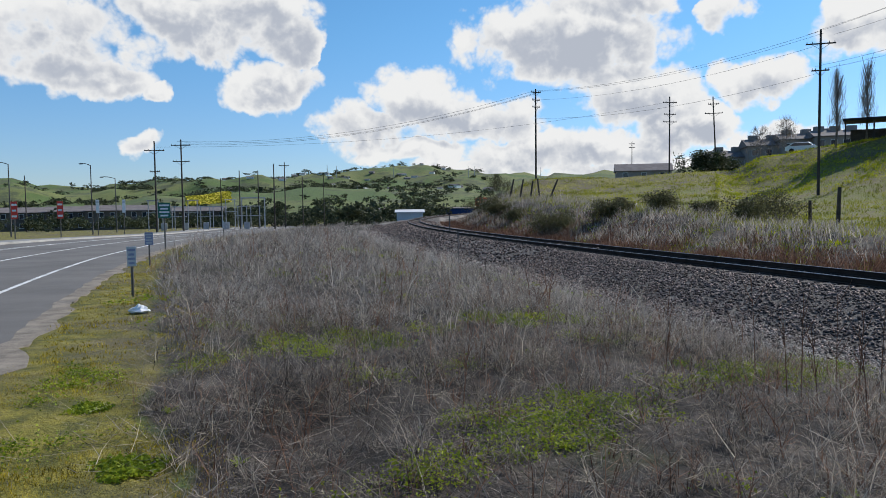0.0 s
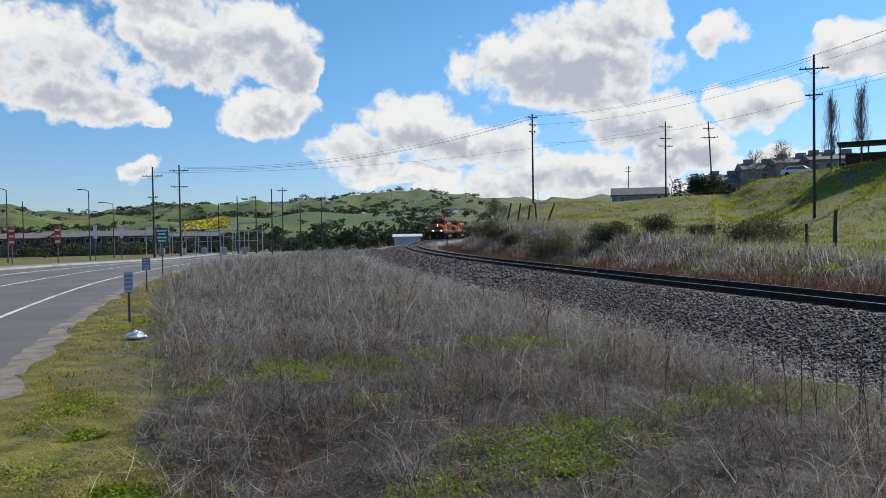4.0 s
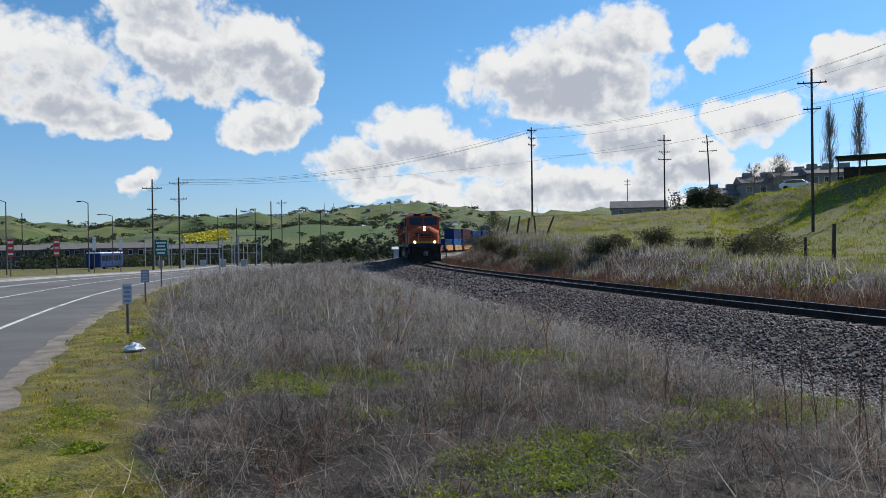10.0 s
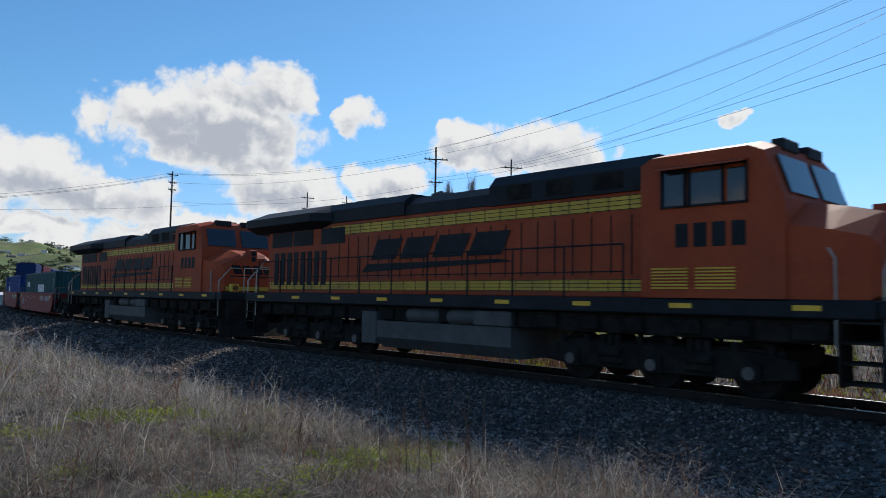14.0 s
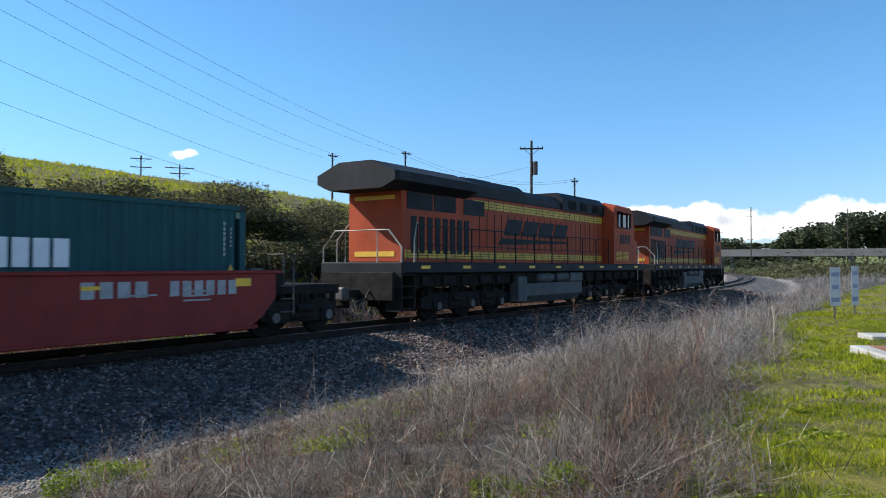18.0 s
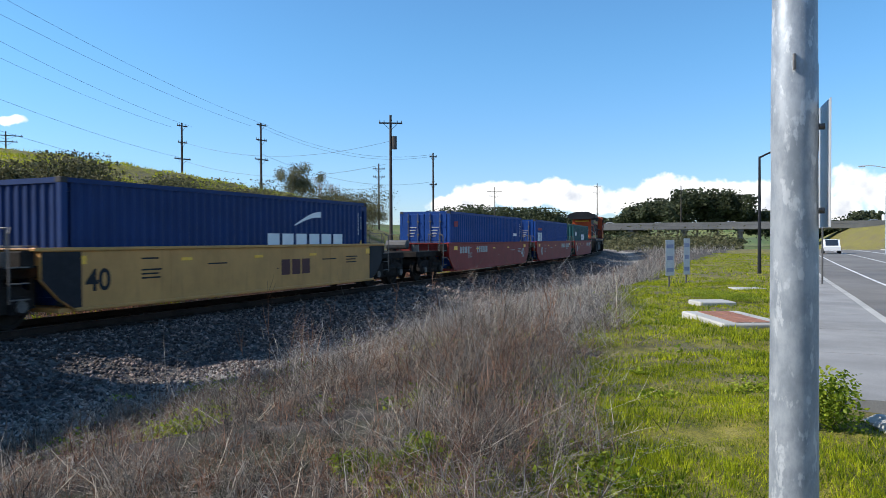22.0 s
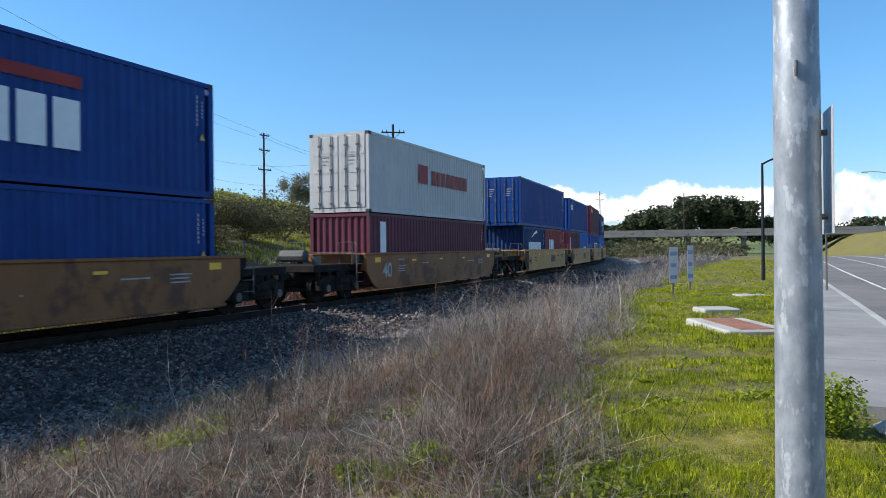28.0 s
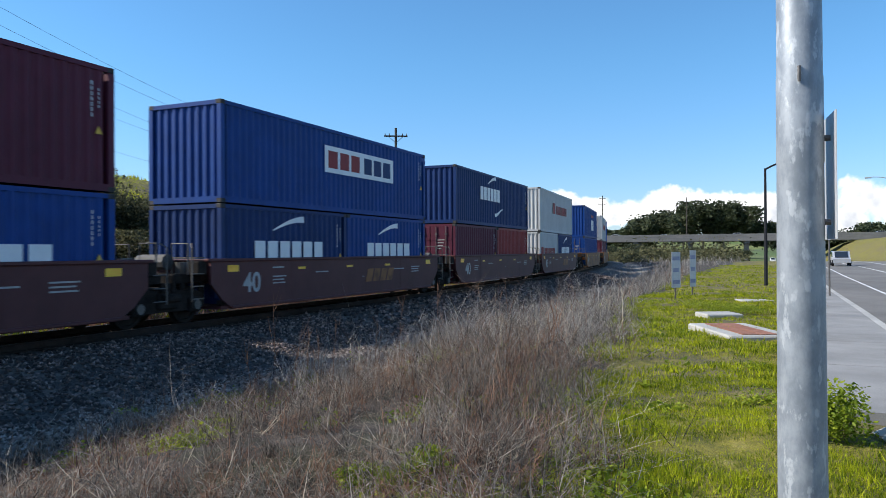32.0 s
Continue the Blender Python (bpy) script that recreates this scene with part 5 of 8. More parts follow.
load(83.9, (container(M_blue, 12.192, 2.591, "blue steel container with a small red mark", -1, (("word", -5.5, -5.0, 1.9, 2.15, M_red, 3), ("plate", 4.2, 4.9, 1.5, 1.65, W_, 1))), 0, 0))
wagon(103.7, M_car_yellow, YEL_L, 9.6, 7.83, True, (True, False), "black", 3)
load(103.7, (container(M_navy, 12.192, 2.591, "navy steel container with white brand blocks and a swoosh", marks=(("word", 0.5, 4.6, 0.9, 1.5, W_, 6), ("arc", 1.8, 3.2, 1.75, 2.1, W_, 1))), 0, 0))
wagon(119.55, M_car_yellow, YEL_L, text="black", brand=3)
load(119.55, (container(M_sky, 6.058, 2.591, "light blue twenty-foot container with white brand blocks", marks=(("word", -1.2, 2.4, 0.95, 1.45, W_, 6), ("plate", -2.3, -1.6, 0.9, 1.6, W_, 1))), -3.06, 0),
     (container(M_sky, 6.058, 2.591, "light blue twenty-foot steel container", marks=(("plate", 2.1, 2.5, 1.3, 1.9, W_, 1),)), 3.06, 0),
     (container(M_navy, 12.192, 2.65, "navy container with white brand blocks, two swooshes and a framed note", marks=CMA + (("plate", 1.1, 3.9, 1.9, 1.94, W_, 1), ("plate", 1.1, 3.9, 0.85, 0.89, W_, 1), ("word", 1.3, 3.7, 1.42, 1.72, W_, 9), ("word", 1.3, 3.6, 1.02, 1.25, W_, 11))), 0, 2.61))
wagon(135.2, M_car_yellow, YEL_L, text="black", brand=3)
load(135.2, (container(M_blue, 12.192, 2.591, "blue container with a white panel of red and navy brand blocks", marks=(("plate", -1.6, 3.0, 0.95, 1.75, W_, 1), ("word", -1.35, 0.7, 1.08, 1.62, M_red, 3), ("word", 0.9, 2.8, 1.08, 1.62, M_navy, 3))), 0, 0),
     (container(M_maroon, 12.192, 2.87, "maroon container with yellow brand blocks", marks=(("word", -5.6, -3.5, 2.2, 2.55, M_yellow, 5),)), 0, 2.61))
wagon(150.6, M_car_yellow, YEL_L, text="black", brand=3)
load(150.6, (container(M_maroon, 6.058, 2.591, "maroon twenty-foot steel container", -1, (("plate", -2.6, -2.35, 1.0, 2.1, W_, 1),)), -3.06, 0),
     (container(M_sky, 6.058, 2.591, "light blue twenty-foot container with brand blocks", marks=(("word", -0.2, 1.6, 0.85, 1.35, W_, 3), ("plate", -0.3, 1.6, 1.5, 1.7, M_red, 1))), 3.06, 0),
     (container(M_blue, 12.192, 2.65, "blue container with small white brand blocks", marks=(("word", -5.4, -4.1, 1.75, 2.15, W_, 3), ("plate", -5.3, -4.2, 2.25, 2.38, M_red, 1))), 0, 2.61))
wagon(166.4, M_car_yellow, YEL_L, 7.83, 9.2, False, (False, True), "black", 3)
load(166.4, (container(M_red, 6.058, 2.591, "red twenty-foot container with white brand blocks", marks=(("word", -1.9, -0.2, 1.15, 1.85, W_, 3),)), 3.06, 0),
     (container(M_navy, 6.058, 2.591, "navy twenty-foot container with white brand blocks", marks=CMA20), -3.06, 0),
     (container(M_blue, 13.716, 2.896, "long blue container with a white number", -1), 0, 2.61))
wagon(185.95, M_car_old, OLD_L, 9.6, 9.6, True, (True, True))
load(185.95, (container(M_purple, 12.192, 2.591, "purple-brown container with white upright letters", marks=(("plate", -5.3, -4.85, 0.7, 2.3, W_, 1),)), 0, 0),
     (container(M_greybox, 12.192, 2.87, "white-grey container with red brand blocks, doors at the rear", -1, YANG), 0, 2.61))
wagon(206.0, M_car_old, OLD_L, 9.6, 9.6, True, (True, True), brand=3)
load(206.0, (container(M_blue, 12.192, 2.591, "plain blue steel container in a well", -1), 0, 0),
     (container(M_blue, 12.192, 2.87, "blue container with large white brand blocks under a red stripe", marks=(("word", 0.0, 2.3, 0.75, 1.75, W_, 3), ("plate", -0.1, 2.2, 2.0, 2.25, M_red, 1))), 0, 2.61))
wagon(225.8, M_car_brown, BRN_L, 9.6, 7.83, True, (True, False), brand=4)
load(225.8, (container(M_greybox, 6.058, 2.591, "white twenty-foot container with red brand blocks", marks=YANG20), -3.06, 0),
     (container(M_navy, 6.058, 2.591, "navy twenty-foot container with white brand blocks and a swoosh", marks=CMA20), 3.06, 0),
     (container(M_greybox, 12.192, 2.87, "white-grey container with red brand blocks", marks=YANG), 0, 2.61))
wagon(241.2, M_car_brown, BRN_L, brand=0)
load(241.2, (container(M_maroon, 6.058, 2.591, "brown-red twenty-foot steel container", -1), -3.06, 0), (container(M_red, 6.058, 2.591, "dull red twenty-foot steel container"), 3.06, 0),
     (container(M_navy, 12.192, 2.65, "navy container with white brand blocks and two swooshes", marks=CMA), 0, 2.61))
wagon(256.7, M_car_brown, BRN_L, brand=4)
load(256.7, (container(M_navy, 6.058, 2.591, "navy twenty-foot container with white brand blocks and a swoosh", marks=CMA20), -3.06, 0), (container(M_blue, 6.058, 2.591, "blue twenty-foot container with white brand blocks and a swoosh", marks=CMA20), 3.06, 0),
     (container(M_blue, 12.192, 2.65, "blue container with a white panel of red and navy brand blocks", marks=(("plate", -1.3, 3.3, 1.25, 2.1, W_, 1), ("word", -1.1, 1.0, 1.4, 1.95, M_red, 3), ("word", 1.15, 3.2, 1.4, 1.95, M_navy, 3))), 0, 2.61))
wagon(272.2, M_car_brown, BRN_L)
load(272.2, (container(M_blue, 12.192, 2.591, "blue container with white brand blocks", marks=(("word", 1.0, 4.7, 0.85, 1.5, W_, 6),)), 0, 0),
     (container(M_maroon, 12.192, 2.65, "maroon container with white number marks"), 0, 2.61))


# ---------------------------------------------------------------- poles and wires
def spot(turn, dist):
    """Plan place at an azimuth (degrees, left positive) and a distance from the origin."""
    return -dist * math.sin(radians(turn)), dist * math.cos(radians(turn))


def ground_at(x, y):
    return float(height(x, y)[0])


def utility_pole(turn, dist, top_up, arms=((0.6, 2.4),), faces=None, r=0.15, label="", lean=0.0, extra=""):
    """A timber pole whose top stands at an elevation (degrees); arms: metres below the top and length."""
    x, y = spot(turn, dist)
    z0 = ground_at(x, y) - 0.3
    top = 1.70 + dist * math.tan(radians(top_up))
    h = top - z0
    face = turn if faces is None else faces
    p = thing("utility_pole", label or "dark timber utility pole with cross-arms and insulators", "utility pole", pose(x, y, z0, 0, lean, face), group="utility poles")
    part("shaft", Shape().tube([(0, 0, 0), (0, 0, h * 0.5), (0, 0, h)], r, M_pole, 10, r * 0.66), p)
    for down, wide in arms:
        z = h - down
        a = Shape().box(-wide / 2, wide / 2, -0.16, -0.05, z - 0.06, z + 0.06, M_pole, 0.01)
        a.tube([(-wide * 0.3, -0.1, z - 0.05), (0, -0.1, z - 0.6)], 0.02, M_steel, 5)
        a.tube([(wide * 0.3, -0.1, z - 0.05), (0, -0.1, z - 0.6)], 0.02, M_steel, 5)
        arm = part("cross_arm", a, p)
        for q in (-0.46, -0.28, 0.28, 0.46):
            s = Shape().tube([(wide * q, -0.1, z + 0.05), (wide * q, -0.1, z + 0.13), (wide * q, -0.1, z + 0.24)], 0.05, M_tank, 7, 0.02)
            part("insulator", s, arm)
    if extra == "transformer":
        part("transformer", Shape().tube([(0.32, 0, h - 2.9), (0.32, 0, h - 2.8), (0.32, 0, h - 1.9), (0.32, 0, h - 1.8)], 0.22, M_tank, 12), p, "grey pole transformer")
    return x, y, top


def wires(name, a, b, offsets, sag, r=0.012, label="black overhead wire strung between poles"):
    """Wires from a to b; offsets: (sideways, down) of each."""
    ax, bx = Vector(a), Vector(b)
    side = (bx - ax).cross(Vector((0, 0, 1))).normalized()
    for o, d in offsets:
        pts = [ax.lerp(bx, t / 14) + side * o - Vector((0, 0, d + sag * 4 * (t / 14) * (1 - t / 14))) for t in range(15)]
        tagged(new(name, Shape().tube(pts, r, M_wire, 4).mesh(name)), label, "overhead wire", group="overhead wires")


pA = utility_pole(27.73, 120, 5.02, ((1.4, 3.0), (4.6, 1.5)), 10)
pB = utility_pole(25.91, 122, 5.18, ((0.9, 3.0), (3.4, 2.6)), 10)
pC = utility_pole(-0.83, 108, 8.92, ((0.5, 1.6), (1.6, 1.2), (2.6, 1.2)), 30, label="tall timber utility pole with short arms on the grassy bank")
pD = utility_pole(-10.72, 133, 7.93, ((1.0, 2.6), (3.0, 2.2), (4.3, 2.6)), 20)
pE = utility_pole(-14.03, 138, 7.75, ((1.3, 2.2), (2.9, 3.6)), 20, lean=-3.5, label="leaning timber utility pole with cross-arms")
pF = utility_pole(-20.65, 82, 11.72, ((1.4, 2.7), (4.0, 1.6)), -10, label="tall dark utility pole at the foot of the green slope")
pG = utility_pole(-26.6, 103, 10.85, ((1.2, 3.2), (3.6, 1.6)), -10)
pH = utility_pole(-8.02, 206, 4.77, ((0.6, 1.6), (1.6, 1.6)), 0, r=0.13)
for turn, dist, up in ((18.52, 157, 3.58), (21.85, 148, 2.95), (20.49, 147, 2.95), (19.32, 129, 3.45), (15.6, 190, 2.6), (23.2, 170, 2.4), (17.2, 175, 2.5), (36.0, 170, 2.5)):
    utility_pole(turn, dist, up, ((0.7, 2.2),) if up > 3.5 else (), 0, r=0.13, label="slim timber pole by the substation")
pP = utility_pole(-74.5, 36, 25.5, ((0.7, 2.6), (4.2, 2.2), (6.0, 1.6)), -74)
pQ = utility_pole(-75.75, 34, 27.0, ((0.7, 2.4),), -74, r=0.17, label="thick dark utility pole beside another")
pR = utility_pole(-117.9, 90, 8.62, ((0.4, 1.4), (2.3, 1.2), (4.2, 2.2)), -80)
pS = utility_pole(-123.55, 86, 8.85, ((0.3, 1.4), (2.0, 1.6), (4.2, 2.0)), -80, label="timber pole with arms and a brace on the hilltop")
pT = utility_pole(-133.4, 63, 9.62, ((0.7, 2.0),), -130, r=0.16, extra="transformer", label="timber pole with one cross-arm and a transformer")
pU = utility_pole(-136.7, 92, 6.75, ((0.5, 0.9), (4.0, 0.9)), -130)
utility_pole(-132.47, 110, 5.92, ((0.8, 1.8), (2.0, 1.8)), -130)
utility_pole(-104.05, 120, 7.85, ((0.5, 3.0), (1.8, 3.0)), -104)
utility_pole(-106.7, 125, 7.35, ((0.6, 4.4), (1.5, 3.0)), -106)
utility_pole(-149.33, 260, 4.25, ((1.0, 2.4), (3.0, 3.0)), -149, r=0.22)
utility_pole(-155.44, 300, 3.95, (), -155, r=0.25)
utility_pole(-141.5, 240, 4.1, ((1.5, 5.0), (3.0, 3.6)), -141, r=0.2)
three = ((-1.3, 0.5), (1.3, 0.5), (0.0, 0.0))
wires("overhead_wire", pB, pC, ((-1.2, 0.4), (0.6, 0.8), (1.2, 0.4)), 2.2, 0.016)
wires("overhead_wire", pC, pF, ((-0.5, 0.3), (0.5, 0.3), (0.5, 1.6), (0.0, 4.2)), 1.2, 0.013)
wires("overhead_wire", pF, pP, three + ((0.5, 3.6), (-0.5, 3.8)), 1.6, 0.012)
wires("overhead_wire", pG, pP, ((-1.2, 0.8), (1.2, 0.8)), 1.8, 0.012)
wires("overhead_wire", pP, pR, ((-1.2, 0.5), (1.2, 0.5), (0.6, 4.2), (-0.6, 6.0)), 1.4, 0.011)
wires("overhead_wire", pQ, pS, ((-1.0, 0.4), (1.0, 0.4)), 1.4, 0.011)
wires("overhead_wire", pR, pT, ((0.0, 2.2), (0.5, 4.2)), 1.5, 0.012)
wires("overhead_wire", pS, pU, ((0.3, 0.2), (-0.5, 0.4), (0.5, 3.6)), 1.6, 0.012)
wires("overhead_wire", pA, pD, ((-1.0, 0.8),), 2.0, 0.014)


# ---------------------------------------------------------------- street furniture near the camera
def street_pole():
    x, y = spot(-163.05, 2.95)
    z = ground_at(x, y) - 0.1
    p = thing("street_light_pole", "galvanised steel street-light pole with a sign fixed on its side", "street light", pose(x, y, z))
    rings = []
    for h in (0.0, 0.3, 0.31, 2.03, 2.04, 2.34, 2.35, 4.0, 8.5):
        r = 0.0865 - 0.0042 * h + (0.0015 if 2.035 <= h <= 2.345 else 0.0)
        rings.append([(r * math.cos(2 * math.pi * j / 40), r * math.sin(2 * math.pi * j / 40), h) for j in range(40)])
    part("shaft", Shape().loft(rings, M_zinc), p, smooth=True)
    sh = Shape()
    toward = Vector((-x, -y, 0)).normalized()
    side = Vector((-toward.y, toward.x, 0))
    c = toward * 0.079
    sh.tube([c + Vector((0, 0, 2.37)), c * 1.08 + Vector((0, 0, 2.345)), c * 1.08 + Vector((0, 0, 2.315))], 0.006, M_steel, 6)
    part("band_clip", sh, p)
    # a sign plate seen edge-on, on brackets, on the side away from the track
    sh = Shape()
    out = (-side * 1.0 if (-side).dot(Vector((-1, -0.3, 0))) > 0 else side)
    for h in (2.12, 1.82):
        a = out * 0.075 + Vector((0, 0, h))
        b = out * 0.098 + Vector((0, 0, h))
        part("bracket", Shape().tube([a, b], 0.012, M_steel, 6), p)
    sh = Shape()
    n_, t_ = out, toward
    base = out * 0.098 + Vector((0, 0, 1.96)) - toward * 0.05
    pts = []
    for k in (0.0, 0.003):
        for u_, v_ in ((-0.15, -0.20), (0.15, -0.20), (0.15, 0.25), (-0.15, 0.25)):
            pts.append(base + (toward * 0.78 - out * 0.0) * u_ + out * (0.10 * u_) + Vector((0, 0, v_)) + n_ * k)
    sh.add(pts, [(0, 1, 2, 3), (4, 7, 6, 5), (0, 4, 5, 1), (1, 5, 6, 2), (2, 6, 7, 3), (3, 7, 4, 0)], M_sign_back)
    part("sign_plate", sh, p, "plain aluminium back of a small sign")


street_pole()


def post_sign(turn, dist, high, wide, tall, plate, label, post=M_steel, faces=0.0, rows=3, ink=M_sign_back, rad=0.03, base=None):
    x, y = spot(turn, dist)
    z = (ground_at(x, y) if base is None else base) - 0.15
    p = thing("sign", label, "sign", pose(x, y, z, 0, 0, turn + faces), group="roadside signs")
    part("post", Shape().tube([(0, 0, 0), (0, 0, high + 0.15)], rad, post, 8), p)
    top = high + 0.17
    pl = part("panel", Shape().box(-wide / 2, wide / 2, -rad - 0.012, -rad - 0.004, top - tall, top, plate, 0.003), p)
    sh = Shape()
    for k in range(rows):
        zz = top - tall * (0.18 + 0.66 * k / max(1, rows - 1))
        q = wide * (0.40 - 0.09 * (k % 2))
        sh.box(-q, q, -rad - 0.0165, -rad - 0.0125, zz - tall * 0.055, zz + tall * 0.055, ink)
    part("writing", sh, pl, "unreadable writing, as bars")
    return p


post_sign(29.50, 16.8, 1.06, 0.17 * 1.1, 0.42, M_sign_back, "small faded white sign on a thin metal post in the verge", faces=-6, rows=4, ink=M_sign_blue, rad=0.028)
post_sign(28.30, 26.2, 1.10, 0.26, 0.42, M_sign_blue, "small faded purple sign on a leaning metal post", faces=-4, rows=4, ink=M_sign_back, rad=0.026)
post_sign(27.2, 37.6, 2.32, 0.56, 0.74, M_sign_green, "green directional road sign with white writing on a post", rows=4, ink=M_white, rad=0.035)
post_sign(23.1, 50, 1.3, 0.10, 0.5, M_sign_back, "slim white marker post at the road edge", rows=2, ink=M_sign_back, rad=0.03)
for turn, up in ((36.7, 1.0), (33.95, 1.0)):
    post_sign(turn, 92, 4.0, 0.62, 1.9, M_sign_red, "tall red and white sign board across the road", rows=3, ink=M_white, rad=0.06)
for turn in (31.6, 29.9):
    post_sign(turn, 105, 4.6, 0.42, 1.7, M_white, "white pole banner across the road", rows=1, ink=M_sign_back, rad=0.05)
post_sign(5.9, 56, 1.55, 0.2, 0.25, M_black, "dark milepost plate on a thin post by the track", rows=1, ink=M_tank, rad=0.05)
post_sign(5.25, 30.5, 1.35, 0.06, 0.3, M_tank, "thin pale marker stake beside the ballast", rows=1, ink=M_tank, rad=0.022)
post_sign(-154.6, 27.0, 1.65, 0.40, 1.25, M_sign_back, "faded poster board on metal posts in the verge", faces=42, rows=3, ink=M_sign_blue, rad=0.03)
post_sign(-155.8, 30.0, 1.75, 0.29, 1.4, M_sign_back, "weathered white board on posts in the verge", faces=38, rows=3, ink=M_sign_blue, rad=0.03)
post_sign(-164.82, 28.6, 2.35, 0.10, 0.3, M_sign_back, "thin galvanised sign post beside the footway", rows=1, ink=M_sign_back, rad=0.03)


def street_lamp(turn, dist, top_up, reach, faces, label, material, r=0.075):
    x, y = spot(turn, dist)
    z = ground_at(x, y) - 0.1
    h = 1.7 + dist * math.tan(radians(top_up)) - z
    p = thing("street_lamp", label, "street lamp", pose(x, y, z, 0, 0, faces), group="street lamps")
    part("post", Shape().tube([(0, 0, 0), (0, 0, h * 0.5), (0, 0, h)], r, material, 10, r * 0.6), p)
    arc = [(0, 0, h - 0.05)] + [(reach * q, 0, h - 0.05 + 0.35 * math.sin(q * math.pi * 0.62)) for q in (0.2, 0.4, 0.6, 0.8, 1.0)]
    part("arm", Shape().tube(arc, r * 0.5, material, 8), p)
    e = arc[-1]
    sh = Shape()
    sh.loft([[(e[0] + a * q, b * q, e[2] + c) for a, b in ((-0.3, -0.12), (0.3, -0.12), (0.38, 0), (0.3, 0.12), (-0.3, 0.12))] for q, c in ((0.6, 0.06), (1.0, 0.0), (0.85, -0.1))], material)
    part("lamp_head", sh, p)


street_lamp(-160.8, 38.0, 5.85, 1.3, 200, "black decorative street lamp with a curved arm", M_black, 0.09)
street_lamp(-161.6, 19.3, 3.05, 0.28, 200, "slim grey lamp post with a small dark lantern", M_zinc, 0.045)
street_lamp(-168.6, 90.0, 4.7, 2.2, 10, "grey street lamp across the road", M_zinc, 0.09)
street_lamp(31.95, 115, 3.25, 1.6, 170, "grey street lamp across the road", M_tank, 0.10)
street_lamp(36.93, 111, 3.25, 2.2, 170, "grey street lamp across the road", M_tank, 0.10)
street_lamp(30.4, 130, 2.35, 2.6, 170, "grey street lamp across the road", M_tank, 0.10)


def vault(turn, dist, w_, l_, h_, label, lid):
    x, y = spot(turn, dist)
    z = ground_at(x, y)
    p = thing("utility_vault", label, "utility vault", pose(x, y, z - 0.15, 0, 0, turn + 21))
    part("collar", Shape().box(-w_ / 2, w_ / 2, -l_ / 2, l_ / 2, 0, h_ + 0.15, M_concrete, 0.03), p)
    if lid:
        for k in range(2):
            x0 = -w_ * 0.27 + k * w_ * 0.27
            part("lid", Shape().box(x0 + 0.01, x0 + w_ * 0.27 - 0.01, -l_ * 0.42, l_ * 0.42, h_ + 0.15, h_ + 0.165, M_rust, 0.004), p, "rusty steel lid")


vault(-158.95, 16.0, 1.25, 2.5, 0.12, "pale concrete utility vault with rusty lids, low in the grass", True)
vault(-157.6, 20.6, 0.95, 0.9, 0.10, "small concrete vault in the grass", False)
vault(-160.0, 27.2, 1.0, 1.0, 0.05, "small concrete vault in the grass", False)

# crumpled white bag in the verge
_x, _y = spot(29.1, 13.8)
rnd = random.Random(7)
sh = Shape()
rings = []
for k in range(5):
    q = (0.95, 1.0, 0.75, 0.5, 0.16)[k]
    rings.append([(0.19 * q * math.cos(j * 0.5236) * rnd.uniform(0.7, 1.3), 0.13 * q * math.sin(j * 0.5236) * rnd.uniform(0.7, 1.3), 0.036 * k + rnd.uniform(-0.015, 0.02)) for j in range(12)])
sh.loft(rings, M_plastic)
thing("plastic_bag", "crumpled white plastic bag lying in the mown verge", "litter", pose(_x, _y, ground_at(_x, _y) + 0.01), shape=sh)
for turn, dist, q in ((-168.5, 7.2, 0.14), (-169.3, 7.0, 0.17), (-170.0, 6.7, 0.10)):
    x, y = spot(turn, dist)
    sh = Shape()
    rings = []
    for k in range(4):
        qq = (0.9, 1.0, 0.8, 0.35)[k]
        rings.append([(q * qq * math.cos(j * 0.785) * rnd.uniform(0.8, 1.2), 0.7 * q * qq * math.sin(j * 0.785) * rnd.uniform(0.8, 1.2), q * 0.22 * k) for j in range(8)])
    thing("rock", "pale loose rock beside the footway", "rock", pose(x, y, ground_at(x, y) + 0.0), group="loose rocks", shape=sh.loft(rings, M_concrete))


# ---------------------------------------------------------------- fence posts on the bank
for turn, dist, h, lean in ((-21.9, 44, 2.1, 1), (-20.2, 50, 1.5, -2), (-16.0, 60, 1.4, 3), (-28.5, 40, 1.3, -18), (1.2, 88, 2.4, 12), (0.4, 86, 2.2, 10), (-0.4, 84, 2.0, 8), (-1.1, 84, 2.2, -6), (-1.9, 82, 2.2, 22)):
    x, y = spot(turn, dist)
    sh = Shape().tube([(0, 0, -0.2), (0, 0, h * 0.5), (0.01, 0, h)], 0.11, M_pole, 8, 0.09)
    thing("fence_post", "weathered dark timber fence post standing askew in dry grass", "fence post", pose(x, y, ground_at(x, y), 0, lean, turn), group="fence posts", shape=sh)
for turn, dist in ((-104, 24.5), (-106, 25.0), (-110, 26.5), (-114.5, 28.5)):
    x, y = spot(turn, dist)
    thing("fence_post", "short timber fence post on the bushy bank", "fence post", pose(x, y, ground_at(x, y) - 0.2, 0, 3, turn), group="fence posts", shape=Shape().tube([(0, 0, 0), (0, 0, 1.4)], 0.09, M_pole, 7, 0.08))


# ---------------------------------------------------------------- plants
rng = np.random.default_rng(11)


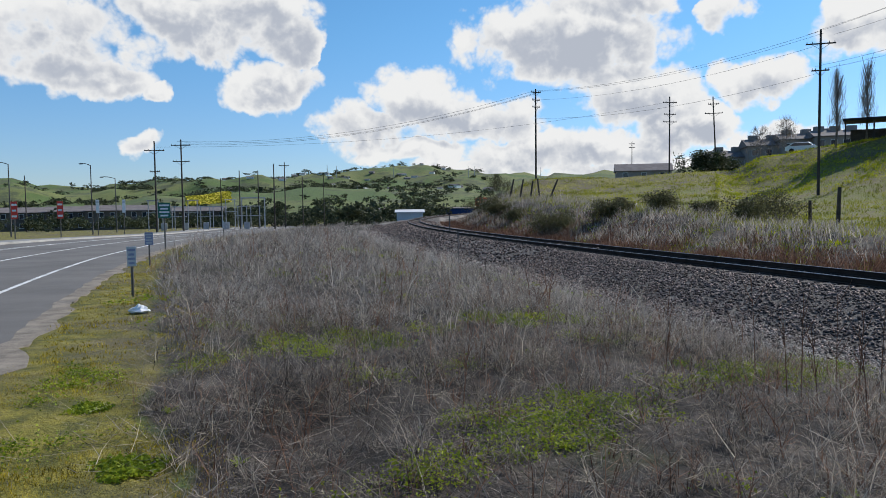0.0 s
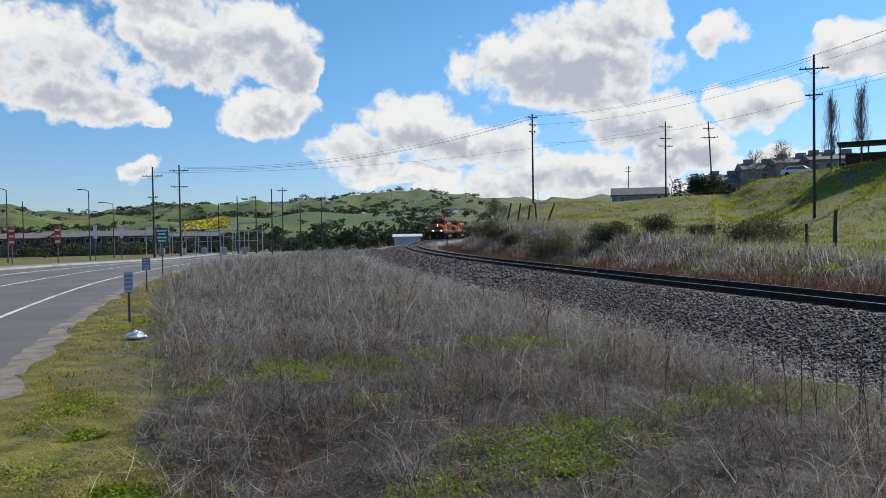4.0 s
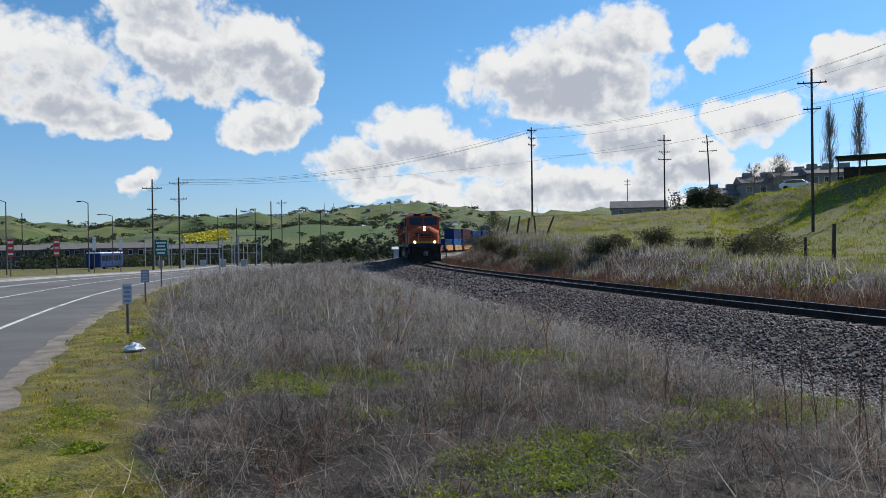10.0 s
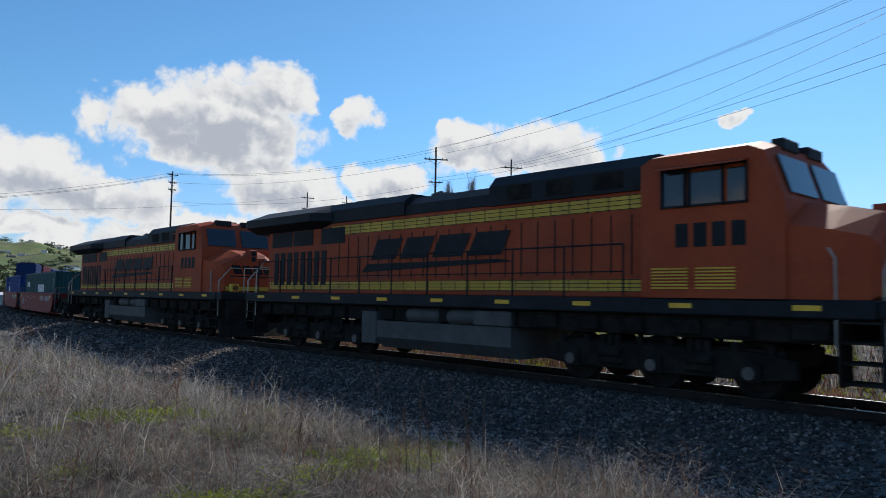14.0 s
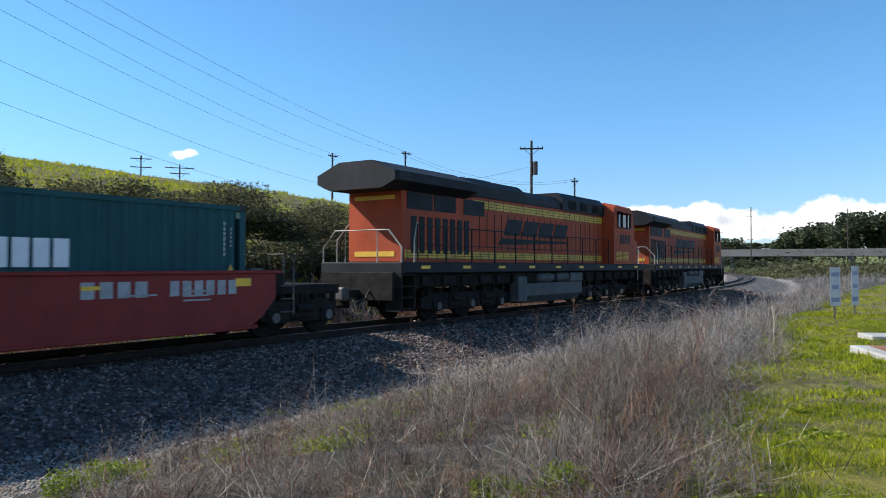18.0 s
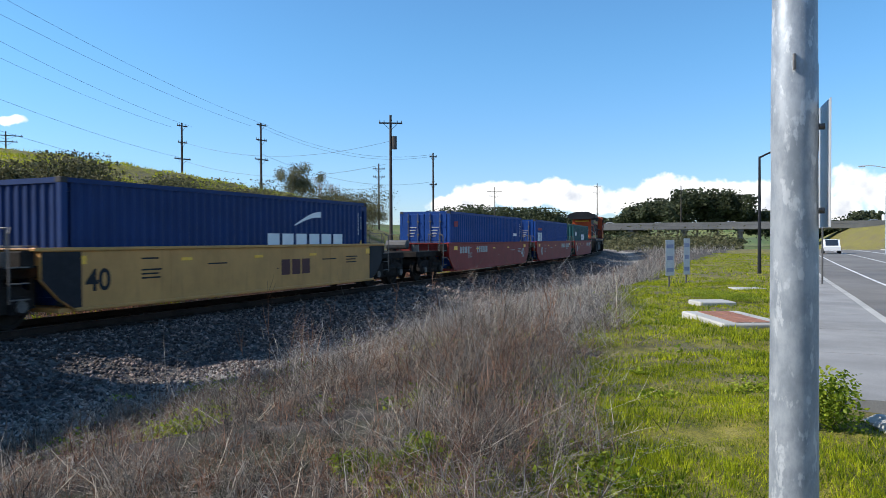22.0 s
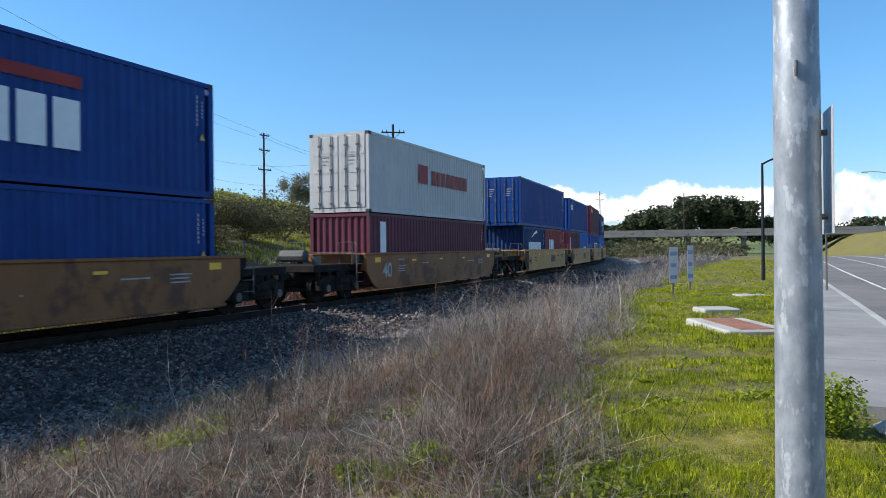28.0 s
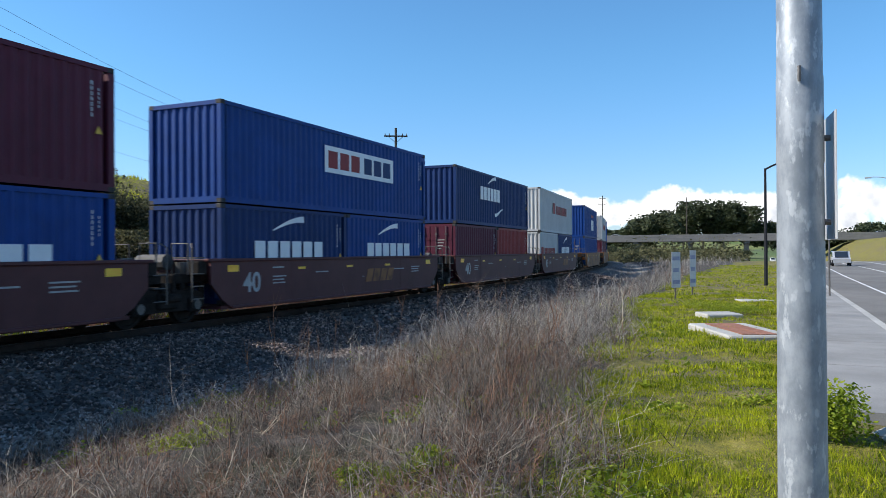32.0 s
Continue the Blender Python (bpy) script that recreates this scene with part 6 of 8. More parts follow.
def stems(name, x, y, hgt, count, spread, width, material, label, twigs=3, curl=0.5, z=None, category="dry brush", kind="stuff", reach=0.10, lift=0.0, simple=False, bushy=False):
    """Clumps of thin stems with side twigs, as one mesh of slim ribbons."""
    n = len(x)
    z = height(x, y) - 0.03 if z is None else z
    c = np.repeat(np.arange(n), count)
    k = len(c)
    h = hgt[c] * rng.uniform(0.45, 1.1, k)
    a = rng.uniform(0, 2 * np.pi, k)
    lean = np.abs(rng.normal(0, spread, k)) + lift
    root = np.stack([x[c] + rng.normal(0, reach, k) * hgt[c], y[c] + rng.normal(0, reach, k) * hgt[c], z[c]], 1)
    if lift:
        root[:, 2] += np.abs(rng.normal(0, 0.5, k)) * lift * 0.10
    way = np.stack([np.cos(a) * np.sin(lean), np.sin(a) * np.sin(lean), np.abs(np.cos(lean)) * 0.9 + 0.02], 1)
    bend = np.stack([rng.normal(0, curl, k), rng.normal(0, curl, k), -np.abs(rng.normal(0, curl * 0.5, k)) * (0.2 if lift else 1.0)], 1) * h[:, None] * 0.3
    mid, tip = root + way * h[:, None] * 0.5 + bend * 0.3, root + way * h[:, None] + bend
    b = rng.uniform(0, 2 * np.pi, k)
    wv = np.stack([np.cos(b), np.sin(b), np.zeros(k)], 1) * (width * rng.uniform(0.5, 1.5, k))[:, None] / 2
    if bushy:
        wv *= 0.75
    if simple:
        bl = np.stack([root - wv, root + wv, tip], 1).reshape(-1, 3)
        return tagged(new(name, quick_mesh(name, bl, np.arange(3 * k), np.full(k, 3), [material])), label, category, kind=kind)
    V = [root - wv, root + wv, mid + wv * 0.8, mid - wv * 0.8, tip]
    verts = np.stack(V, 1).reshape(-1, 3)
    o = np.arange(k) * 5
    quads = np.stack([o, o + 1, o + 2, o + 3], 1)
    tris = np.stack([o + 3, o + 2, o + 4], 1)
    allv, flat, counts = [verts], [quads.ravel(), tris.ravel()], [np.full(k, 4), np.full(k, 3)]
    base = len(verts)
    for _ in range(twigs):
        t = rng.uniform(0.3, 0.95, k)[:, None]
        p = np.where(t < 0.5, root + (mid - root) * t * 2, mid + (tip - mid) * (t * 2 - 1))
        d = way * (0.3 if bushy else 0.6) + rng.normal(0, 0.85 if bushy else 0.55, (k, 3))
        d[:, 2] = np.abs(d[:, 2]) * (0.65 if bushy else 0.8)
        q = p + d * h[:, None] * rng.uniform(0.15, 0.42, k)[:, None]
        v3 = np.stack([p - wv * (0.7 if bushy else 0.45), p + wv * (0.7 if bushy else 0.45), q], 1).reshape(-1, 3)
        allv.append(v3)
        flat.append((base + np.arange(3 * k)))
        counts.append(np.full(k, 3))
        base += 3 * k
    me = quick_mesh(name, np.concatenate(allv), np.concatenate(flat), np.concatenate(counts), [material])
    return tagged(new(name, me), label, category, kind=kind)


def leaves(name, x, y, z, size, material, label, category, kind="stuff", flat_=0.5, parent=None):
    """Loose small leaves, each a folded pair of triangles."""
    k = len(x)
    c = np.stack([x, y, z], 1)
    d = rng.normal(0, 1, (k, 3))
    d[:, 2] *= flat_
    d /= np.linalg.norm(d, axis=1)[:, None]
    e = np.cross(d, rng.normal(0, 1, (k, 3)))
    e /= np.linalg.norm(e, axis=1)[:, None]
    s = (size * rng.uniform(0.6, 1.4, k))[:, None]
    verts = np.stack([c - d * s * 0.5, c + e * s * 0.3, c + d * s * 0.5, c - e * s * 0.3 + np.cross(d, e) * s * 0.12], 1).reshape(-1, 3)
    me = quick_mesh(name, verts, np.arange(4 * k), np.full(k, 4), [material])
    ob = new(name, me)
    if parent is not None:
        ob.parent = parent
        return ob
    return tagged(ob, label, category, kind=kind)


def scatter(n, r0, r1, a0, a1, power=0.5):
    """Places between two distances and azimuths, even over the ground for power 0.5."""
    q = rng.uniform(0, 1, n)
    r = (r0 ** (1 / power) + (r1 ** (1 / power) - r0 ** (1 / power)) * q) ** power
    a = np.radians(rng.uniform(a0, a1, n))
    return -r * np.sin(a), r * np.cos(a)


def brush_mask(x, y, spill=0.0):
    """How readily dry brush grows at a place: between the verge and the ballast."""
    s_, side = off_track(x, y)
    e = from_road(x, y)
    edge = verge_rim(x, y) - 0.1 - spill + 0.30 * rough2(x, y, 2.6)
    clump = 0.62 + 0.65 * rough2(x, y, 0.8) + 0.45 * rough2(x, y, 2.1)
    toe = 5.9 + 0.35 * smooth(-y, 0, 6) + 0.5 * rough2(x, y, 0.7) - spill
    return smooth(e, edge, edge + 0.6) * smooth(side, toe, toe + 1.2) * np.clip(clump, 0.12, 1.0)


def brush(name, n, r0, r1, hi, count, width, material, label, twigs=3, spread=0.35, power=0.5, thin=1.0, curl=0.5, spill=0.0, lift=0.0, north=38, reach=0.10, south_only=False):
    """Brush to both sides of the camera, thinner where it only sweeps past."""
    spans = ((-172, -100, 1.0),) if south_only else ((-36, north, 0.46), (-100, -36, 0.12), (-172, -100, 0.42))
    xs, ys = zip(*[scatter(int(n * share), r0, r1, a0, a1, power) for a0, a1, share in spans])
    x, y = np.concatenate(xs), np.concatenate(ys)
    keep = rng.uniform(0, 1, len(x)) < brush_mask(x, y, spill) * thin
    x, y = x[keep], y[keep]
    h = rng.uniform(0.5, 1.2, len(x)) * hi * (0.85 + 0.5 * rough2(x, y, 0.45) + 0.22 * rough2(x, y, 1.7)) * (1 + 0.4 * smooth(-y, 2, 8))
    return stems(name, x, y, np.maximum(h, 0.10), count, spread, width, material, label, twigs, curl, lift=lift, reach=reach, bushy=True)


BR = "dense dry grey-brown weed stalks beside the track"
LT = "flattened tangle of broken dry stalks on the soil"
brush("dry_litter", 8500, 2.3, 10, 0.34, 6, 0.0085, M_dry_dark, LT, 2, 0.22, 0.75, 1.0, 1.0, 0.35, 1.22, 45, 0.35)
brush("dry_litter", 8000, 10, 26, 0.50, 6, 0.015, M_dry_dark, LT, 2, 0.25, 0.7, 1.0, 1.0, 0.35, 1.10, 38, 0.35)
# near stalks take the darker copy, far ones the lighter: brightness set by colour
brush("dry_brush", 6000, 2.6, 10, 0.46, 4, 0.0070, M_dry_dark, BR, 12, 0.9, 0.75, 1.0, 0.9)
brush("dry_brush", 1900, 3.2, 10, 0.72, 3, 0.0080, M_dry_dark, BR, 12, 0.4, 0.75, 0.9, 0.6)
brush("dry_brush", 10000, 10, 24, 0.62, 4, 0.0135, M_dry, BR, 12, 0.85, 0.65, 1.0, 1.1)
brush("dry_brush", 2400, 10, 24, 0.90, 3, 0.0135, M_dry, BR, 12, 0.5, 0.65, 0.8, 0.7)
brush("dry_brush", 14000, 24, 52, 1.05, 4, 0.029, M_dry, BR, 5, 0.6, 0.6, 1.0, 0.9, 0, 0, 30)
MD = "rounded heap of tangled dry weed twigs"
brush("dry_mounds", 620, 3.0, 13, 0.56, 36, 0.0080, M_dry_dark, MD, 4, 0.75, 0.65, 1.0, 0.8, 0, 0, 34, 0.14)
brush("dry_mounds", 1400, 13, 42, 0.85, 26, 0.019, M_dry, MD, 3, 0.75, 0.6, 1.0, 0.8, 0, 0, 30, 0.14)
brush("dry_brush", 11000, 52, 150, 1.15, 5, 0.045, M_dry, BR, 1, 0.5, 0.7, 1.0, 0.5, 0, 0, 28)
brush("reddish_brush", 2000, 3.4, 14, 0.66, 6, 0.0085, M_dry_red, "patches of reddish-brown dry stalks", 6, 0.40, 0.8, 0.8)
brush("reddish_brush", 3000, 12, 60, 1.10, 6, 0.019, M_dry_red, "taller reddish-brown dry stalks", 4, 0.30, 0.7, 0.8)
brush("reddish_brush", 3600, 3.0, 13, 0.40, 6, 0.0080, M_dry_red, "low dark reddish-brown dead weeds beside the gravel", 6, 0.5, 0.7, 1.0, 0.8, south_only=True)
brush("dry_mounds", 640, 4.0, 22, 0.50, 38, 0.0105, M_dry_dark, MD, 4, 0.8, 0.65, 1.0, 0.8, reach=0.14, south_only=True)
brush("pale_stalks", 1100, 2.6, 10, 0.85, 2, 0.0090, M_straw, "pale broken straw stalks", 4, 0.3, 0.8, 1.0, 0.4, 0.5, 1.0)
brush("pale_stalks", 420, 2.8, 9, 1.25, 1, 0.0095, M_straw, "long pale stalks fallen across the brush", 1, 0.2, 0.8, 1.0, 0.25, 0.3, 1.25)
brush("pale_stalks", 1600, 10, 26, 1.0, 2, 0.014, M_straw, "pale broken straw stalks", 3, 0.6, 0.8)


def green_patches(name, n, r0, r1, a0, a1, size, material, label, f=0.9, level=0.25, spread=0.12, power=0.6):
    """Weeds in clumps: each clump a low heap of small leaves."""
    x, y = scatter(n, r0, r1, a0, a1, power)
    s_, side = off_track(x, y)
    e = from_road(x, y)
    near_rim = np.exp(-((e - verge_rim(x, y) - 0.3) / 0.9) ** 2) * (y < 0) + np.exp(-((side - 6.6) / 1.0) ** 2) * 0.5
    ok = (rough2(x + 7, y - 3, f) + 0.45 * rough2(x, y + 5, f * 3) + np.where(y < 0, 0.25, 0.45) * near_rim > level) & (side > 5.2) & (e > np.where(y < -1.5, 2.1, 0.9))
    x, y = x[ok], y[ok]
    c = np.repeat(np.arange(len(x)), 34)
    wide = rng.uniform(0.5, 1.4, len(x)) * spread
    dx, dy = rng.normal(0, 1, len(c)) * wide[c], rng.normal(0, 1, len(c)) * wide[c]
    z = height(x, y)[c] + np.abs(rng.normal(0.4, 0.5, len(c))) * wide[c] * np.exp(-(dx ** 2 + dy ** 2) / (2.5 * wide[c] ** 2)) + 0.01
    return leaves(name, x[c] + dx, y[c] + dy, z, np.full(len(c), size), material, label, "weeds")


GW = "low bright green weeds between the dry stalks"
green_patches("green_weeds", 5200, 2.6, 12, -24, 38, 0.024, M_weed, GW, 1.0, 0.30, 0.09)
green_patches("green_weeds", 4200, 2.6, 12, -172, -110, 0.042, M_weed, GW, 1.0, 0.52, 0.11)
green_patches("green_weeds", 4200, 10, 34, -172, 34, 0.062, M_weed, GW, 0.6, 0.50, 0.16)


def grass(name, n, r0, r1, a0, a1, hi, width, label, inside, material=None, power=0.6, count=3, spread=0.5):
    x, y = scatter(n, r0, r1, a0, a1, power)
    ok = inside(x, y)
    x, y = x[ok], y[ok]
    return stems(name, x, y, np.full(len(x), hi) * (1 + 0.45 * rough2(x, y, 0.9) + 0.35 * rough2(x, y, 3.1)), count, spread, width, material or M_grass, label, 0, 0.6, category="grass", reach=0.35, simple=True)


def bare(x, y):
    """Worn patches in the verge."""
    return rough2(x * 1.1 + 3, y * 0.9, 1.4) + 0.7 * rough2(x, y, 4.3)


def verge(x, y):
    e = from_road(x, y)
    edge = np.where(y < -7.0, 2.0, 0.30 + 0.25 * rough2(x, y, 1.1))
    return (e > edge) & (e < verge_rim(x, y) + 0.6) & (rng.uniform(0, 1, len(x)) < np.where(y < 0, 0.5, 0.25) + np.where(y < 0, 0.5, 0.75) * smooth(bare(x, y), -0.75, -0.15))


def late(x, y):
    return verge(x, y) & (y < 1.0)


VG = "short patchy green verge grass"
grass("verge_grass", 42000, 2.2, 9, 8, 62, 0.055, 0.012, VG, verge, M_verge, 0.6, 5, 0.7)
grass("verge_grass", 20000, 9, 30, 12, 42, 0.085, 0.024, VG, verge, M_verge, 0.6, 5, 0.7)
LG = "lush yellow-green verge grass"
grass("lush_grass", 62000, 2.6, 10, -180, -128, 0.095, 0.013, LG, late, M_grass, 0.6, 5, 0.75)
grass("lush_grass", 38000, 10, 30, -177, -140, 0.12, 0.024, LG, late, M_grass, 0.6, 5, 0.75)
grass("lush_grass", 30000, 30, 90, -170, -142, 0.14, 0.045, LG, late, M_grass, 0.6, 4, 0.75)
grass("verge_grass", 6000, 30, 80, 18, 36, 0.12, 0.045, VG, verge, M_verge)


def tufts(x, y):
    return verge(x, y) & (rough2(x * 1.3, y, 1.2) + 0.5 * rough2(x, y, 3.7) > 0.5)


def dry_spots(x, y):
    return verge(x, y) & (rough2(x, y * 1.2 + 4, 1.0) > 0.3)


TG = "taller bright green grass tufts in the verge"
grass("grass_tufts", 11000, 2.6, 10, 8, 50, 0.065, 0.012, TG, tufts, M_verge, 0.6, 5, 0.6)
grass("grass_tufts", 18000, 2.6, 12, -176, -128, 0.17, 0.014, TG, tufts, None, 0.6, 5, 0.6)
grass("grass_tufts", 16000, 12, 34, -176, -140, 0.20, 0.017, TG, tufts, None, 0.6, 5, 0.6)
grass("dead_grass", 9000, 2.4, 12, 8, 55, 0.06, 0.006, "brown dead grass in the verge", dry_spots, M_dry, 0.6, 5, 0.95)
grass("dead_grass", 8000, 2.4, 12, -178, -130, 0.06, 0.006, "brown dead grass in the verge", dry_spots, M_dry, 0.6, 4, 0.95)


def field(x, y):
    s_, side = off_track(x, y)
    return (side < -10) & (s_ < 130) & (rng.uniform(0, 1, len(x)) < 0.25 + 0.75 * smooth(rough2(x, y, 0.35), -0.5, 0.2))


grass("hill_grass", 80000, 22, 115, -130, -62, 0.30, 0.085, "bright spring grass on the hillside beyond the track", field, M_hill)
grass("hill_grass", 16000, 86, 114, -52, -14, 0.35, 0.11, "bright spring grass along the crest of the slope", field, M_hill)
grass("field_grass", 60000, 26, 110, -62, 3, 0.34, 0.055, "rough olive and straw-coloured grass on the slope beyond the track", field, M_field)


def bank(name, n, s0, s1, near, wide_, hi, count, width, material, label, twigs, level, f=0.33, shift=0.0, spread=0.45):
    """Plants on the strip beyond the track, thick and thin by patches."""
    s = rng.uniform(s0, s1, n)
    side = -near - np.abs(rng.normal(0, wide_, n))
    x, y, _ = on_track(s, side)
    ok = (rough2(x + shift, y - shift, f) + 0.5 * rough2(x, y, f * 3.1) + rng.normal(0, 0.25, n) > level)
    x, y = x[ok], y[ok]
    h = hi * rng.uniform(0.5, 1.2, len(x)) * (1 + 0.4 * rough2(x, y, 0.6))
    return stems(name, x, y, np.maximum(h, 0.1), count, spread, width, material, label, twigs, 0.7, reach=0.25)


for s0, s1, share, lush_share in ((-112, -30, 1.0, 1.0), (-30, 45, 0.45, 1.3)):
    bank("bank_dry_grass", int(4600 * share), s0, s1, 5.4, 4.5, 0.80, 5, 0.028, M_dry, "grey dry stalks on the bank beyond the track", 2, -0.35)
    bank("bank_dry_grass", 12000 if s1 < 0 else 9000, s0, s1, 3.8, 2.1, 0.62, 5, 0.030, M_dry_red, "dark reddish-brown scrub along the foot of the bank", 1, -0.2, 0.4, 9)
    bank("bank_dry_grass", int(1900 * share), s0, s1, 6.0, 4.5, 0.75, 4, 0.026, M_straw, "tall pale dry grass on the bank beyond the track", 1, 0.0, 0.3, 21)
    bank("bank_grass", int(9000 * lush_share), s0, s1, 4.2, 5.0, 0.30, 6, 0.04, M_grass, "green grass patches on the bank beyond the track", 0, 0.05, 0.28, -8, 0.7)


# ---------------------------------------------------------------- bushes and trees
def rosette(x, y, size, count, label):
    """A weed with long curved leaves springing from one crown."""
    t = thing("weed_plant", label, "weed", pose(x, y, ground_at(x, y) - 0.01), group="leafy weeds")
    for k in range(count):
        a, up = k * 2.4, rng.uniform(0.25, 1.2)
        l, w_ = size * rng.uniform(0.6, 1.1), size * rng.uniform(0.09, 0.14)
        c, s = math.cos(a), math.sin(a)
        pts = []
        for q, wide_ in ((0.0, 0.3), (0.35, 1.0), (0.7, 0.9), (1.0, 0.1)):
            r_, z = l * q * math.cos(up * (1 - 0.3 * q)), l * q * math.sin(up) * (1 - 0.45 * q)
            pts.append([(c * r_ - s * w_ * wide_, s * r_ + c * w_ * wide_, z + w_ * 0.3), (c * r_, s * r_, z), (c * r_ + s * w_ * wide_, s * r_ - c * w_ * wide_, z + w_ * 0.3)])
        sh = Shape()
        sh.loft(pts, M_weed, caps=False, closed=False)
        part("leaf", sh, t)


def tall_weed(turn, dist, high):
    """One slender dead stalk with a few upright branches and small seed heads."""
    x, y = spot(turn, dist)
    t = thing("tall_dry_weed", "tall slender dead weed stalk above the brush", "weed", pose(x, y, ground_at(x, y) - 0.02), group="tall dry weeds")
    r_ = random.Random(int(turn * 37))
    lx, ly = r_.uniform(-0.12, 0.12) * high, r_.uniform(-0.12, 0.12) * high
    part("stalk", Shape().tube([(0, 0, 0), (lx * 0.4, ly * 0.4, high * 0.5), (lx, ly, high)], 0.006, M_dry_red, 5, 0.002), t)
    for k in range(6):
        q = r_.uniform(0.35, 0.9)
        a, l = r_.uniform(0, 6.28), high * r_.uniform(0.12, 0.3)
        bx, by, bz = lx * q, ly * q, high * q
        part("branch", Shape().tube([(bx, by, bz), (bx + l * 0.35 * math.cos(a), by + l * 0.35 * math.sin(a), bz + l * 0.6), (bx + l * 0.5 * math.cos(a), by + l * 0.5 * math.sin(a), bz + l)], 0.0035, M_dry_red, 4, 0.0015), t)


for turn, dist, high in ((-125.24, 9.5, 1.05), (-128.35, 9.5, 0.92), (-127.27, 9.0, 0.86), (-126.4, 9.5, 0.95), (-131.6, 10.5, 0.95), (-124.1, 10.5, 1.5), (-133.5, 12, 1.2), (-24.6, 7.5, 0.95), (-16.8, 8.5, 1.05), (-20.9, 6.5, 0.75), (-23.3, 6.8, 0.85), (-18.9, 7.2, 0.8), (-22.0, 8.0, 1.0), (-10.5, 7.5, 0.75), (5.0, 6.0, 0.7), (-136.5, 14, 1.3), (-122.5, 9.0, 0.9), (-19.8, 6.9, 0.95), (-24.0, 6.2, 0.8)):
    tall_weed(turn, dist, high)


def bush(turn, dist, w_, h_, material, label, n=1400, leaf=0.11, name="bush"):
    x, y = spot(turn, dist)
    z = ground_at(x, y)
    t = thing(name, label, "bush", pose(x, y, z - 0.05), group="bushes")
    sh = Shape()
    for k in range(9):
        a = k * 0.7 + turn
        sh.tube([(0, 0, 0), (w_ * 0.15 * math.cos(a), w_ * 0.2 * math.sin(a), h_ * 0.3), (w_ * 0.26 * math.cos(a), w_ * 0.26 * math.sin(a), h_ * 0.5)], 0.012 * h_, M_bark, 5, 0.004 * h_)
    part("stem_work", sh, t)
    c = np.clip(rng.normal(0, 1, (16, 3)), -1.5, 1.5) * (w_ * 0.25, w_ * 0.25, h_ * 0.16) + (0, 0, h_ * 0.48)
    k = rng.integers(0, 16, n)
    p = c[k] + np.clip(rng.normal(0, 1, (n, 3)), -1.7, 1.7) * (w_ * 0.12, w_ * 0.12, h_ * 0.12)
    p[:, 2] = np.clip(p[:, 2], 0.05, None)
    leaves("foliage", p[:, 0], p[:, 1], p[:, 2], np.full(n, leaf), material, "", "", parent=t)


for turn, dist, w_, h_ in ((-1.5, 52, 3.5, 2.3), (-2.6, 53, 2.0, 1.5), (-6.2, 50, 2.3, 1.6), (-7.2, 52, 1.6, 1.2), (-10.0, 50, 2.3, 1.7), (-16.0, 46, 2.2, 1.8), (-18.3, 50, 2.9, 2.5), (2.6, 78, 2.8, 3.0), (3.4, 88, 4.0, 2.6), (2.0, 74, 2.4, 1.6), (1.0, 66, 2.4, 1.5), (-13.2, 50, 1.6, 1.0), (2.0, 95, 3.0, 3.4)):
    bush(turn, dist, w_, h_, M_bush, "dark dry scrub bush on the railway bank", 4200, 0.10)
for turn, dist, w_, h_ in ((-86, 31, 5.0, 2.4), (-89.5, 30, 4.4, 2.2), (-92.5, 30, 4.0, 1.9), (-97, 27, 3.4, 1.5), (-101, 28, 3.6, 1.7), (-105, 28, 3.6, 1.6), (-108.5, 29, 3.6, 1.9), (-110.5, 31, 3.6, 2.2), (-113, 31, 3.6, 1.8), (-116, 33, 3.6, 1.8), (-119, 36, 4.0, 1.9), (-122, 39, 4.0, 1.8), (-125, 44, 4.5, 2.2), (-128, 50, 5.0, 2.4), (-80, 30, 5.0, 2.6), (-131, 58, 5.0, 3.0), (-106.5, 24, 2.4, 1.1), (-112.5, 26, 2.6, 1.2), (-117.5, 29, 2.8, 1.3)):
    bush(turn, dist * 1.18, w_ * 1.3, h_ * 1.6, M_bush, "olive-green coyote bush on the bank beyond the track", 9500, 0.13)
for turn, dist, w_, h_ in ((-165.4, 6.9, 0.46, 0.60), (-157.6, 23, 1.8, 0.32), (-159, 22, 1.4, 0.28)):
    bush(turn, dist, w_, h_, M_weed, "leafy green weed bush beside the footway", 2200, 0.036)
for turn, dist, w_, h_ in ((30.6, 5.0, 0.42, 0.11), (29.6, 5.05, 0.30, 0.09), (32.4, 6.6, 0.40, 0.10), (-135.6, 4.85, 0.40, 0.36), (-137.0, 4.75, 0.20, 0.24), (-131.5, 4.9, 0.4, 0.24), (-100.7, 7.1, 0.6, 0.3), (-103.0, 7.3, 0.5, 0.22)):
    bush(turn, dist, w_, h_, M_weed, "bright green leafy weed at the verge", 2200, 0.032)
for x, y, size, count in ((2.72, -4.45, 0.20, 14), (3.45, -5.9, 0.16, 12), (3.3, -5.1, 0.10, 9), (1.55, -4.6, 0.10, 9), (2.0, -5.2, 0.09, 8), (4.3, -8.2, 0.2, 12), (-1.9, 4.6, 0.10, 9), (-2.9, 5.6, 0.12, 10)):
    rosette(x, y, size, count, "low leafy weed with long curved leaves")


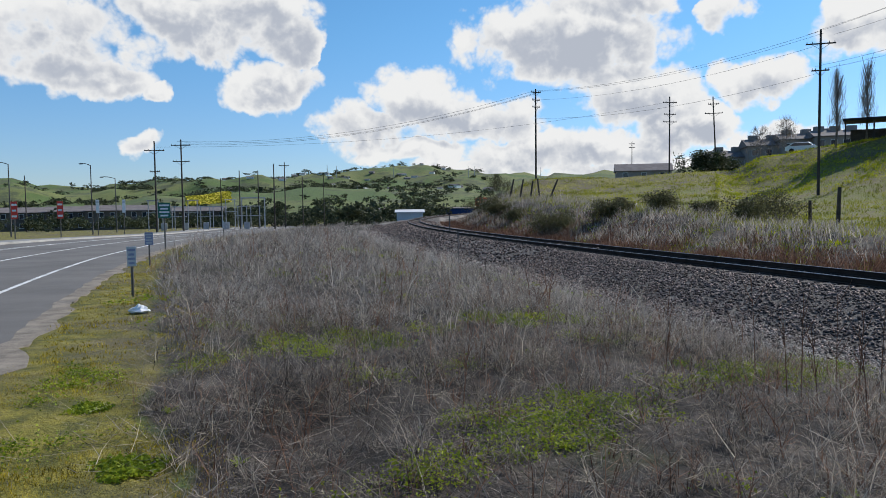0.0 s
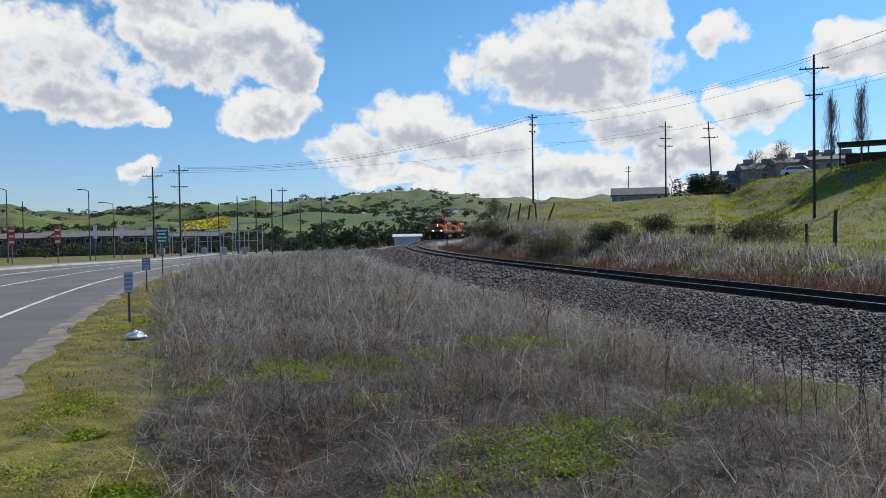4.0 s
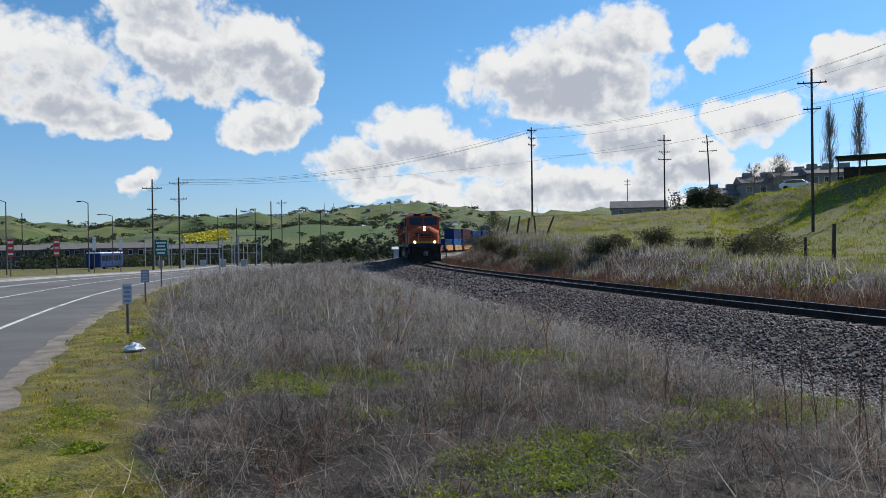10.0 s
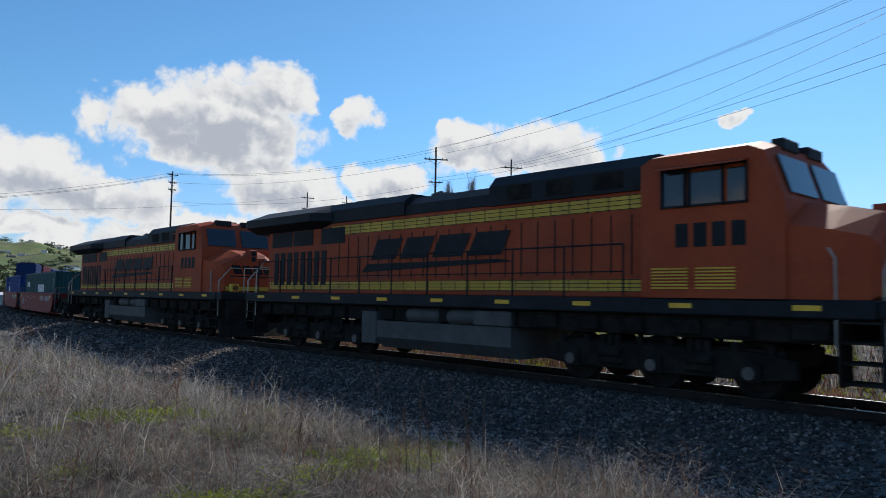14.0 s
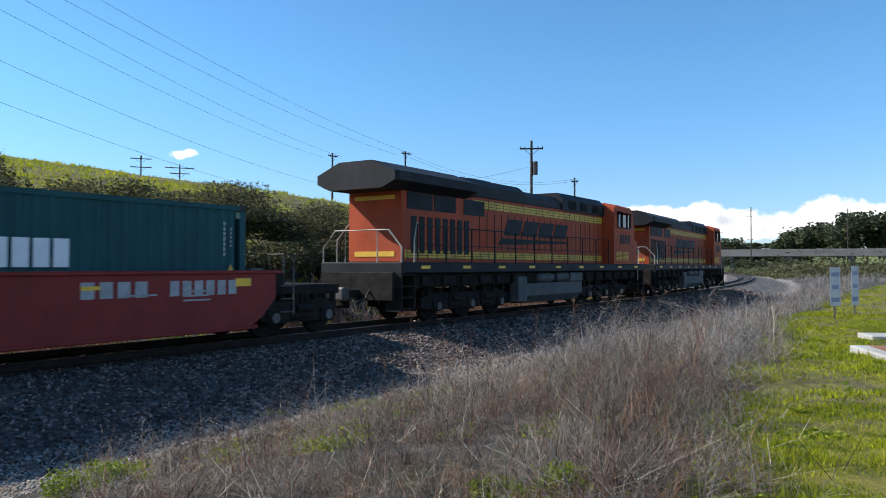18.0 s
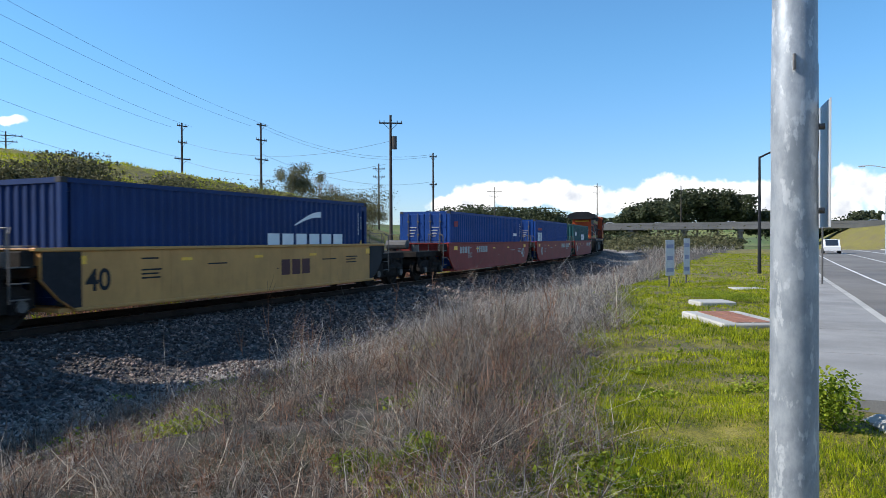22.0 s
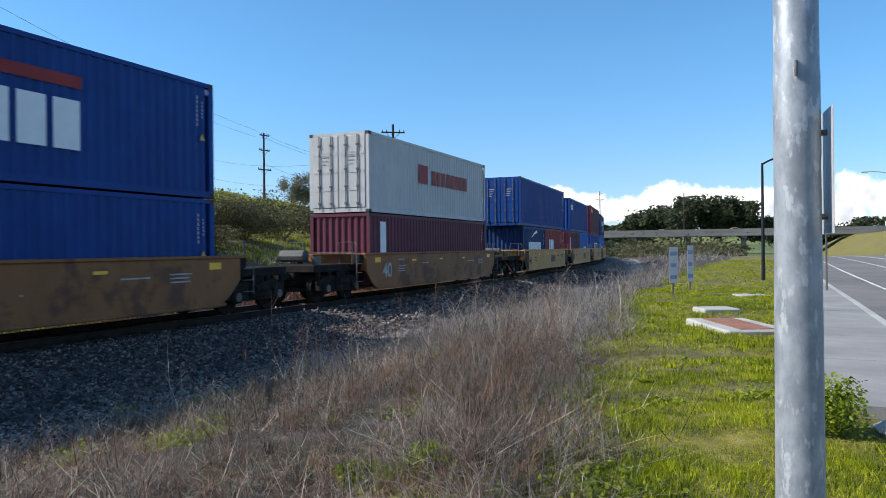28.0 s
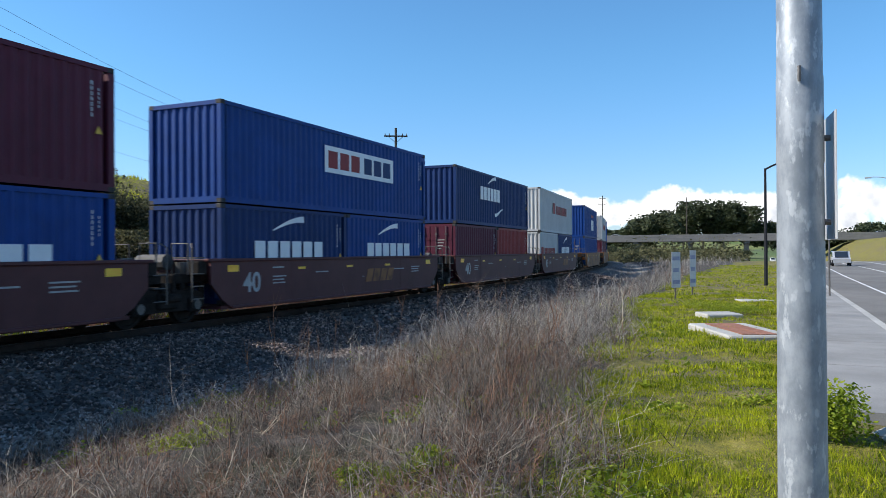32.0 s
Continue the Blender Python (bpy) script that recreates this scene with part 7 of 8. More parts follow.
def crown_tree(turn, dist, high, wide, label, material=M_tree, n=2600, leaf=0.7, base=None, clumps=22, droop=0.0):
    x, y = spot(turn, dist)
    z = ground_at(x, y) if base is None else base
    t = thing("tree", label, "tree", pose(x, y, z - 0.2), group="trees")
    sh = Shape()
    sh.tube([(0, 0, 0), (0.1, 0, high * 0.25), (-0.1, 0.1, high * 0.55)], high * 0.022, M_bark, 8, high * 0.012)
    for k in range(7):
        a = k * 0.9 + turn
        sh.tube([(0, 0, high * (0.25 + 0.04 * k)), (wide * 0.18 * math.cos(a), wide * 0.18 * math.sin(a), high * (0.5 + 0.03 * k)), (wide * 0.34 * math.cos(a), wide * 0.34 * math.sin(a), high * (0.62 + 0.04 * k))], high * 0.010, M_bark, 6, high * 0.003)
    part("trunk", sh, t)
    c = rng.normal(0, 1, (clumps, 3)) * (wide * 0.24, wide * 0.24, high * 0.13) + (0, 0, high * 0.70)
    k = rng.integers(0, clumps, n)
    p = c[k] + rng.normal(0, 1, (n, 3)) * (wide * 0.085, wide * 0.085, high * 0.06)
    if droop:
        p[:, 2] -= droop * rng.uniform(0, 1, n) * np.hypot(p[:, 0], p[:, 1]) / (wide * 0.5) * high
    p[:, 2] = np.clip(p[:, 2], high * 0.08, high)
    leaves("crown", p[:, 0], p[:, 1], p[:, 2], np.full(n, leaf), material, "", "", parent=t)


def bare_tree(turn, dist, high, wide, label, upright=0.5, base=None):
    x, y = spot(turn, dist)
    z = ground_at(x, y) if base is None else base
    t = thing("bare_tree", label, "tree", pose(x, y, z - 0.2), group="bare trees")
    sh = Shape().tube([(0, 0, 0), (0.05, 0, high * 0.4), (0, 0.05, high * 0.93)], high * 0.016, M_bark, 7, high * 0.003)
    r = random.Random(int(turn * 100))
    for k in range(26):
        h0 = high * r.uniform(0.18, 0.8)
        a, l = r.uniform(0, 6.28), wide * r.uniform(0.3, 0.55) * (1.1 - 0.6 * h0 / high)
        rise = high * r.uniform(0.10, 0.22) * (0.5 + upright)
        sh.tube([(0, 0, h0), (l * 0.5 * math.cos(a), l * 0.5 * math.sin(a), h0 + rise * 0.5), (l * math.cos(a), l * math.sin(a), h0 + rise)], high * 0.006, M_bark, 5, high * 0.0015)
    part("trunk", sh, t)
    n = 150
    h0 = rng.uniform(0.2, 0.92, n) * high
    a = rng.uniform(0, 2 * np.pi, n)
    l = wide * 0.5 * rng.uniform(0.1, 0.9, n) * (1.1 - 0.7 * h0 / high)
    px, py = l * np.cos(a), l * np.sin(a)
    ob = stems("twig_work", px, py, np.full(n, high * 0.2), 5, 0.5 - 0.35 * upright, 0.024, M_twig, "", 3, 0.3, z=h0)
    for key in ("label", "category", "kind"):
        if key in ob:
            del ob[key]
    ob.parent = t


for turn, dist, h, wd, up in ((-21.7, 104, 9.5, 2.6, 1.0), (-23.5, 106, 10.0, 2.4, 1.0), (-29.2, 120, 11.5, 4.2, 0.9), (-30.4, 122, 10.0, 3.4, 0.9), (-31.6, 124, 9.5, 3.0, 1.0), (-32.6, 124, 9.0, 3.0, 1.0), (-34.2, 128, 6.0, 3.6, 0.7), (-35.4, 128, 8.5, 4.0, 0.6), (-36.4, 130, 6.5, 3.0, 0.8), (-28.4, 118, 8.5, 2.6, 1.0), (-30.0, 126, 10.5, 4.0, 0.9), (-31.0, 128, 9.5, 3.6, 0.9), (-29.6, 117, 9.0, 3.4, 0.8), (-32.1, 127, 8.0, 3.6, 0.8), (-18.6, 118, 6.0, 5.0, 0.3), (-16.9, 116, 5.0, 5.5, 0.3)):
    bare_tree(turn, dist, h, wd, "leafless poplar or shade tree beside the apartments" if up > 0.5 else "leafless spreading tree in front of the apartments", up)
crown_tree(-42.0, 108, 8.0, 9.0, "yellow-green weeping willow beside the apartments", M_willow, 4200, 0.45, None, 20, 0.45)
crown_tree(-13.2, 120, 4.2, 5.6, "dark round evergreen beside the apartments", M_tree, 4200, 0.35, None, 22, 0.6)
crown_tree(-14.4, 124, 3.4, 4.6, "dark round evergreen beside the apartments", M_tree, 3600, 0.35, None, 22, 0.6)
for turn, dist, h, wd in ((-125.9, 110, 7.2, 4.6), (-126.6, 112, 6.4, 4.0), (-130, 125, 5.5, 7), (-132, 130, 5, 7)):
    crown_tree(turn, dist, h, wd, "grey-green tree at the end of the hill", M_greytree, 5200, 0.2)
for turn, dist, h, wd in ((-127.9, 115, 6.6, 5.5), (-128.9, 116, 6.0, 5.0)):
    bare_tree(turn, dist, h, wd, "pale leafless tree at the end of the hill", 0.3)
for turn, dist, h, wd in ((-150.8, 420, 14, 22), (-152.3, 400, 20, 20), (-153.8, 410, 22, 22), (-155.2, 400, 25, 24), (-156.6, 410, 27, 24), (-158.0, 405, 25, 22), (-159.4, 410, 22, 22), (-160.8, 420, 16, 22), (-163.5, 430, 11, 22), (-165.5, 430, 12, 24), (-167.5, 420, 15, 22), (-169.5, 430, 12, 24), (-144, 430, 19, 40), (-146.5, 440, 17, 40), (-141.5, 440, 20, 40), (-149, 440, 14, 30), (-139, 450, 22, 40)):
    crown_tree(turn, dist, h * 1.25, wd, "dark eucalyptus grove behind the overpass", M_tree, 4600, 1.7, -4.0, 30)

# dark scrub and trees in front of and beneath the overpass
for turn, dist, h, wd in ((-147.5, 250, 6, 9), (-149.2, 262, 7, 10), (-150.6, 270, 5, 9), (-151.8, 255, 6.5, 9), (-153.2, 274, 5.5, 10), (-154.6, 262, 5, 8), (-156.0, 276, 6, 9), (-157.6, 268, 5.5, 9), (-159.2, 276, 5, 8), (-145.8, 240, 7, 10), (-143.6, 235, 7, 10)):
    crown_tree(turn, dist, h, wd, "dark low tree in the scrub before the overpass", M_tree, 2200, 0.55, None, 16)
x, y = scatter(1500, 130, 300, -164, -138, 0.5)
ok = (off_track(x, y)[1] > 7) & (from_road(x, y) > 9)
x, y = x[ok], y[ok]
ci = rng.integers(0, len(x), 40000)
leaves("scrub", x[ci] + rng.normal(0, 1.5, len(ci)), y[ci] + rng.normal(0, 1.5, len(ci)), height(x, y)[ci] + np.abs(rng.normal(0.9, 1.2, len(ci))), np.full(len(ci), 0.5), M_bush, "dark low scrub between the road and the track", "scrub")

# woods and gardens below the northern hills, too many to count
def woods(x, y, high, wide, per, leaf, label):
    """Many far trees in one mesh, each crown a heap of lobes."""
    n = len(x)
    lobes = rng.normal(0, 1, (n, 5, 3)) * (0.22, 0.22, 0.14) + (0, 0, 0.46)
    ci = np.repeat(np.arange(n), per)
    li = rng.integers(0, 5, len(ci))
    p = lobes[ci, li] + np.clip(rng.normal(0, 1, (len(ci), 3)), -1.6, 1.6) * (0.11, 0.11, 0.10)
    z = height(x, y)[ci] + np.clip(p[:, 2], 0.02, 1.0) * high[ci]
    leaves("far_woods", x[ci] + p[:, 0] * wide[ci], y[ci] + p[:, 1] * wide[ci], z, leaf[ci], M_tree, label, "woods")


x, y = scatter(400, 165, 420, 6.5, 30, 0.6)
a = np.degrees(np.arctan2(-x, y))
h = rng.uniform(3.2, 9.5, len(x)) * (1 - 0.35 * smooth(a, 24, 32)) * (0.8 + 0.5 * rough2(x, y, 0.03))
woods(x, y, h, h * rng.uniform(0.8, 1.3, len(x)), 190, h * 0.14, "dark belt of trees behind the substation")
x, y = scatter(60, 150, 222, 26.5, 41, 0.6)
h = rng.uniform(2.0, 5.0, len(x))
woods(x, y, h, h * rng.uniform(0.8, 1.3, len(x)), 240, h * 0.11, "dark garden trees before the long buildings")
x, y = scatter(2600, 430, 2700, 2, 42, 0.6)
ok = rough2(x, y, 0.008) + 0.5 * rough2(x, y, 0.03) > 0.1
x, y = x[ok], y[ok]
r_ = np.hypot(x, y)
h = rng.uniform(5, 10, len(x)) * (0.75 + r_ / 3000)
woods(x, y, h, h * rng.uniform(1.2, 2.6, len(x)), 80, h * 0.26, "scattered dark trees on the distant green hills")


# ---------------------------------------------------------------- buildings
def house(turn, dist, wide, deep, eaves, ridge, label, faces=None, cols=0, rows=0, base=None, wall=None, name="house", chimneys=0, roof_mat=None):
    x, y = spot(turn, dist)
    z = (ground_at(x, y) if base is None else base) - 0.3
    t = thing(name, label, "house", pose(x, y, z, 0, 0, turn if faces is None else faces))
    wl = part("wall", Shape().box(-wide / 2, wide / 2, -deep / 2, deep / 2, 0, eaves + 0.3, wall or M_stucco), t)
    sh = Shape()
    e = eaves + 0.3
    sh.prism_x([(-deep / 2 - 0.4, e - 0.05), (deep / 2 + 0.4, e - 0.05), (deep / 2 + 0.4, e + 0.1), (0, e + ridge), (-deep / 2 - 0.4, e + 0.1)], -wide / 2 - 0.4, wide / 2 + 0.4, roof_mat or M_roof)
    ro = part("roof", sh, t)
    for k in range(chimneys):
        cx = -wide / 2 + (k + 0.5) * wide / chimneys
        part("chimney", Shape().box(cx - 0.9, cx + 0.9, -0.8, 0.8, e + ridge * 0.4, e + ridge + 0.8, wall or M_stucco, 0.05), ro)
    for i in range(cols):
        for j in range(rows):
            cx = -wide / 2 + (i + 0.5) * wide / cols
            zz = 0.3 + (j + 0.35) * eaves / rows
            wn = part("window", Shape().box(cx - 0.55, cx + 0.55, -deep / 2 - 0.04, -deep / 2 + 0.02, zz, zz + min(1.3, eaves / rows * 0.5), M_glass), t)
            part("window_frame", Shape().box(cx - 0.62, cx + 0.62, -deep / 2 - 0.03, -deep / 2 - 0.005, zz - 0.07, zz + min(1.3, eaves / rows * 0.5) + 0.07, M_white), wn)
    return t


for k, (turn, dist, wd, ev, rg) in enumerate(((-15.3, 176, 11, 5.6, 1.8), (-17.6, 174, 11, 6.2, 1.8), (-19.8, 172, 11, 6.6, 1.6), (-21.6, 170, 9, 6.2, 1.6))):
    house(turn, dist, wd, 10, ev, rg, "grey-brown two-storey apartment block on the hill", turn + 12, 4, 2, name="apartment_building", chimneys=3)
house(-8.8, 190, 13, 9, 2.6, 2.0, "low building with a pale gabled roof behind the field", -5, 3, 1, base=7.4)
house(-40.2, 122, 9, 9, 4.8, 2.0, "apartment block with a gabled roof above the green slope", -30, 3, 2, name="apartment_building", chimneys=1)
house(-43.5, 120, 14, 9, 5.2, 2.2, "apartment block with a gabled roof above the green slope", -36, 4, 2, name="apartment_building", chimneys=2)
# carport on the berm
x, y = spot(-24.6, 104)
z = ground_at(x, y)
t = thing("carport", "flat dark carport roof on posts above the slope", "carport", pose(x, y, z - 0.2, 0, 0, -24.6))
part("roof", Shape().box(-4.5, 6.0, -2.5, 2.5, 2.3, 2.55, M_black, 0.03), t)
for px_ in (-4.2, -1.2, 2.2, 5.4):
    part("post", Shape().box(px_ - 0.08, px_ + 0.08, -2.2, -2.04, 0, 2.3, M_pole), t)
part("wall", Shape().box(-3.8, 6.0, 2.0, 2.3, 0, 1.5, M_pole), t)
M_brownwall = paint("brown_siding", (0.085, 0.070, 0.058), (0.13, 0.108, 0.09), 0.9, scale=0.5, fine=8)
M_shed = paint("white_shed_cladding", (0.55, 0.55, 0.55), (0.68, 0.68, 0.67), 0.7, scale=0.5, fine=6)
house(9.0, 150, 5.2, 7, 1.5, 0.6, "low white shed beyond the track", 9, 0, 0, wall=M_shed, roof_mat=M_shed)
for turn, dist, wd in ((26.2, 260, 30), (29.6, 230, 22), (32.4, 240, 20), (35.5, 250, 18)):
    house(turn, dist, wd, 12, 5.4, 1.6, "long grey-brown building across the road", turn, 8, 2, name="apartment_building", wall=M_brownwall)
house(23.6, 330, 26, 20, 4.0, 0.5, "flat pale warehouse below the hills", 22, 0, 0, wall=M_shed)
house(7.6, 420, 60, 20, 5.0, 0.6, "long dark bridge-like warehouse below the hills", 8, 0, 0, wall=M_navy)
r = random.Random(5)
for k in range(46):
    turn = r.uniform(2, 24)
    dist = r.choice((1050, 1500, 2100, 2450)) * r.uniform(0.95, 1.05)
    house(turn, dist, r.uniform(10, 20), 9, r.uniform(3, 5.5), 2.4, "pale house among trees on the distant hill", turn + r.uniform(-40, 40), 3, 1, wall=r.choice((M_white, M_stucco, M_shed)))

# substation: light steel frames behind the road
x, y = spot(24.6, 140)
t = thing("substation", "pale grey substation steelwork with bars and insulators", "substation", pose(x, y, ground_at(x, y) - 0.3, 0, 0, 24))
M_galv = paint("pale_steelwork", (0.30, 0.31, 0.32), (0.42, 0.43, 0.44), 0.6, 0.2, scale=1, fine=8)
for k in range(9):
    sh = Shape()
    x0 = -9 + k * 2.2
    hh = 4.6 if k % 3 else 5.8
    for dx in (0, 1.6):
        sh.tube([(x0 + dx, (k % 2) * 3, 0), (x0 + dx, (k % 2) * 3, hh)], 0.09, M_galv, 6)
    sh.tube([(x0 - 0.3, (k % 2) * 3, hh), (x0 + 1.9, (k % 2) * 3, hh)], 0.09, M_galv, 6)
    sh.tube([(x0 - 0.3, (k % 2) * 3, hh * 0.62), (x0 + 1.9, (k % 2) * 3, hh * 0.62)], 0.07, M_galv, 6)
    part("steel_frame", sh, t)
for k in range(5):
    part("switch_cabinet", Shape().box(-7 + k * 3.6, -6.0 + k * 3.6, 0.6, 1.4, 0, 1.7, M_galv, 0.04), t)
x, y = spot(20.9, 150)
t = thing("gantry", "pale steel gantry beside the road", "gantry", pose(x, y, ground_at(x, y) - 0.3, 0, 0, 21))
for dx in (-2.2, 2.2):
    part("leg", Shape().tube([(dx, 0, 0), (dx, 0, 6.4)], 0.14, M_galv, 6), t)
part("beam", Shape().tube([(-2.4, 0, 6.4), (2.4, 0, 6.4)], 0.14, M_galv, 6), t)
# mast lines on the skyline
for turn, up in ((15.3, 3.35), (14.6, 3.3), (10.2, 3.3), (4.4, 3.2), (3.9, 3.2), (-1.2, 3.0)):
    x, y = spot(turn, 2000)
    zt = 1.7 + 2000 * math.tan(radians(up))
    thing("pylon", "thin lattice mast on the far ridge", "mast", pose(x, y, zt - 32), group="far masts", shape=Shape().tube([(0, 0, 0), (0, 0, 18), (0, 0, 32)], 1.1, M_galv, 4, 0.4))

# ---------------------------------------------------------------- the overpass to the south
x, y = spot(-158, 300)
over = thing("overpass", "long concrete motorway overpass on round piers", "bridge", pose(x, y, 0, 0, 0, -158))
part("deck", Shape().box(-80, 110, -7, 7, 5.2, 6.9, M_deck, 0.1), over)
for yy in (-7, 6.7):
    part("parapet", Shape().box(-80, 110, yy, yy + 0.3, 6.9, 7.9, M_deck, 0.03), over)
for k in range(9):
    sh = Shape()
    for yy in (-4, 4):
        sh.tube([(-72 + k * 20, yy, -6), (-72 + k * 20, yy, 5.2)], 0.8, M_deck, 12)
    sh.box(-73 + k * 20, -71 + k * 20, -6.5, 6.5, 4.3, 5.25, M_deck, 0.1)
    part("pier", sh, over)


def vehicle(name, m, colour, label, van=0.0):
    """A car: body, glasshouse and four wheels."""
    t = thing(name, label, "car", m)
    sh = Shape()
    prof = [(-2.15, 0.35), (-2.2, 0.75), (-1.5, 0.88), (-0.75, 1.40 + van), (1.25 + van, 1.42 + van), (1.95, 0.95), (2.2, 0.85), (2.2, 0.35)]
    sh.loft([[(x_ * 0.86, y_, z_ - (0.0 if z_ < 1 else 0.03)) for y_, z_ in prof] for x_ in (-0.95,)] + [[(x_, y_, z_) for y_, z_ in prof] for x_ in (-0.7, 0.7)] + [[(0.95 * 0.86, y_, z_ - (0.0 if z_ < 1 else 0.03)) for y_, z_ in prof]], colour)
    body_ = part("body", sh, t)
    for sx in (-1, 1):
        part("side_window", Shape().prism_x([(-1.2, 0.95), (-0.7, 1.33 + van), (1.15, 1.34 + van), (1.6, 0.98)], min(sx * 0.80, sx * 0.835), max(sx * 0.80, sx * 0.835), M_glass), body_)
    for e_, (ya, za, yb, zb) in enumerate(((-1.52, 0.90, -0.80, 1.37 + van), (1.30 + van, 1.39 + van, 1.93, 0.98))):
        part("windscreen", Shape().loft([[(-0.62, ya - 0.02 + 0.04 * e_, za + 0.02), (0.62, ya - 0.02 + 0.04 * e_, za + 0.02), (0.62, yb - 0.02 + 0.04 * e_, zb + 0.02), (-0.62, yb - 0.02 + 0.04 * e_, zb + 0.02)], [(-0.62, ya + 0.03, za - 0.02), (0.62, ya + 0.03, za - 0.02), (0.62, yb + 0.03, zb - 0.02), (-0.62, yb + 0.03, zb - 0.02)]], M_glass), body_)
    for sx in (-1, 1):
        for wy in (-1.35, 1.35):
            part("wheel", Shape().tube([(sx * 0.72, wy, 0.32), (sx * 0.90, wy, 0.32)], 0.32, M_black, 14), t)
    return t


ROAD_CARS = []
M_silver = paint("silver_car_paint", (0.50, 0.51, 0.53), (0.56, 0.57, 0.59), 0.35, 0.4, scale=1, fine=10)
M_carwhite = paint("white_car_paint", (0.74, 0.74, 0.74), (0.8, 0.8, 0.8), 0.35, scale=1, fine=10)
x, y = spot(-19.7, 112)
vehicle("parked_car", pose(x, y, ground_at(x, y), 0, 0, 60), M_carwhite, "white car parked at the apartments")
for k, off in enumerate((-40, -22, 5, 30, 52, 70)):
    v_ = vehicle("motorway_car", over.matrix_basis @ pose(off, -3 + 6 * (k % 2), 6.9, 0, 0, 90), (M_carwhite, M_silver, M_carwhite)[k % 3], "car crossing the overpass")
for off in (62, 84):
    t = thing("lorry", "white box lorry crossing the overpass", "lorry", over.matrix_basis @ pose(off, -3, 6.9, 0, 0, 90))
    part("box_body", Shape().box(-1.25, 1.25, -6, 5.5, 0.9, 3.9, M_carwhite, 0.05), t)
    part("cab", Shape().box(-1.2, 1.2, 5.7, 7.6, 0.5, 3.0, M_carwhite, 0.15), t)
    for wy in (-4.5, -3.3, 3.0, 6.6):
        part("wheel", Shape().tube([(-1.2, wy, 0.5), (1.2, wy, 0.5)], 0.5, M_black, 12), t)

# cars that drive away southwards, and a bus across the road to the north
for k, (colour, when, word) in enumerate(((M_carwhite, 21.5, "white"), (M_silver, 25.0, "silver"), (M_silver, 31.7, "grey"))):
    ROAD_CARS.append((vehicle("car", Matrix(), colour, word + " car driving away on the near lane", 0.15), when, 1.0 - 7.0 * k))
bus = thing("bus", "dark blue city bus with a white roof, passing across the road", "bus")
body_ = part("body", Shape().box(-1.25, 1.25, -6.0, 6.0, 0.35, 2.75, M_navy, 0.12), bus)
part("roof", Shape().box(-1.2, 1.2, -5.9, 5.9, 2.755, 3.0, M_carwhite, 0.08), bus, "white roof")
for sx in (-1, 1):
    for k in range(6):
        part("window", Shape().box(min(sx * 1.245, sx * 1.262), max(sx * 1.245, sx * 1.262), -5.4 + k * 1.75, -3.85 + k * 1.75, 1.45, 2.4, M_glass), body_)
    for wy in (-3.6, 3.6):
        part("wheel", Shape().tube([(sx * 0.9, wy, 0.48), (sx * 1.27, wy, 0.48)], 0.48, M_black, 14), bus)
part("windscreen", Shape().box(-1.1, 1.1, 5.99, 6.015, 1.2, 2.6, M_glass), body_)
M_mustard = paint("mustard_flowers", (0.50, 0.42, 0.02), (0.62, 0.52, 0.04), 0.8, scale=0.5, fine=3, island=True)
x, y = scatter(2600, 700, 880, 22.6, 25.6, 0.6)
leaves("mustard_field", x, y, height(x, y) + 1.0, np.full(len(x), 5.0), M_mustard, "bright yellow mustard field on the distant slope", "flower field", flat_=0.2)

# ---------------------------------------------------------------- ballast and ties, last
def stones(n, s0, s1, a, b, size, name, material=M_stone, label="coarse grey crushed-stone ballast"):
    s = rng.uniform(s0, s1, n)
    side = rng.uniform(a, b, n)
    keep = (rng.uniform(0, 1, n) < 1 - 0.85 * smooth(side, (a + b) / 2 if a > 0 else 4.2, b)) & (np.abs(np.abs(side) - 0.755) > 0.09)
    s, side = s[keep], side[keep]
    x, y, _ = on_track(s, side)
    z = height(x, y)
    k = len(x)
    r_ = size * rng.uniform(0.55, 1.35, k)
    octa = np.array([(1, 0, 0), (-1, 0, 0), (0, 1, 0), (0, -1, 0), (0, 0, 1), (0, 0, -1)], float)
    o = octa[None] * rng.uniform(0.55, 1.25, (k, 6, 1)) + rng.normal(0, 0.22, (k, 6, 3))
    a_ = rng.uniform(0, 6.28, k)
    ca, sa = np.cos(a_)[:, None], np.sin(a_)[:, None]
    vx, vy = o[:, :, 0] * ca - o[:, :, 1] * sa, o[:, :, 0] * sa + o[:, :, 1] * ca
    V = np.stack([x[:, None] + vx * r_[:, None], y[:, None] + vy * r_[:, None], z[:, None] + (o[:, :, 2] * 0.75 + 0.25) * r_[:, None]], -1).reshape(-1, 3)
    F = np.array([(0, 2, 4), (2, 1, 4), (1, 3, 4), (3, 0, 4), (2, 0, 5), (1, 2, 5), (3, 1, 5), (0, 3, 5)])
    idx = (np.arange(k)[:, None, None] * 6 + F[None]).reshape(-1)
    tagged(new(name, quick_mesh(name, V, idx, np.full(k * 8, 3), [material])), label, "ballast", kind="stuff")


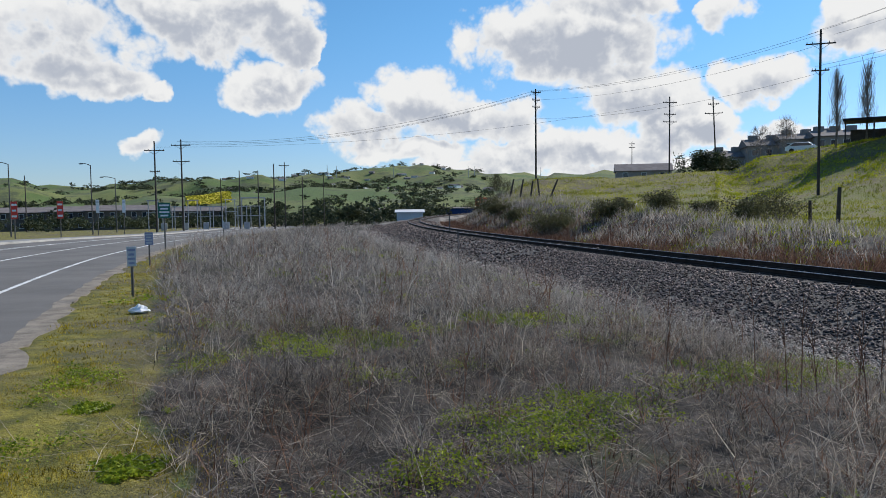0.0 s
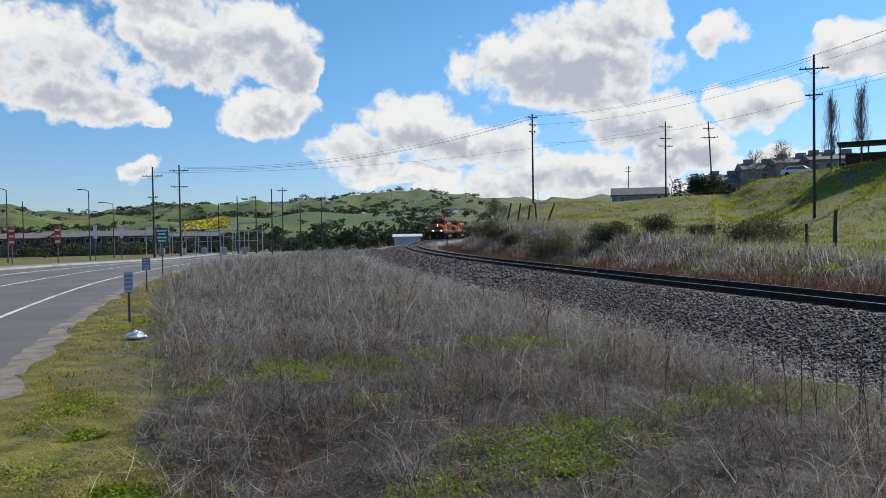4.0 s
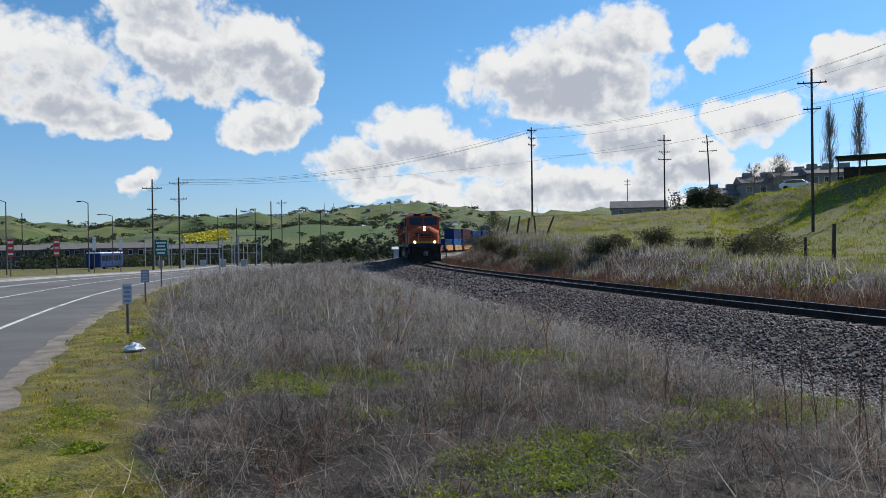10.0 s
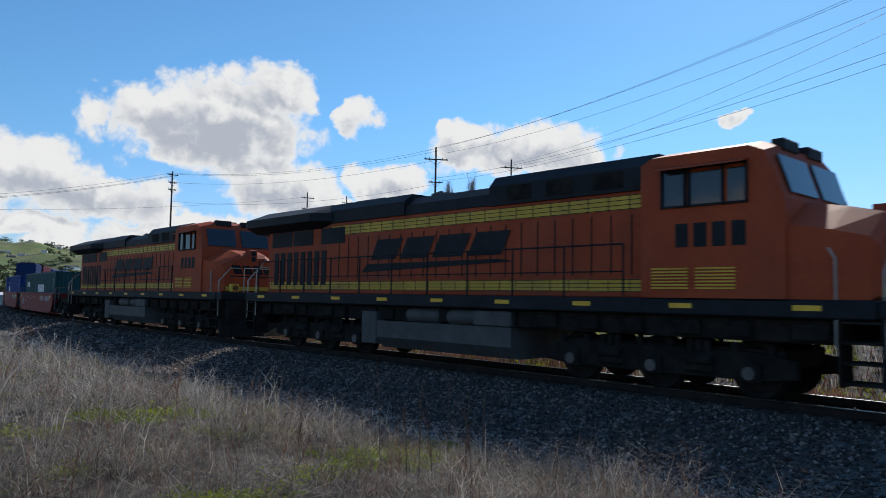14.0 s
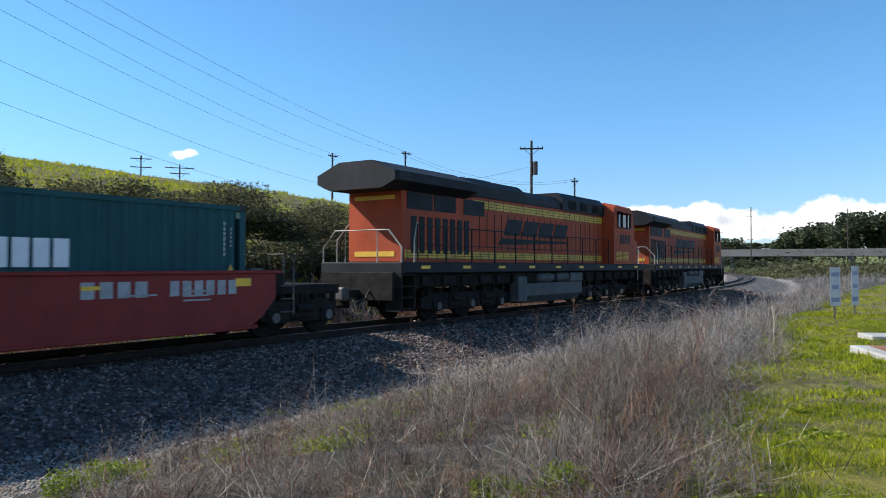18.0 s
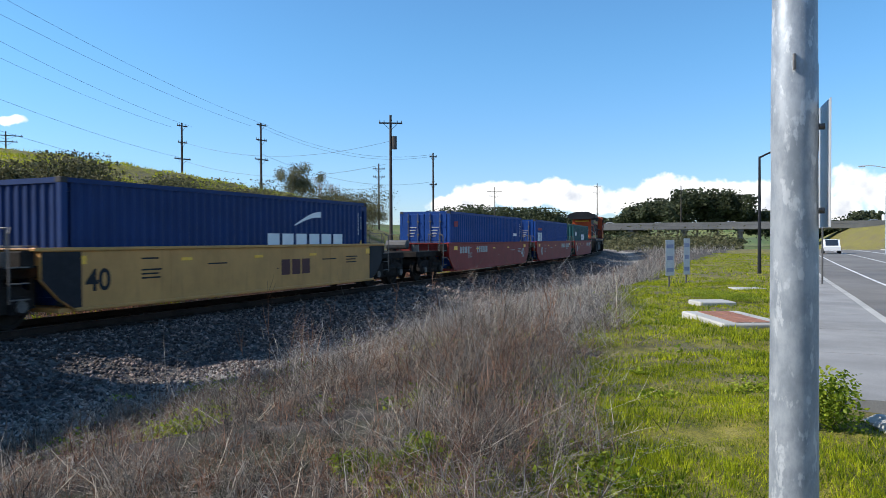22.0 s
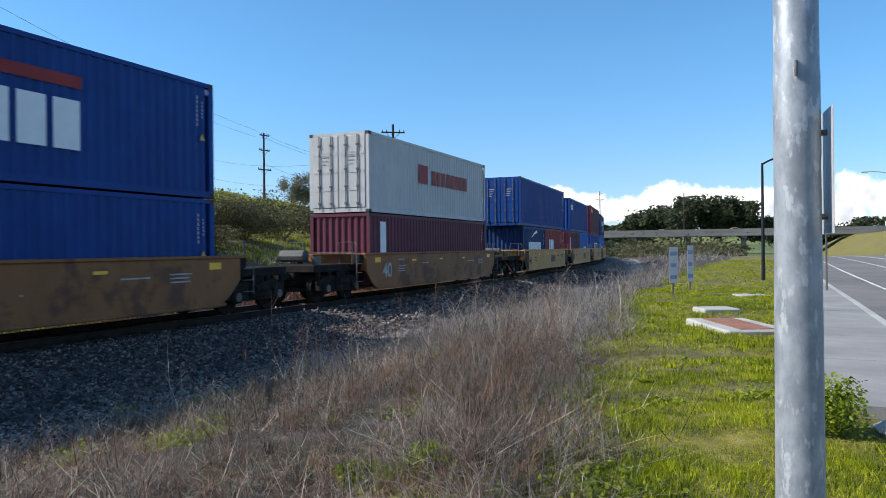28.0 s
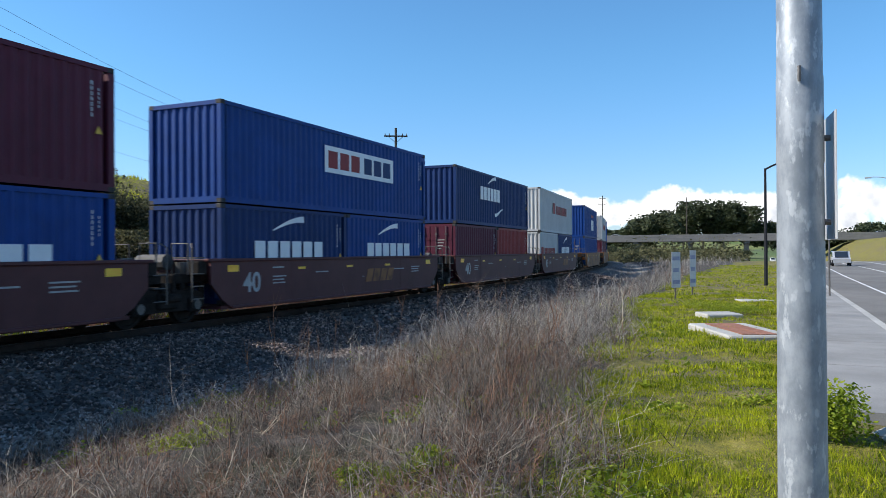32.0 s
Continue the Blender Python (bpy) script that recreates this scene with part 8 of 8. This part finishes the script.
stones(26000, -32, 12, 4.3, 7.0, 0.026, "toe_gravel", M_gravel, "pale fine gravel along the toe of the ballast")
stones(7000, -80, -32, 4.3, 6.8, 0.05, "toe_gravel", M_gravel, "pale fine gravel along the toe of the ballast")
stones(6000, 12, 45, 4.3, 6.8, 0.045, "toe_gravel", M_gravel, "pale fine gravel along the toe of the ballast")
stones(76000, -34, 14, -3.0, 6.0, 0.042, "ballast_stones")
stones(17000, -110, -34, -3.0, 6.0, 0.075, "ballast_stones")
stones(14000, 14, 60, -3.0, 6.0, 0.07, "ballast_stones")

tie_mesh = Shape().box(-1.3, 1.3, -0.115, 0.115, -0.30, -0.165, M_tie, 0.012).mesh("tie")
for i in range(300):
    x, y, h = on_track(-90 + i * 0.53)
    part("tie", tie_mesh, track, m=pose(float(x), float(y), 0, 0, 0, math.degrees(float(h))))
rest = Shape()
for s in list(np.arange(-330, -90.3, 0.53)) + list(np.arange(69, 250, 0.53)):
    x, y, h = on_track(s)
    mm = pose(float(x), float(y), 0, 0, 0, math.degrees(float(h)))
    p = [mm @ Vector((a, b, c)) for c in (-0.3, -0.165) for b in (-0.115, 0.115) for a in (-1.3, 1.3)]
    rest.add(p, [(4, 5, 7, 6), (0, 1, 5, 4), (2, 6, 7, 3), (0, 4, 6, 2), (1, 3, 7, 5)], M_tie)
tagged(part("far_ties", rest, track), kind="stuff")


# ---------------------------------------------------------------- what moves
def motions():
    for ob, behind, z, half in MOVING:
        rows = []
        for k in range(0, 33):
            s = TRAIN_S0 + TRAIN_V * (k - 16.0) + 0.0025 * (k - 16.0) ** 2 - behind
            ax, ay, _ = on_track(s + half)
            bx, by, _ = on_track(s - half)
            rows.append((float(k), pose(float(ax + bx) / 2, float(ay + by) / 2, z, 0, 0, math.degrees(math.atan2(-(ax - bx), ay - by)))))
        walk(ob, rows)
    for ob, when, wait in ROAD_CARS:
        rows = []
        go = when - (wait + 80.0) / 18.0
        for k in range(0, 65):
            t = k / 2
            y = wait - 18.0 * max(0.0, min(t, 40.0) - go)
            (ax, ay, az), (bx, by, bz) = along_road(y - 1.4, y - 1.4, 1, 3.6, 0.012)[0], along_road(y + 1.4, y + 1.4, 1, 3.6, 0.012)[0]
            rows.append((t, pose((ax + bx) / 2, (ay + by) / 2, (az + bz) / 2, 0, 0, math.degrees(math.atan2(-(ax - bx), ay - by)))))
        walk(ob, rows)
    stops = ((0.0, 46.0, 120), (4.0, 42.5, 122), (6.0, 38.6, 128), (7.0, 36.4, 131), (8.0, 34.4, 135), (9.0, 32.4, 140), (10.0, 30.9, 147), (11.0, 30.0, 158), (13.0, 29.4, 190), (20.0, 28.5, 250), (32.0, 28.0, 300))
    rows = []
    for k, (t, turn, dist) in enumerate(stops):
        x, y = spot(turn, dist)
        p, q = stops[max(0, k - 1)], stops[min(len(stops) - 1, k + 1)]
        (px, py), (qx, qy) = spot(p[1], p[2]), spot(q[1], q[2])
        rows.append((t, pose(x, y, ground_at(x, y) + 0.05, 0, 0, math.degrees(math.atan2(-(qx - px), qy - py)))))
    walk(bus, rows)


motions()
